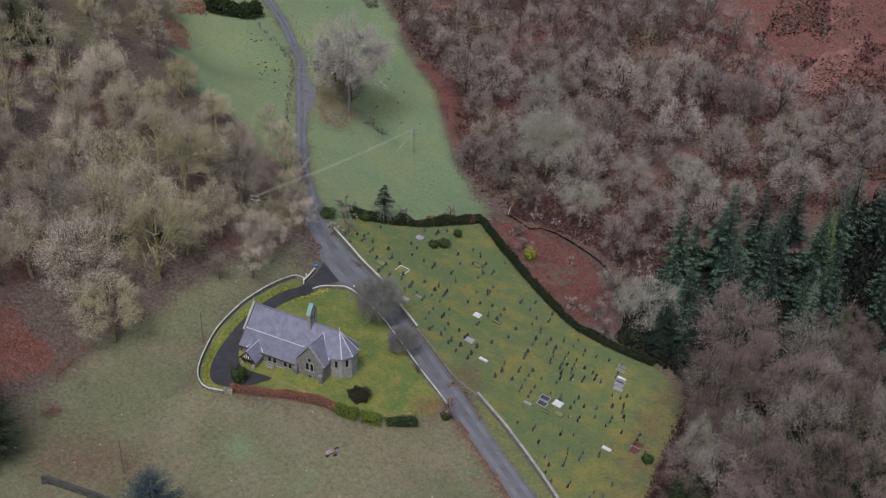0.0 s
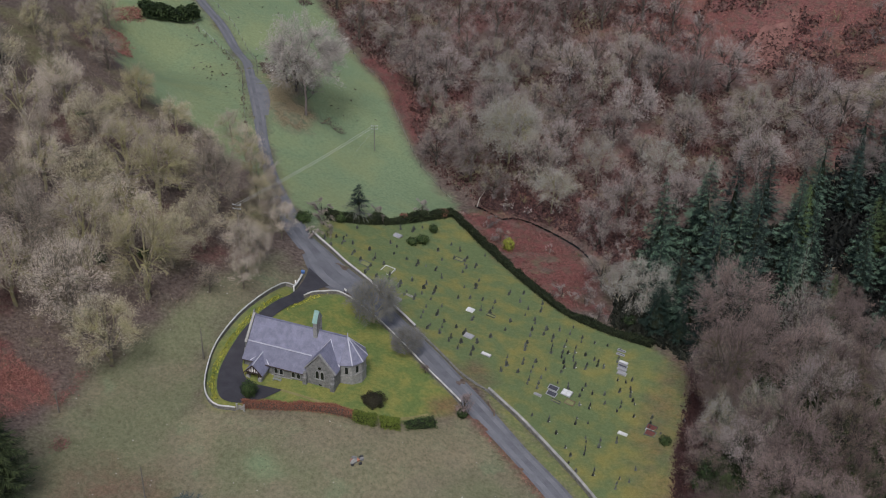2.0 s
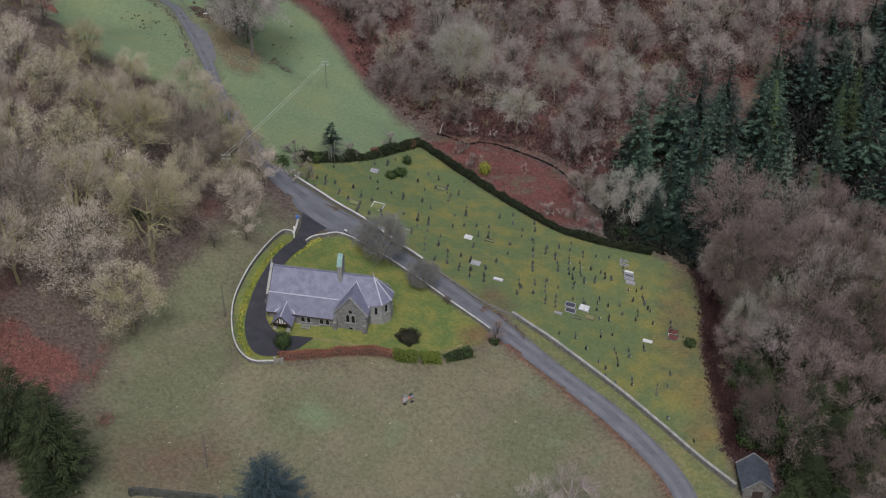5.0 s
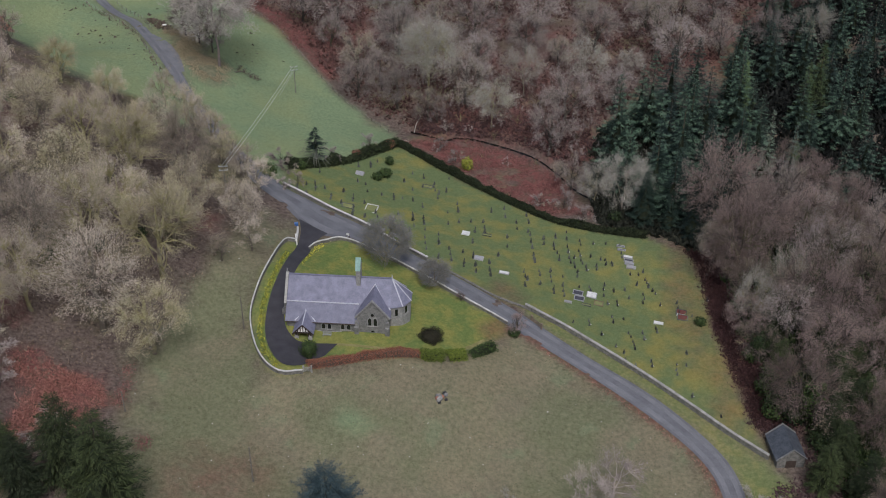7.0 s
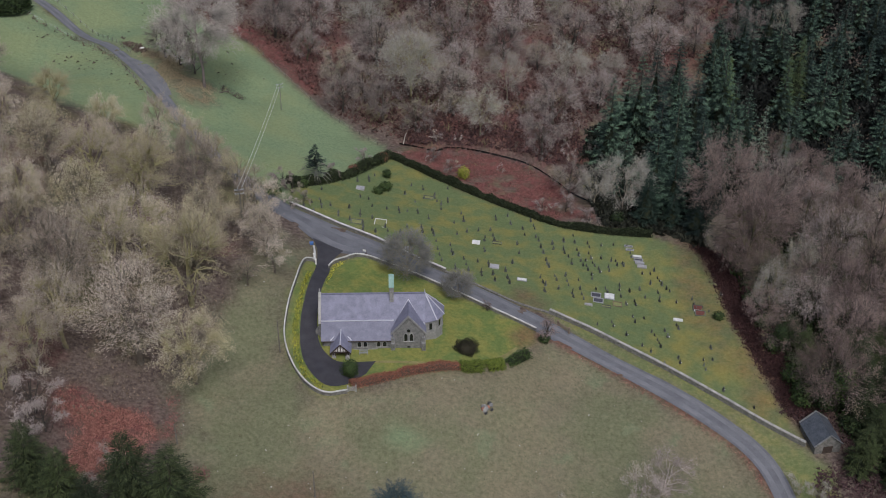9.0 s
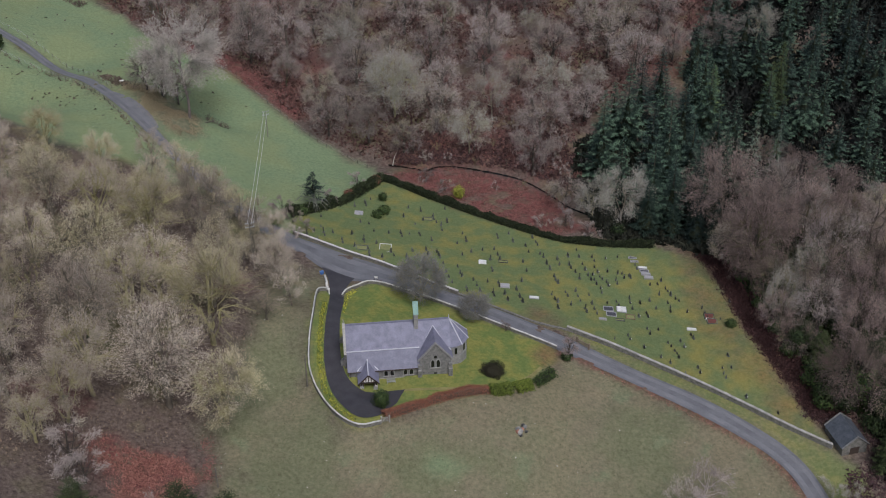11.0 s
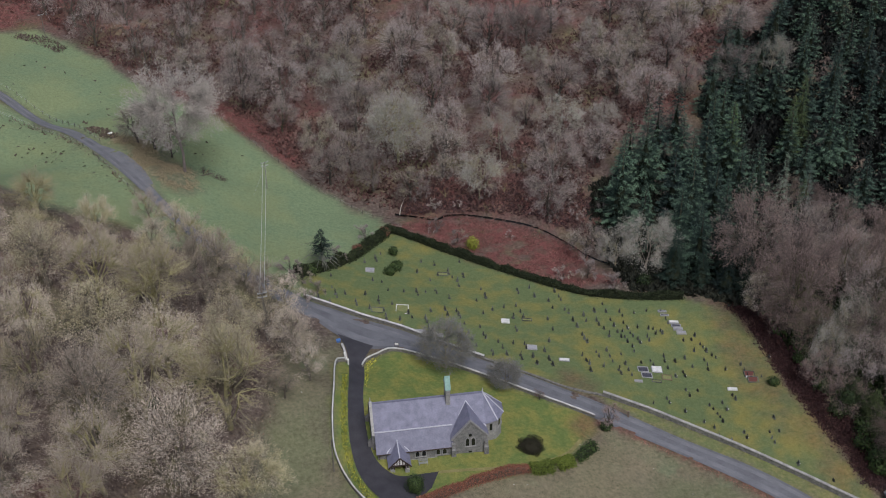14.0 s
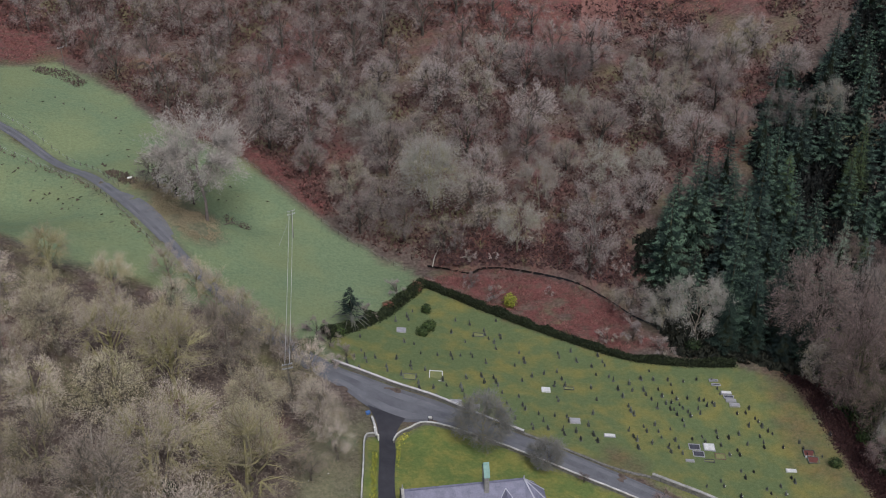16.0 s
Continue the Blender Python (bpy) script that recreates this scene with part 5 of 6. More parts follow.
for k in range(46):
    a, z = r.uniform(0, 6.28), r.uniform(0.6, 4.2)
    q = np.array([math.cos(a), math.sin(a), 0.0])
    g.tube([(0, 0, z), q * r.uniform(0.9, 1.7) + (0, 0, z + 0.2), q * r.uniform(1.8, 3.0) + (0, 0, z - r.uniform(0.2, 0.9))], [0.05, 0.04, 0.015], 3)
snag = thing("conifer", Matrix.Translation((-4.9, 61.6, ground(-4.9, 61.6))) @ Matrix.Diagonal((1.7, 1.7, 1.3, 1)), "half-dead cypress, green-topped with bare grey lower boughs", "conifer")
part("trunk", g, varied("dead_grey_boughs", (0.10, 0.105, 0.085), (0.20, 0.205, 0.175), 1.0), snag)
part("crown", frond_tree(151, 7.4, 2.3, NEEDLES, 10, 8, 0.35, clear=0.42, sprays=14, spray=0.9, lit_tips=False, dense=0.2)[1], None, snag)
hedge("hedge", ((-94.6, 115.3), (-90.8, 119.6), (-87.3, 124.5), (-86.3, 129.8)), 3.2, 4.5, GREEN_LEAF, "tall dark evergreen clump at the lane's far end", 48, 260, 0.3, 0.3)
IVY_TREE = bare_tree(141, 12, RED_TWIG, wide=0.45, squash=0.44, targets=110, tufts=44, shell=0.15, twig=0.7, bark=DARK_BARK)
for i, (x, y, s) in enumerate(((88.6, 40, 1.0), (95, -14, 1.15), (87.5, 1, 0.8))):
    t = plant(IVY_TREE, x, y, s, "bare tree hung with green ivy beside the graves", group="ivied trees")
    part("ivy", leaf_cloud(Geo(), (0.3, 0.2, 6.2), (2.6, 2.6, 3.6), 900, 0.2, np.random.default_rng(150 + i), 0.35), HEDGE_LEAF if i == 0 else GREEN_LEAF, t, "green ivy")
# fallen and leaning stems
for (x, y), (dx, dy), tall in (((15, 91.5), (1.6, 1.0), 4.0), ((-48, 12), (0.5, 1.5), 4.5)):
    z = ground(x, y)
    s = thing("leaning_stem", Matrix.Translation((x, y, z)), "pale leaning dead birch stem", "tree")
    part("trunk", Geo().tube([(0, 0, -0.3), (dx * 0.3, dy * 0.3, tall * 0.5), (dx, dy, tall)], [0.13, 0.1, 0.04], 6), PALE_TWIG, s)

# ---- graves ----
NORTH_PLOT = ((-6.5, 46.1), (-5, 48.8), (-4.3, 44.4), (-3.5, 51.3), (-2.9, 48.4), (-3.4, 57.1), (-0.9, 48.9), (3.2, 48.9), (1, 45.5), (5.4, 56.2), (7.3, 55.4), (8.3, 69.5), (7, 67.2), (4.4, 65), (8.2, 51.3), (11.5, 50.8), (14.2, 51.1), (16.1, 51), (15.5, 60.8), (17.9, 57), (18.3, 52.1), (17, 65.9), (19.8, 64.3), (19.9, 59.6), (22.4, 61.7), (22.9, 58.4), (23.8, 54.4), (23.8, 56.9), (25.4, 59.8), (25.6, 65.6), (19.2, 43.2))
NORTH_PLOT_FAR = ((20.9, 48.5), (21.5, 42.8), (21.9, 40.1), (22.3, 37.5), (16.1, 42.3), (16.9, 36.9), (9.6, 35.2), (9.3, 38.3), (8.4, 44.7), (5.7, 46.1), (6.4, 41.9), (3.6, 42.7), (4.1, 38.2), (6.6, 39.9), (7, 36.7), (11.3, 41), (11.9, 39.3), (14.6, 39.2), (14.8, 35.3), (19.4, 41), (19.9, 38.4), (19.1, 36.5), (22.6, 33.8), (22.9, 31.3), (23.3, 28.8), (26, 26.8), (28, 30.3), (28.4, 27.8), (25.3, 36.2), (25.5, 33.2), (27, 42.1), (26.5, 47.7))
MIDDLE_PLOT = ((28.3, 52.8), (28.7, 50.2), (29.2, 43.7), (31.8, 44.7), (32.9, 40), (32.6, 36), (34.5, 45.2), (34.9, 42.4), (35, 40), (36.1, 51.8), (38.9, 52.7), (39.3, 48.8), (30.9, 29.6), (31.4, 24.8), (41.8, 46.5), (42, 43.5), (44, 50.4), (44.4, 48.1), (40, 39), (40.1, 34.8), (38.3, 30.2), (44.4, 42.6), (44.9, 41.1), (45.1, 38.1), (45.4, 35.6), (45.7, 32.4), (46, 29.6), (47.8, 37.6))
MIDDLE_PLOT_FAR = ((47.8, 39.9), (50, 37.5), (50.7, 34.3), (51.1, 31.6), (50.4, 41.1), (33.1, 29.2), (33.8, 24.3), (34, 21.6), (36.6, 26.4), (36.8, 23.2), (37, 21.1), (28.8, 25.3), (43.7, 24.6), (44.1, 22.6), (44.5, 21.6), (44.1, 19.1), (47.1, 20.8), (46.9, 25.8), (49.2, 26.5), (49.3, 24.3), (49.4, 22.5), (49.8, 19.5), (49.9, 18.2), (51.8, 25.1), (51.7, 21.7), (51.8, 19.6), (52, 17.9), (52.8, 43.7), (52.8, 40.7))
EAST_PLOT = ((52.9, 37.5), (53, 35.2), (53.2, 33), (53.5, 31.2), (54.2, 31), (54.3, 33.2), (55.6, 40.3), (55.8, 38.7), (55.3, 36.1), (55.6, 34.1), (55.7, 32.4), (56, 31.3), (56.7, 30.2), (54.9, 27.8), (54.8, 26.1), (57.8, 34.3), (58.9, 31), (58.5, 39.5), (61.2, 39.8), (59.9, 33.5), (60.8, 33.4), (62.1, 32.5), (62.3, 31.8), (55.1, 22.2), (57.2, 22.8), (60.1, 22.7), (60.1, 20.5), (60.4, 24.3), (62.7, 19), (60.8, 17.7), (62.2, 22.6), (64.1, 39.3), (64.4, 36.4), (65.9, 29), (67.1, 25.6), (67.6, 29), (68.6, 30.1), (69.2, 26.4), (68.9, 27.4), (69.4, 25.1), (70.2, 23.8), (70.7, 22.9), (65.2, 20.7), (68, 19.5), (68.2, 22.5), (71.4, 19.1), (64.5, 23.5))
SOUTH_PLOT = ((74.8, 20), (74.9, 18.1), (61.4, 13.2), (61.6, 11.4), (53.6, 8.8), (56.7, 10.3), (59.1, 6.4), (64.4, 8.2), (64.8, 7.1), (67.2, 8.8), (67.4, 6.8), (63.7, 13), (65.1, 5.5), (65.3, 4.6), (61.7, 3.3), (63.2, 1.6), (63.4, -0.4), (72.8, -2.1), (73, -0.5), (74.8, -0.6), (75.2, 3.1), (69.9, 10.9), (75.1, -9.1), (79.9, -13.6), (65.2, -2.2), (68.2, -0.1), (80.9, 20.8), (77.4, 15.5))


def tablet(kind, mat):
    """A headstone that faces east or west: tablet with a rounded, gabled or square head on a plinth."""
    w, h = 0.36, 1.05
    head = {0: [(w, h * 0.75), (w * 0.7, h * 0.92), (0, h), (-w * 0.7, h * 0.92), (-w, h * 0.75)], 1: [(w, h * 0.78), (0, h * 1.05), (-w, h * 0.78)], 2: [(w, h * 0.85), (-w, h * 0.85)]}[kind]
    ring = [(-0.10, y, z) for y, z in [(-w, -0.3), (w, -0.3)] + head]
    return Geo().prism(ring, (0.20, 0, 0)).mesh("tablet", mat), Geo().box((-0.26, -w - 0.1, -0.3), (0.26, w + 0.1, 0.16)).mesh("plinth", mat)


def cross_stone(mat):
    return Geo().box((-0.08, -0.11, 0.3), (0.08, 0.11, 1.5)).box((-0.08, -0.38, 1.0), (0.08, 0.38, 1.2)).mesh("stone_cross", mat), Geo().box((-0.3, -0.36, -0.3), (0.3, 0.36, 0.18)).box((-0.2, -0.25, 0.18), (0.2, 0.25, 0.34)).mesh("plinth", mat)


STONES = [(*tablet(0, HEADSTONE), "weathered grey headstone with a rounded top"), (*tablet(1, HEADSTONE), "weathered grey headstone with a pointed top"), (*tablet(2, HEADSTONE), "square-topped grey headstone on a plinth"), (*tablet(2, DARK_GRANITE), "polished dark granite headstone with plinth"), (*cross_stone(HEADSTONE), "grey stone cross on a stepped base")]
PLANTER = Geo().tube([(0, 0, 0), (0, 0, 0.16)], [0.09, 0.12], 8).mesh("flower_pot", MARBLE)
ROW = (0.09, -0.996)
PLOTS = list(NORTH_PLOT + NORTH_PLOT_FAR + MIDDLE_PLOT + MIDDLE_PLOT_FAR + EAST_PLOT + SOUTH_PLOT)
for i, (x, y) in enumerate(tuple(PLOTS)):
    if i % 4 == 0:
        spot = (x + ROW[0] * 1.4 + rng.uniform(-0.12, 0.12), y + ROW[1] * 1.4 + rng.uniform(-0.2, 0.2))
        if all(math.hypot(spot[0] - a, spot[1] - b) > 1.1 for a, b in PLOTS) and inside(*spot, GRAVES):
            PLOTS.append(spot)
for i, (x, y) in enumerate(PLOTS):
    late = x > 52
    body, foot, label = STONES[(3 if i % 5 in (0, 3) else (i * 7) % 3) if late else (4 if i % 9 == 4 else (i * 7) % 3)]
    s = rng.uniform(0.65, 1.15) * (0.8 if late else 0.92)
    t = thing("headstone", Matrix.Translation((x, y, ground(x, y))) @ pose(0, 0, 0, rng.uniform(-3, 3), rng.uniform(-7, 7), rng.uniform(-22, 14)) @ Matrix.Diagonal((s, s, s, 1)), label, "headstone", "headstones")
    part("tablet", body, None, t)
    part("plinth", foot, None, t)
    if late and i % 4 == 1:
        pot = part("flower_pot", PLANTER, None, t, "white flower pot")
        pot.matrix_basis = pose(0.35, 0.1, 0.02)


def kerb_grave(x, y, long, wide, mat, fill_mat, label, turn=-8, ledger=False):
    """A grave with a kerb all round and a filled or slabbed bed."""
    t = thing("kerbed_grave", Matrix.Translation((x, y, ground(x, y) + 0.02)) @ pose(0, 0, 0, 0, math.degrees(math.atan(0.08)), turn), label, "grave", "kerbed graves")
    a, b = long / 2, wide / 2
    for lo, hi in (((-a, -b, -0.3), (a, -b + 0.14, 0.2)), ((-a, b - 0.14, -0.3), (a, b, 0.2)), ((-a, -b + 0.14, -0.3), (-a + 0.14, b - 0.14, 0.2)), ((a - 0.14, -b + 0.14, -0.3), (a, b - 0.14, 0.2))):
        part("kerb", Geo().box(lo, hi), mat, t)
    part("bed", Geo().box((-a + 0.14, -b + 0.14, -0.3), (a - 0.14, b - 0.14, 0.3 if ledger else 0.1)), fill_mat, t)
    return t


PLOT_GRASS = varied("plot_grass", (0.12, 0.14, 0.06), (0.24, 0.24, 0.10), 0.8, 0.95, 0.02)
RED_EARTH = varied("red_grave_earth", (0.09, 0.03, 0.025), (0.15, 0.055, 0.045), 1.5)
GREY_SLAB = varied("grey_slab", (0.22, 0.22, 0.23), (0.34, 0.34, 0.36), 1.4)
DARK_GRAVEL = varied("dark_grave_gravel", (0.03, 0.032, 0.042), (0.08, 0.08, 0.10), 2.0)
kerb_grave(54.8, 19.9, 2.1, 1.5, GREY_SLAB, DARK_GRAVEL, "grey kerbed grave with dark gravel")
kerb_grave(55, 17.9, 2.1, 1.5, GREY_SLAB, DARK_GRAVEL, "grey kerbed grave with dark gravel")
kerb_grave(57.6, 19.9, 2.1, 1.9, GREY_SLAB, MARBLE, "broad grave under a white marble slab", ledger=True)
kerb_grave(58.9, 17.3, 1.9, 1.5, varied("brown_stone_kerb", (0.12, 0.085, 0.055), (0.20, 0.145, 0.10), 1.5), PLOT_GRASS, "brown kerbed grave with a grassy bed")
kerb_grave(56.4, 16, 1.9, 0.7, HEADSTONE, PLOT_GRASS, "old low kerbed grave in the grass")
kerb_grave(65.7, 35, 2.0, 0.85, GREY_SLAB, MARBLE, "pale slab-topped grave in a row", ledger=True)
kerb_grave(65.8, 33.8, 2.0, 0.85, GREY_SLAB, DARK_GRAVEL, "grey kerbed grave in a row")
kerb_grave(65.9, 32.7, 2.0, 0.85, GREY_SLAB, GREY_SLAB, "grey slab-topped grave in a row", ledger=True)
kerb_grave(66.2, 31.4, 2.0, 1.1, COPING, GREY_SLAB, "grey slab-topped grave with pale kerb", ledger=True)
kerb_grave(70.6, 12.8, 1.9, 0.8, MARBLE, MARBLE, "white marble ledger stone over a grave", ledger=True)
kerb_grave(75.4, 16.8, 2.1, 1.7, HEADSTONE, RED_EARTH, "kerbed grave of bare red earth")
kerb_grave(75.5, 14.9, 2.1, 1.7, HEADSTONE, RED_EARTH, "kerbed grave of bare red earth")
kerb_grave(75.2, 15.8, 1.6, 0.4, MARBLE, MARBLE, "small white ledger between bare plots", ledger=True)
kerb_grave(34.3, 27.7, 2.0, 1.6, COPING, GREY_SLAB, "low box tomb of grey stone", ledger=True)
kerb_grave(39.7, 22.9, 2.1, 0.9, GREY_SLAB, MARBLE, "pale ledger stone in a dark kerb", ledger=True)
kerb_grave(31, 38.6, 1.7, 1.5, MARBLE, MARBLE, "broad white marble slab over a grave", ledger=True)
kerb_grave(10.2, 42.4, 2.6, 3.0, MARBLE, PLOT_GRASS, "large plot framed by a white kerb")
kerb_grave(5.2, 61, 2.0, 1.7, COPING, GREY_SLAB, "grave with a pale stone surround", ledger=True)
kerb_grave(35.6, 39, 2.0, 0.9, HEADSTONE, PLOT_GRASS, "old dark kerbed grave plot")
kerb_grave(52.7, 15.8, 1.6, 0.7, COPING, GREY_SLAB, "small pale ledger stone in grass", ledger=True)
kerb_grave(21, 60, 2.2, 1.2, HEADSTONE, PLOT_GRASS, "old dark kerbed grave plot")
kerb_grave(5.1, 41.9, 2.4, 1.7, HEADSTONE, PLOT_GRASS, "old dark kerbed plot by the wall")
kerb_grave(18, 35.8, 1.6, 0.5, COPING, PLOT_GRASS, "low pale kerb in mossy grass")
kerb_grave(64.4, 39, 1.8, 0.6, GREY_SLAB, DARK_GRAVEL, "narrow grey kerbed grave")
kerb_grave(64.5, 37.6, 1.8, 0.6, GREY_SLAB, DARK_GRAVEL, "narrow grey kerbed grave")
kerb_grave(16.3, 32.6, 2.0, 1.2, COPING, GREY_SLAB, "pale chest tomb beside the wall", ledger=True)
kerb_grave(13, 33.9, 2.2, 1.1, GREY_SLAB, GREY_SLAB, "grey chest tomb near the wall", ledger=True)

# ---- hut by the lane ----
hut = thing("hut", Matrix.Translation((88.3, -24.4, -9.3)) @ pose(0, 0, 0, 0, 0, 9), "small stone hearse house with a mossy slate roof", "hut")
L, W = 6.2, 4.9
part("hut_wall", Geo().prism([(0, 0, -1), (W, 0, -1), (W, 0, 2.5), (W / 2, 0, 4.6), (0, 0, 2.5)], (0, L, 0)), WALL_STONE, hut)
MOSSY_SLATE = varied("mossy_slate", (0.03, 0.037, 0.048), (0.095, 0.105, 0.125), 0.9, 0.7, 0.02, 5)
for s, a in ((-1, -0.3), (1, W + 0.3)):
    part("hut_roof", slab(Geo(), [(W / 2, -0.1, 4.75), (W / 2, L + 0.1, 4.75), (a, L + 0.1, 2.35), (a, -0.1, 2.35)], 0.14), MOSSY_SLATE, hut)
    for y in (-0.1, L + 0.1):
        part("verge_coping", bar(Geo(), (a, y, 2.42), (W / 2, y, 4.85), 0.28, 0.12), RUBBLE, hut, "grey verge stones")
part("hut_door", Geo().box((W / 2 - 0.9, -0.06, -1), (W / 2 + 0.9, 0.05, 2.1)), DARK_WOOD, hut, "dark plank double door")

# ---- poles, wires, gates and small things ----
def pole(x, y, high, label, arms=0, turn=0.0, wood=POLE_WOOD):
    t = thing("telegraph_pole", Matrix.Translation((x, y, ground(x, y))) @ pose(0, 0, 0, 0, 0, turn), label, "pole", "poles")
    part("shaft", Geo().tube([(0, 0, -0.5), (0, 0, high * 0.5), (0, 0, high)], [0.14, 0.12, 0.09], 8), wood, t)
    for k in range(arms):
        arm = part("crossarm", Geo().box((-0.9, -0.06, high - 0.25 - 0.9 * k), (0.9, 0.06, high - 0.12 - 0.9 * k)), GALVANISED, t, "galvanised crossarm")
        for u in (-0.8, 0.8):
            part("insulator", Geo().tube([(u, 0, high - 0.12 - 0.9 * k), (u, 0, high + 0.08 - 0.9 * k)], [0.06, 0.08], 6), MARBLE, arm, "pale insulator")
    return t


pole(-6.9, -8, 7.4, "dark wooden telegraph pole beside the churchyard wall")
pole(1.5, -43, 7.8, "slim wooden pole at the foot of the pasture")
pole(-16, 98, 7.5, "timber pole with steel crossarms in the meadow", 2, 20, varied("weathered_pole", (0.17, 0.17, 0.135), (0.27, 0.265, 0.215), 1.2, 0.9))
pole(-16.8, 25.9, 11.5, "timber pole with crossarms in the wood's edge", 2, 10)
pole(-76.6, 182.2, 7.5, "far timber pole at the wood's edge", 1, 30)
pole(-21.5, -33, 4.5, "thin bare wooden post in the bracken")
za, zb = ground(-16, 98) + 7.4, ground(-16.8, 25.9) + 11.4
for u in (-0.42, 0.42):
    s = np.linspace(0, 1, 14)
    p = np.stack([-16 + u * 0.94 + (-0.8) * s, 98 + u * 0.34 + (-72.1) * s, za + (zb - za) * s - 1.2 * 4 * s * (1 - s) * 0.5], 1)
    tagged(part("power_line", Geo().tube(p, [0.035] * 14, 4), MARBLE), "thin pale power line across the meadow", "cable", "power lines")
tagged(part("stay_wire", Geo().tube([(-16, 98, za - 1), (-19.2, 93, ground(-19.2, 93))], [0.02, 0.02], 4), GALVANISED), "slanting stay wire of the meadow pole", "cable")


def gate(x, y, turn, wide, mat, label, high=1.1):
    t = thing("gate", Matrix.Translation((x, y, ground(x, y))) @ pose(0, 0, 0, 0, 0, turn), label, "gate", "gates")
    for u in (0.04, wide - 0.04):
        part("gate_stile", Geo().box((u - 0.05, -0.04, 0.05), (u + 0.05, 0.04, high)), mat, t)
    for k in range(5):
        part("gate_bar", Geo().box((0.09, -0.025, 0.15 + k * (high - 0.25) / 4), (wide - 0.09, 0.025, 0.23 + k * (high - 0.25) / 4)), mat, t)
    part("gate_brace", bar(Geo(), (0.1, 0.05, 0.2), (wide - 0.1, 0.05, high - 0.1), 0.03, 0.08), mat, t)
    for u in (-0.2, wide + 0.2):
        part("gatepost", Geo().box((u - 0.12, -0.12, -0.4), (u + 0.12, 0.12, high + 0.2)).box((u - 0.15, -0.15, high + 0.2), (u + 0.15, 0.15, high + 0.28)), mat, t)
    return t


OAK_GREY = varied("grey_gate_timber", (0.22, 0.21, 0.19), (0.36, 0.35, 0.32), 1.5)
gate(45.6, 6.4, -50, 2.6, varied("weathered_oak", (0.16, 0.12, 0.09), (0.26, 0.20, 0.15), 1.5), "open weathered field gate by the lane")
gate(6.0, -18.6, 5, 1.0, OAK_GREY, "small weathered gate at the wall's end")
gate(-2.3, 21.6, 105, 1.6, WHITE_PAINT, "white churchyard gate standing open")
bin_ = thing("grit_bin", Matrix.Translation((-3.6, 28.6, ground(-3.6, 28.6))) @ pose(0, 0, 0, 0, 0, 20) @ Matrix.Scale(0.7, 4), "blue plastic grit bin at the drive's mouth", "bin")
BLUE = varied("blue_plastic", (0.04, 0.11, 0.30), (0.06, 0.15, 0.38), 2.0, 0.5)
part("bin_body", Geo().prism([(-0.5, -0.35, 0), (0.5, -0.35, 0), (0.5, 0.35, 0), (-0.5, 0.35, 0)], (0, 0, 0.75)), BLUE, bin_)
part("bin_lid", Geo().prism([(-0.56, -0.42, 0.75), (-0.56, 0.42, 0.75), (-0.56, 0.36, 0.92), (-0.56, -0.2, 1.0)], (1.12, 0, 0)), BLUE, bin_)
bench = thing("bench", Matrix.Translation((8.2, -7.4, ground(8.2, -7.4))), "grey weathered wooden bench against the lawn", "bench")
OAK_WOOD = varied("silvered_oak", (0.18, 0.19, 0.17), (0.30, 0.31, 0.28), 1.5)
for k in range(3):
    part("seat_slat", Geo().box((-0.8, -0.3 + 0.17 * k, 0.42), (0.8, -0.16 + 0.17 * k, 0.46)), OAK_WOOD, bench)
    part("back_slat", Geo().box((-0.8, 0.22, 0.55 + 0.14 * k), (0.8, 0.26, 0.65 + 0.14 * k)), OAK_WOOD, bench)
for u in (-0.72, 0.72):
    part("leg", Geo().box((u - 0.04, -0.3, -0.1), (u + 0.04, -0.22, 0.42)), OAK_WOOD, bench)
    part("leg", Geo().box((u - 0.04, 0.2, -0.1), (u + 0.04, 0.28, 0.95)), OAK_WOOD, bench)
sign = thing("notice_board", Matrix.Translation((7.4, 26.2, ground(7.4, 26.2))) @ pose(0, 0, 0, 0, 0, -20), "small white notice board behind the wall", "sign")
part("post", Geo().box((-0.4, -0.04, -0.2), (-0.32, 0.04, 1.5)).box((0.32, -0.04, -0.2), (0.4, 0.04, 1.5)), DARK_WOOD, sign)
part("board", Geo().box((-0.36, -0.06, 1.0), (0.36, -0.02, 1.5)), WHITE_PAINT, sign)
log = thing("fallen_log", Matrix.Translation((-30.5, 96.8, ground(-30.5, 96.8))), "fallen grey branch lying below the ash", "log")
part("trunk", Geo().tube([(-2.6, -1.6, 0.1), (-0.8, -0.2, 0.25), (0.8, 0.5, 0.2), (2.4, 0.4, 0.5)], [0.22, 0.18, 0.13, 0.05], 6), BARK, log)
part("branch", Geo().tube([(0.2, 0.2, 0.25), (1.2, 1.4, 0.9), (1.6, 2.4, 1.0)], [0.1, 0.06, 0.02], 5), BARK, log)
trough = thing("trough", Matrix.Translation((-52.2, 111.5, ground(-52.2, 111.5))) @ pose(0, 0, 0, 0, 0, 20) @ Matrix.Scale(0.6, 4), "white feed trough on bare earth in the meadow", "trough")
part("tub", Geo().prism([(-0.9, -0.35, 0.12), (0.9, -0.35, 0.12), (1.0, 0.0, 0.0), (0.9, 0.35, 0.12), (-0.9, 0.35, 0.12), (-1.0, 0, 0)], (0, 0, 0.45)), WHITE_PAINT, trough)
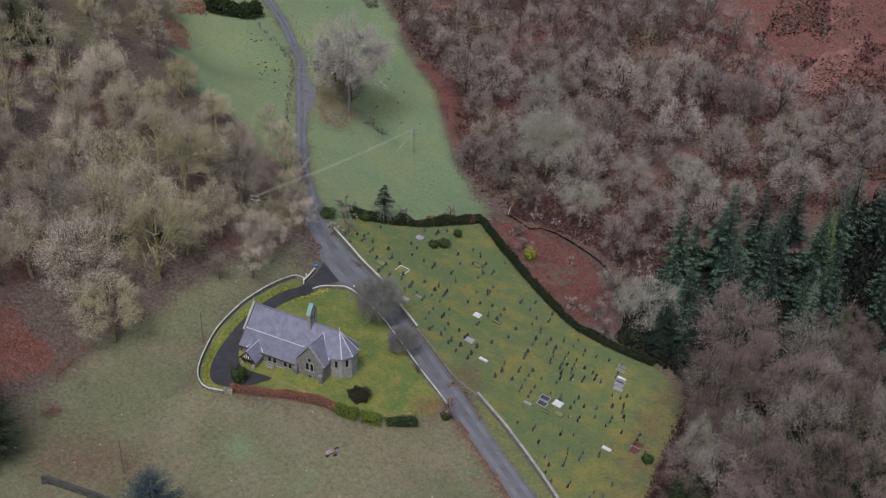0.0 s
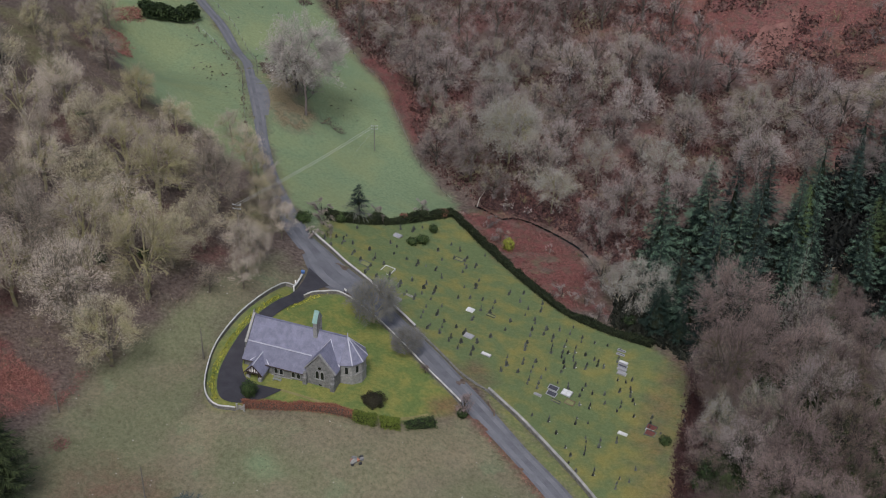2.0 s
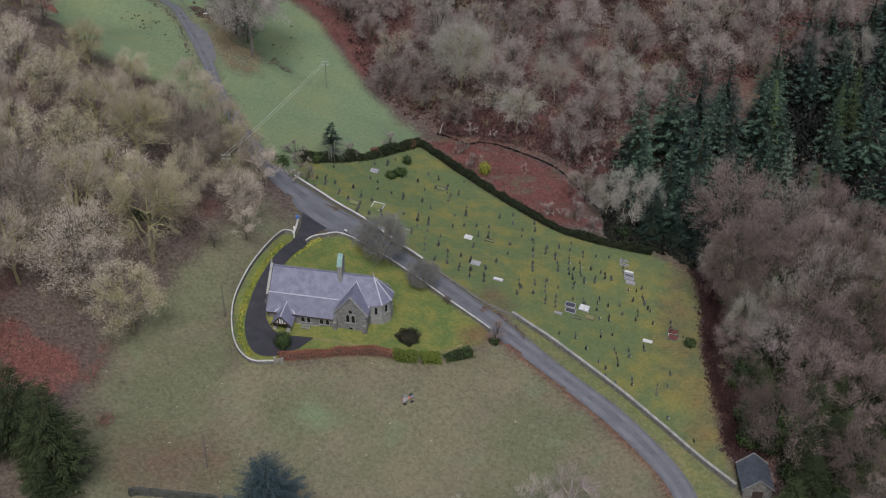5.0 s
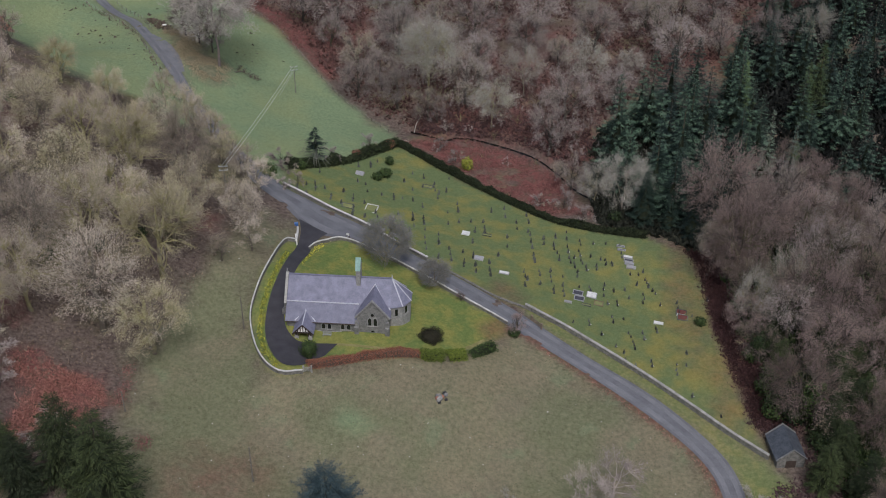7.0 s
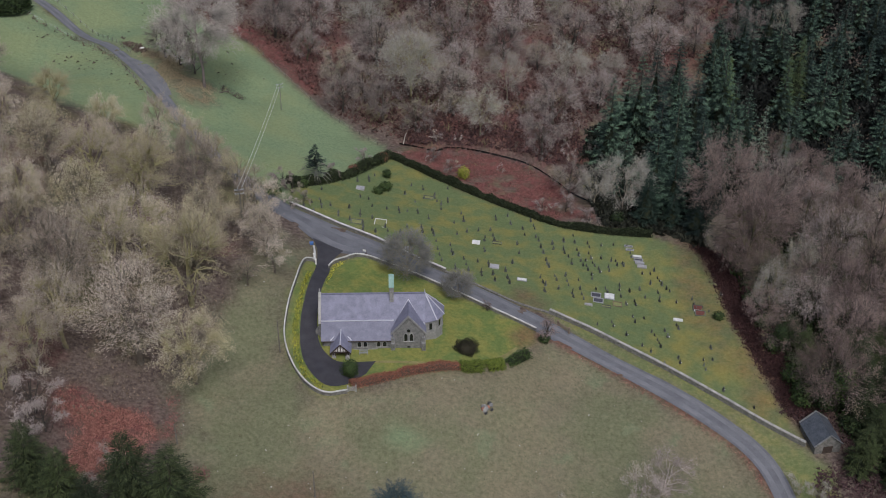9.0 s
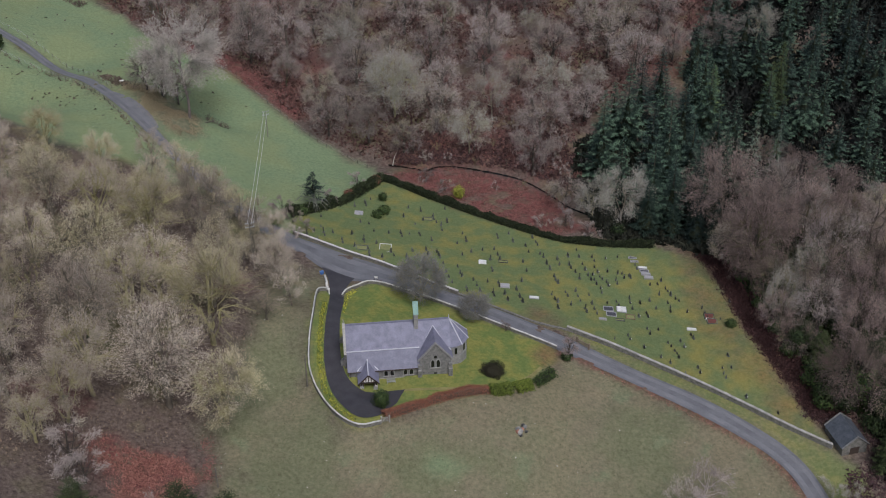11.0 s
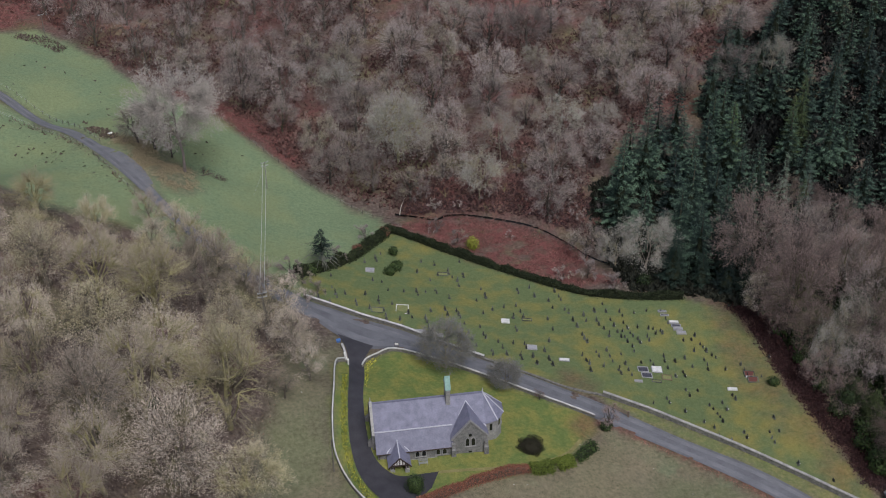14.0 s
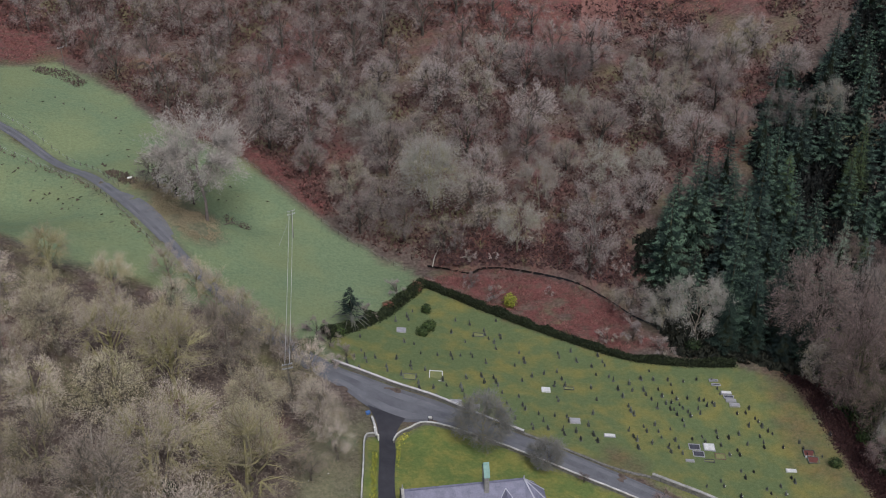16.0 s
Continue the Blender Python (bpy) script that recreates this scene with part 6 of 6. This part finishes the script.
# rock heap in the pasture
r = np.random.default_rng(77)
for k in range(11):
    a, d = r.uniform(0, 6.28), r.uniform(0.1, 1.1)
    x, y, s = 29.4 + d * math.cos(a) * 1.9, -20.9 + d * math.sin(a) * 1.2, r.uniform(0.35, 0.8)
    bm = bmesh.new()
    bmesh.ops.create_icosphere(bm, subdivisions=1, radius=s)
    for v in bm.verts:
        v.co *= r.uniform(0.75, 1.15)
        v.co.z *= 0.7
    me = bpy.data.meshes.new("rock")
    bm.to_mesh(me)
    bm.free()
    me.materials.append((COPING, DARK_GRANITE, RUBBLE, BEECH_LEAF)[k % 4])
    rock = tagged(new("rock", me), "rough grey field stone in a small heap", "rock", "stone heap")
    rock.location = (x, y, ground(x, y) + s * 0.3)
# walled yard and white van at the pasture's foot
stone_yard = ((-7.4, -53), (-6.6, -52.2), (-1, -50.6), (5, -49.2), (6.4, -50.4))
van = thing("van", Matrix.Translation((0.8, -55.2, ground(0.8, -55.2))) @ pose(0, 0, 0, 0, 0, 12), "white van parked behind a stone wall", "van")
CAR_WHITE = varied("white_car_paint", (0.7, 0.7, 0.7), (0.8, 0.8, 0.8), 0.5, 0.3, specular=0.5)
prof = [(-2.3, 0.45), (2.1, 0.45), (2.3, 0.8), (2.2, 1.1), (1.5, 1.25), (0.8, 1.95), (0.4, 2.05), (-2.2, 2.05), (-2.3, 1.8)]
body = part("body", Geo().prism([(x, -0.9, z) for x, z in prof], (0, 1.8, 0)), CAR_WHITE, van)
part("windscreen", slab(Geo(), [(1.47, -0.78, 1.32), (1.47, 0.78, 1.32), (0.86, 0.78, 1.95), (0.86, -0.78, 1.95)], -0.03), GLASS, van)
for x in (-1.4, 1.4):
    for y in (-0.85, 0.85):
        w = part("wheel", Geo().tube([(x, y - 0.1, 0.33), (x, y + 0.1, 0.33)], [0.33, 0.33], 14), DARK_GRANITE, van, "black tyre")
# the bare lay-by beside the far lane
tagged(part("layby", ribbon(((-53.7, 104.7, -54.1, 103.7), (-48.1, 100.1, -50.9, 98.9), (-43.8, 93.9, -46.5, 92.3), (-40.8, 86.9, -42, 85.5)), 1.2, 0.09), TRACK, smooth=True), "bare gravel lay-by beside the far lane", "lay-by", kind="structure")


def tufts(name, poly, n, size, mat, label, seed, up=0.9, keep=None, category="grass", loose=0.5):
    """A great many small blades or fronds over a stretch of ground."""
    r = np.random.default_rng(seed)
    p = np.asarray(poly, float)
    q = r.uniform(p.min(0), p.max(0), (n * 3, 2))
    q = q[inside(q[:, 0], q[:, 1], p)][:n]
    q = q + r.normal(0, loose, q.shape)
    if keep is not None:
        q = q[keep(q[:, 0], q[:, 1])]
    z = height(q[:, 0], q[:, 1])
    k = len(q)
    a, s = r.uniform(0, 6.28, k), size * r.uniform(0.5, 1.5, k)
    d = np.stack([np.cos(a), np.sin(a)], 1)
    lean = r.normal(0, 0.5, (k, 2)) * s[:, None]
    v = np.stack([np.c_[q - d * s[:, None] * 0.5, z], np.c_[q + d * s[:, None] * 0.5, z], np.c_[q + lean, z + s * up * r.uniform(0.5, 1.2, k)]], 1).reshape(-1, 3)
    me = bpy.data.meshes.new(name)
    me.from_pydata(v.tolist(), [], np.arange(3 * k).reshape(-1, 3).tolist())
    me.materials.append(mat)
    return tagged(new(name, me), label, category, kind="stuff")


# near-black tone that paints the shade on the ground between conifers
SHADE_LEAF = leaf_material("conifer_floor_shade", (0.006, 0.008, 0.007), (0.028, 0.030, 0.024))
LITTER = leaf_material("brown_undergrowth", (0.075, 0.055, 0.045), (0.21, 0.158, 0.128))
clear_of_road = lambda x, y: (away(x, y, ROAD_LEFT) > 0.4) & (away(x, y, ROAD_RIGHT) > 0.4)
tufts("straw_bank", STRAW_BANK, 24000, 0.13, STRAW, "rough straw-coloured grass on a bank beside the lane", 61, 1.5, lambda x, y: (ripple(x, y, 0.35, 44) < 0.5) & clear_of_road(x, y), loose=0.9)
tufts("dead_growth", [(-31.1, 102.7), (-25.7, 100.8), (-25.8, 98.1), (-31.2, 98.9)], 420, 0.3, LITTER, "brown tumbled growth beside the lone ash", 95, 0.8, category="undergrowth", loose=0.3)
tufts("fence_bank", [(-85.7, 126.8), (-72.7, 122.6), (-60.1, 108.8), (-51.3, 93.8), (-44.6, 82.4), (-38, 71.6), (-38.8, 71.2), (-45.5, 81.9), (-52.2, 94), (-60.4, 108.1), (-72.9, 121.5), (-86, 125.9)], 5000, 0.4, LITTER, "brown dead growth along the fence bank", 81, 0.9, category="undergrowth")
tagged(part("bracken_track", ribbon(((61.7, 163.8, 69, 161.4), (65.1, 175.9, 74, 172.8), (69.2, 186.7, 78.7, 183.6), (70.3, 197.6, 80.4, 196.5), (67.5, 211.3, 76.4, 211.9), (62.4, 228.9, 69.6, 230.4)), 2.0, 0.16, 5), varied("trampled_bracken", (0.11, 0.05, 0.043), (0.25, 0.13, 0.106), 0.35, 0.95, 0.05, 9), smooth=True), "trampled salmon-red swathe through the bracken", "track", kind="structure")
tufts("rushes", [(-59, 118), (-55.4, 116.6), (-50.5, 111), (-50.2, 108.1), (-53.4, 109.1), (-56.7, 113.3)], 900, 0.35, LITTER, "brown clump of rushes beside the trough", 89, 0.9, category="grass")
tufts("rushes", [(-84, 184), (-76, 183), (-70, 176), (-72, 172), (-79, 178), (-85, 180)], 900, 0.4, LITTER, "brown clump of rushes at the meadow's corner", 90, 0.9, category="grass")
tufts("bracken", BRACKEN_BANK, 17000, 0.27, BRACKEN_LEAF, "dead red bracken on the stream bank", 62, 0.7, lambda x, y: ripple(x * 0.6 + y * 0.4, y, 0.35, 15) < 0.55, category="bracken")
tufts("bracken", BRACKEN_WEST, 18000, 0.23, BRACKEN_LEAF, "dead red bracken at the wood's edge", 63, 0.7, category="bracken")
tufts("bracken", ((-24.5, -21.6), (-23.1, -21.9), (-22.5, -32.0), (-24.0, -31.7)), 900, 0.22, BRACKEN_LEAF, "narrow streak of red bracken on the pasture", 93, 0.6, category="bracken")
tufts("bracken", ((-17.7, -41.9), (-17.7, -37.9), (-16.0, -37.8), (-16.1, -40.4)), 420, 0.22, BRACKEN_LEAF, "small red bracken clump on the pasture", 94, 0.6, category="bracken")
tufts("bracken", BRACKEN_HILL, 34000, 0.36, BRACKEN_LEAF, "dead red bracken on the open hillside", 64, 0.7, lambda x, y: ripple(x, y, 0.07, 31) > 0.0, category="bracken")
tufts("bracken", BRACKEN_EDGE, 8000, 0.3, BRACKEN_LEAF, "dead red bracken along the meadow's edge", 65, 0.7, category="bracken")
tufts("undergrowth", WEST_WOOD, 46000, 0.3, LITTER, "brown winter undergrowth beneath the trees", 66, 1.0, lambda x, y: x > -100, category="undergrowth")
HEATH = leaf_material("wine_brown_undergrowth", (0.055, 0.030, 0.031), (0.125, 0.068, 0.068))
tufts("undergrowth", HILL, 60000, 0.7, HEATH, "brown winter undergrowth on the wooded slope", 67, 1.0, category="undergrowth")
WINE = leaf_material("wine_leaf_litter", (0.026, 0.012, 0.013), (0.085, 0.038, 0.038))
# real litter strip, spread loosely onto the lawn to darken it like shade
tufts("leaf_litter", ((78.4, 38), (79.8, 36), (81.2, 26), (81.6, 12), (83.2, 1), (84.8, -8.5), (86.4, -16), (92, -14), (89, 6), (87.5, 32), (83, 39)), 52000, 0.3, WINE, "wine-red leaf litter, also standing in for tree shade, along the graveyard's edge", 91, 0.9, category="undergrowth", loose=0.7)
tufts("undergrowth", ((83, 36), (84, 30), (85, 12), (90, -16), (93, -14), (90, 10), (92, 40), (86, 42)), 20000, 0.6, WINE, "wine-brown leaf litter under the graveyard's trees", 83, 0.7, category="undergrowth")
# two tuft sheets added as painted shade under stand and plantation
tufts("undergrowth", ((60, 48.5), (66, 46), (74, 43), (80, 38.5), (84, 36.5), (92, 38), (96, 56), (92, 96), (62, 90), (58, 74)), 26000, 1.0, SHADE_LEAF, "near-black tufts standing in for shade below the spruces", 84, 1.0, category="undergrowth")
tufts("undergrowth", PLANTATION, 42000, 1.2, SHADE_LEAF, "near-black tufts standing in for shade in the spruce plantation", 85, 1.0, category="undergrowth")
tufts("undergrowth", ((57.9, 156), (91, 166.2), (120.5, 144.6), (151, 167.3), (150.5, 234.2), (59.3, 255.9), (38.3, 224.6)), 30000, 0.8, HEATH, "dark brown scrub on the upper hillside", 87, 0.8, lambda x, y: ripple(x, y, 0.07, 31) < 0.25, category="undergrowth")
tufts("undergrowth", ((84, -14), (97, -10), (106, -30), (96, -44), (86, -36), (87.5, -29), (94, -25), (94, -17.5), (88, -17.5)), 7000, 0.5, HEATH, "dark leaf litter round the hut", 88, 0.6, category="undergrowth")
tufts("bracken", HILL, 60000, 0.4, BRACKEN_LEAF, "patches of dead wine-red bracken between the slope's trees", 92, 0.9, lambda x, y: ripple(x, y, 0.09, 11) > 0.75, category="bracken")
tufts("undergrowth", STREAM_NORTH, 9000, 0.55, HEATH, "wine-brown dead growth north of the stream", 86, 0.8, category="undergrowth")
tufts("undergrowth", EAST_WOOD, 30000, 0.9, GREEN_LEAF, "dark evergreen undergrowth in the east wood", 68, 1.3, category="undergrowth")
PASTURE_BLADE = leaf_material("pasture_grass", (0.10, 0.10, 0.055), (0.215, 0.195, 0.12))
tufts("pasture_grass", PASTURE, 40000, 0.18, PASTURE_BLADE, "rough tussocky pasture grass", 69, 0.6)
edge = [(x, y) for x, y in ROAD_LEFT[17:]]
tufts("verge_bracken", edge + [(x - 0.9, y - 0.9) for x, y in edge[::-1]], 11000, 0.16, BRACKEN_LEAF, "rusty dead growth along the lane's edge", 70, 0.8, loose=0.2, category="bracken")
inner = [(-2.7, 17), (-3.6, 7), (-4.0, -1.2), (-3.4, -8.2), (-1.4, -13.8), (1.6, -17.7), (0.9, -18.4), (-2.3, -14.6), (-4.4, -8.8), (-5.1, -1.5), (-4.6, 7), (-3.5, 17)]
tufts("daffodils", inner, 3600, 0.17, PETAL, "yellow daffodils along the drive", 71, 1.6, loose=0.1, category="flowers")
tufts("daffodils", [(1.1, 22.6), (3.2, 24.6), (4.2, 24.2), (1.6, 20), (0.6, 13), (0.0, 13), (0.7, 19)], 500, 0.16, PETAL, "yellow daffodils beside the gate", 72, 1.6, loose=0.1, category="flowers")
PEBBLE = varied("pale_field_stone", (0.3, 0.29, 0.27), (0.6, 0.58, 0.54), 2.0)
tufts("field_stones", PASTURE, 260, 0.3, PEBBLE, "small pale stones lying in the pasture", 73, 0.5, category="stones")
MOLEHILL = varied("turned_earth", (0.05, 0.04, 0.03), (0.09, 0.07, 0.05), 2.0)
tufts("earth_heaps", [(-81.6, 122.9), (-68.2, 114.9), (-57.5, 101.3), (-49.9, 88.3), (-56.4, 87.8), (-79.6, 111.2), (-87.4, 115.9)], 46, 0.8, MOLEHILL, "dark turned-earth heaps in the meadow", 74, 0.5, category="earth")
tufts("earth_heaps", [(-88, 150), (-71.7, 135.8), (-51.3, 107.5), (-29.6, 101.5), (-19.8, 113.8), (-49.6, 147), (-74, 176), (-84, 180)], 60, 0.8, MOLEHILL, "dark turned-earth heaps in the far meadow", 75, 0.5, category="earth")
for k, patch in enumerate((((-94.5, 96.2), (-93.5, 101.6), (-90.0, 101.3), (-85.5, 94.1), (-87.0, 91.3)), ((-99.3, 106.8), (-95.9, 117.0), (-93.1, 113.4), (-96.5, 103.9)), ((-86.4, 27.6), (-84.4, 36.0), (-81.6, 32.2), (-80.1, 20.5)))):
    tufts("bracken", patch, 1500, 0.5, BRACKEN_LEAF, "patch of dead crimson bracken at the wood's edge", 96 + k, 0.5, category="bracken")
tufts("bracken", BRACKEN_NW, 6000, 0.5, BRACKEN_LEAF, "dead red bracken above the far meadow", 82, 0.7, category="bracken")
MAUVE_BUSH = bare_tree(132, 6, HILL_TWIG, wide=0.55, squash=0.5, targets=44, tufts=32, clear=0.05, bark=DARK_BARK)
RED_BUSH = bare_tree(131, 5, leaf_material("crimson_scrub", (0.09, 0.035, 0.035), (0.20, 0.09, 0.085)), wide=0.6, squash=0.5, targets=36, tufts=28, clear=0.05)
for i, (x, y, s) in enumerate([p for p in fill(BRACKEN_HILL, 7.5, [], 21, (0.4, 1.1)) if not (62 < p[0] < 83 and p[1] < 200)]):
    plant(MAUVE_BUSH if i % 3 else RED_BUSH, x, y, s, "bare mauve-grey scrub on the bracken hill" if i % 3 else "dark crimson scrub on the bracken hill", "bush", "hillside scrub", name="bush")
for i, (x, y, s) in enumerate(fill(BRACKEN_BANK, 6.5, [(29.5, 71.5, 1)], 22, (0.25, 0.5))[1:]):
    plant(RED_BUSH if i % 4 else MAUVE_BUSH, x, y, s, "small bare bush among the stream-side bracken", "bush", "stream-side scrub", name="bush")
STREAM_SCRUB = fill(STREAM_NORTH, 5.0, [(15, 91.5, 1)], 23, (0.4, 0.9))[1:]
for i, (x, y, s) in enumerate(STREAM_SCRUB):
    plant(RED_BUSH if i % 3 == 0 else MAUVE_BUSH, x, y, s, "dark crimson scrub beside the stream" if i % 3 == 0 else "hazy mauve-grey bush beside the stream", "bush", "stream-side scrub", name="bush")

# ---- walls, last: pieces of the setting ----
stone_wall("yard_wall_west", YARD_WALL_WEST, 0.75, 0.18, "low stone churchyard wall with pale flat coping", cope=PALE_COPING)
stone_wall("yard_wall_road", YARD_WALL_ROAD, 0.7, 0.2, "low stone wall with pale coping beside the lane", cope=PALE_COPING)
stone_wall("grave_wall_north", GRAVE_WALL_NORTH, 0.8, 0.34, "lichened stone wall between lane and graveyard", cope=PALE_COPING)
stone_wall("grave_wall_south", GRAVE_WALL_SOUTH, 1.0, 0.45, "stone graveyard wall with pale coping above the verge")
stone_wall("yard_wall_farm", stone_yard, 1.4, 0.5, "dark mossy stone yard wall at the foot of the pasture", False).data.materials[0] = HEADSTONE
stone_wall("grave_kerb", GRAVE_KERB, 0.28, 0.4, "low tumbled stone kerb between lane and graves", False)
stone_wall("yard_wall_gate", ((-2.5, 21.8), (-2.6, 24.2), (-3, 27)), 0.7, 0.32, "short white-coped wall by the drive's mouth", cope=PALE_COPING)
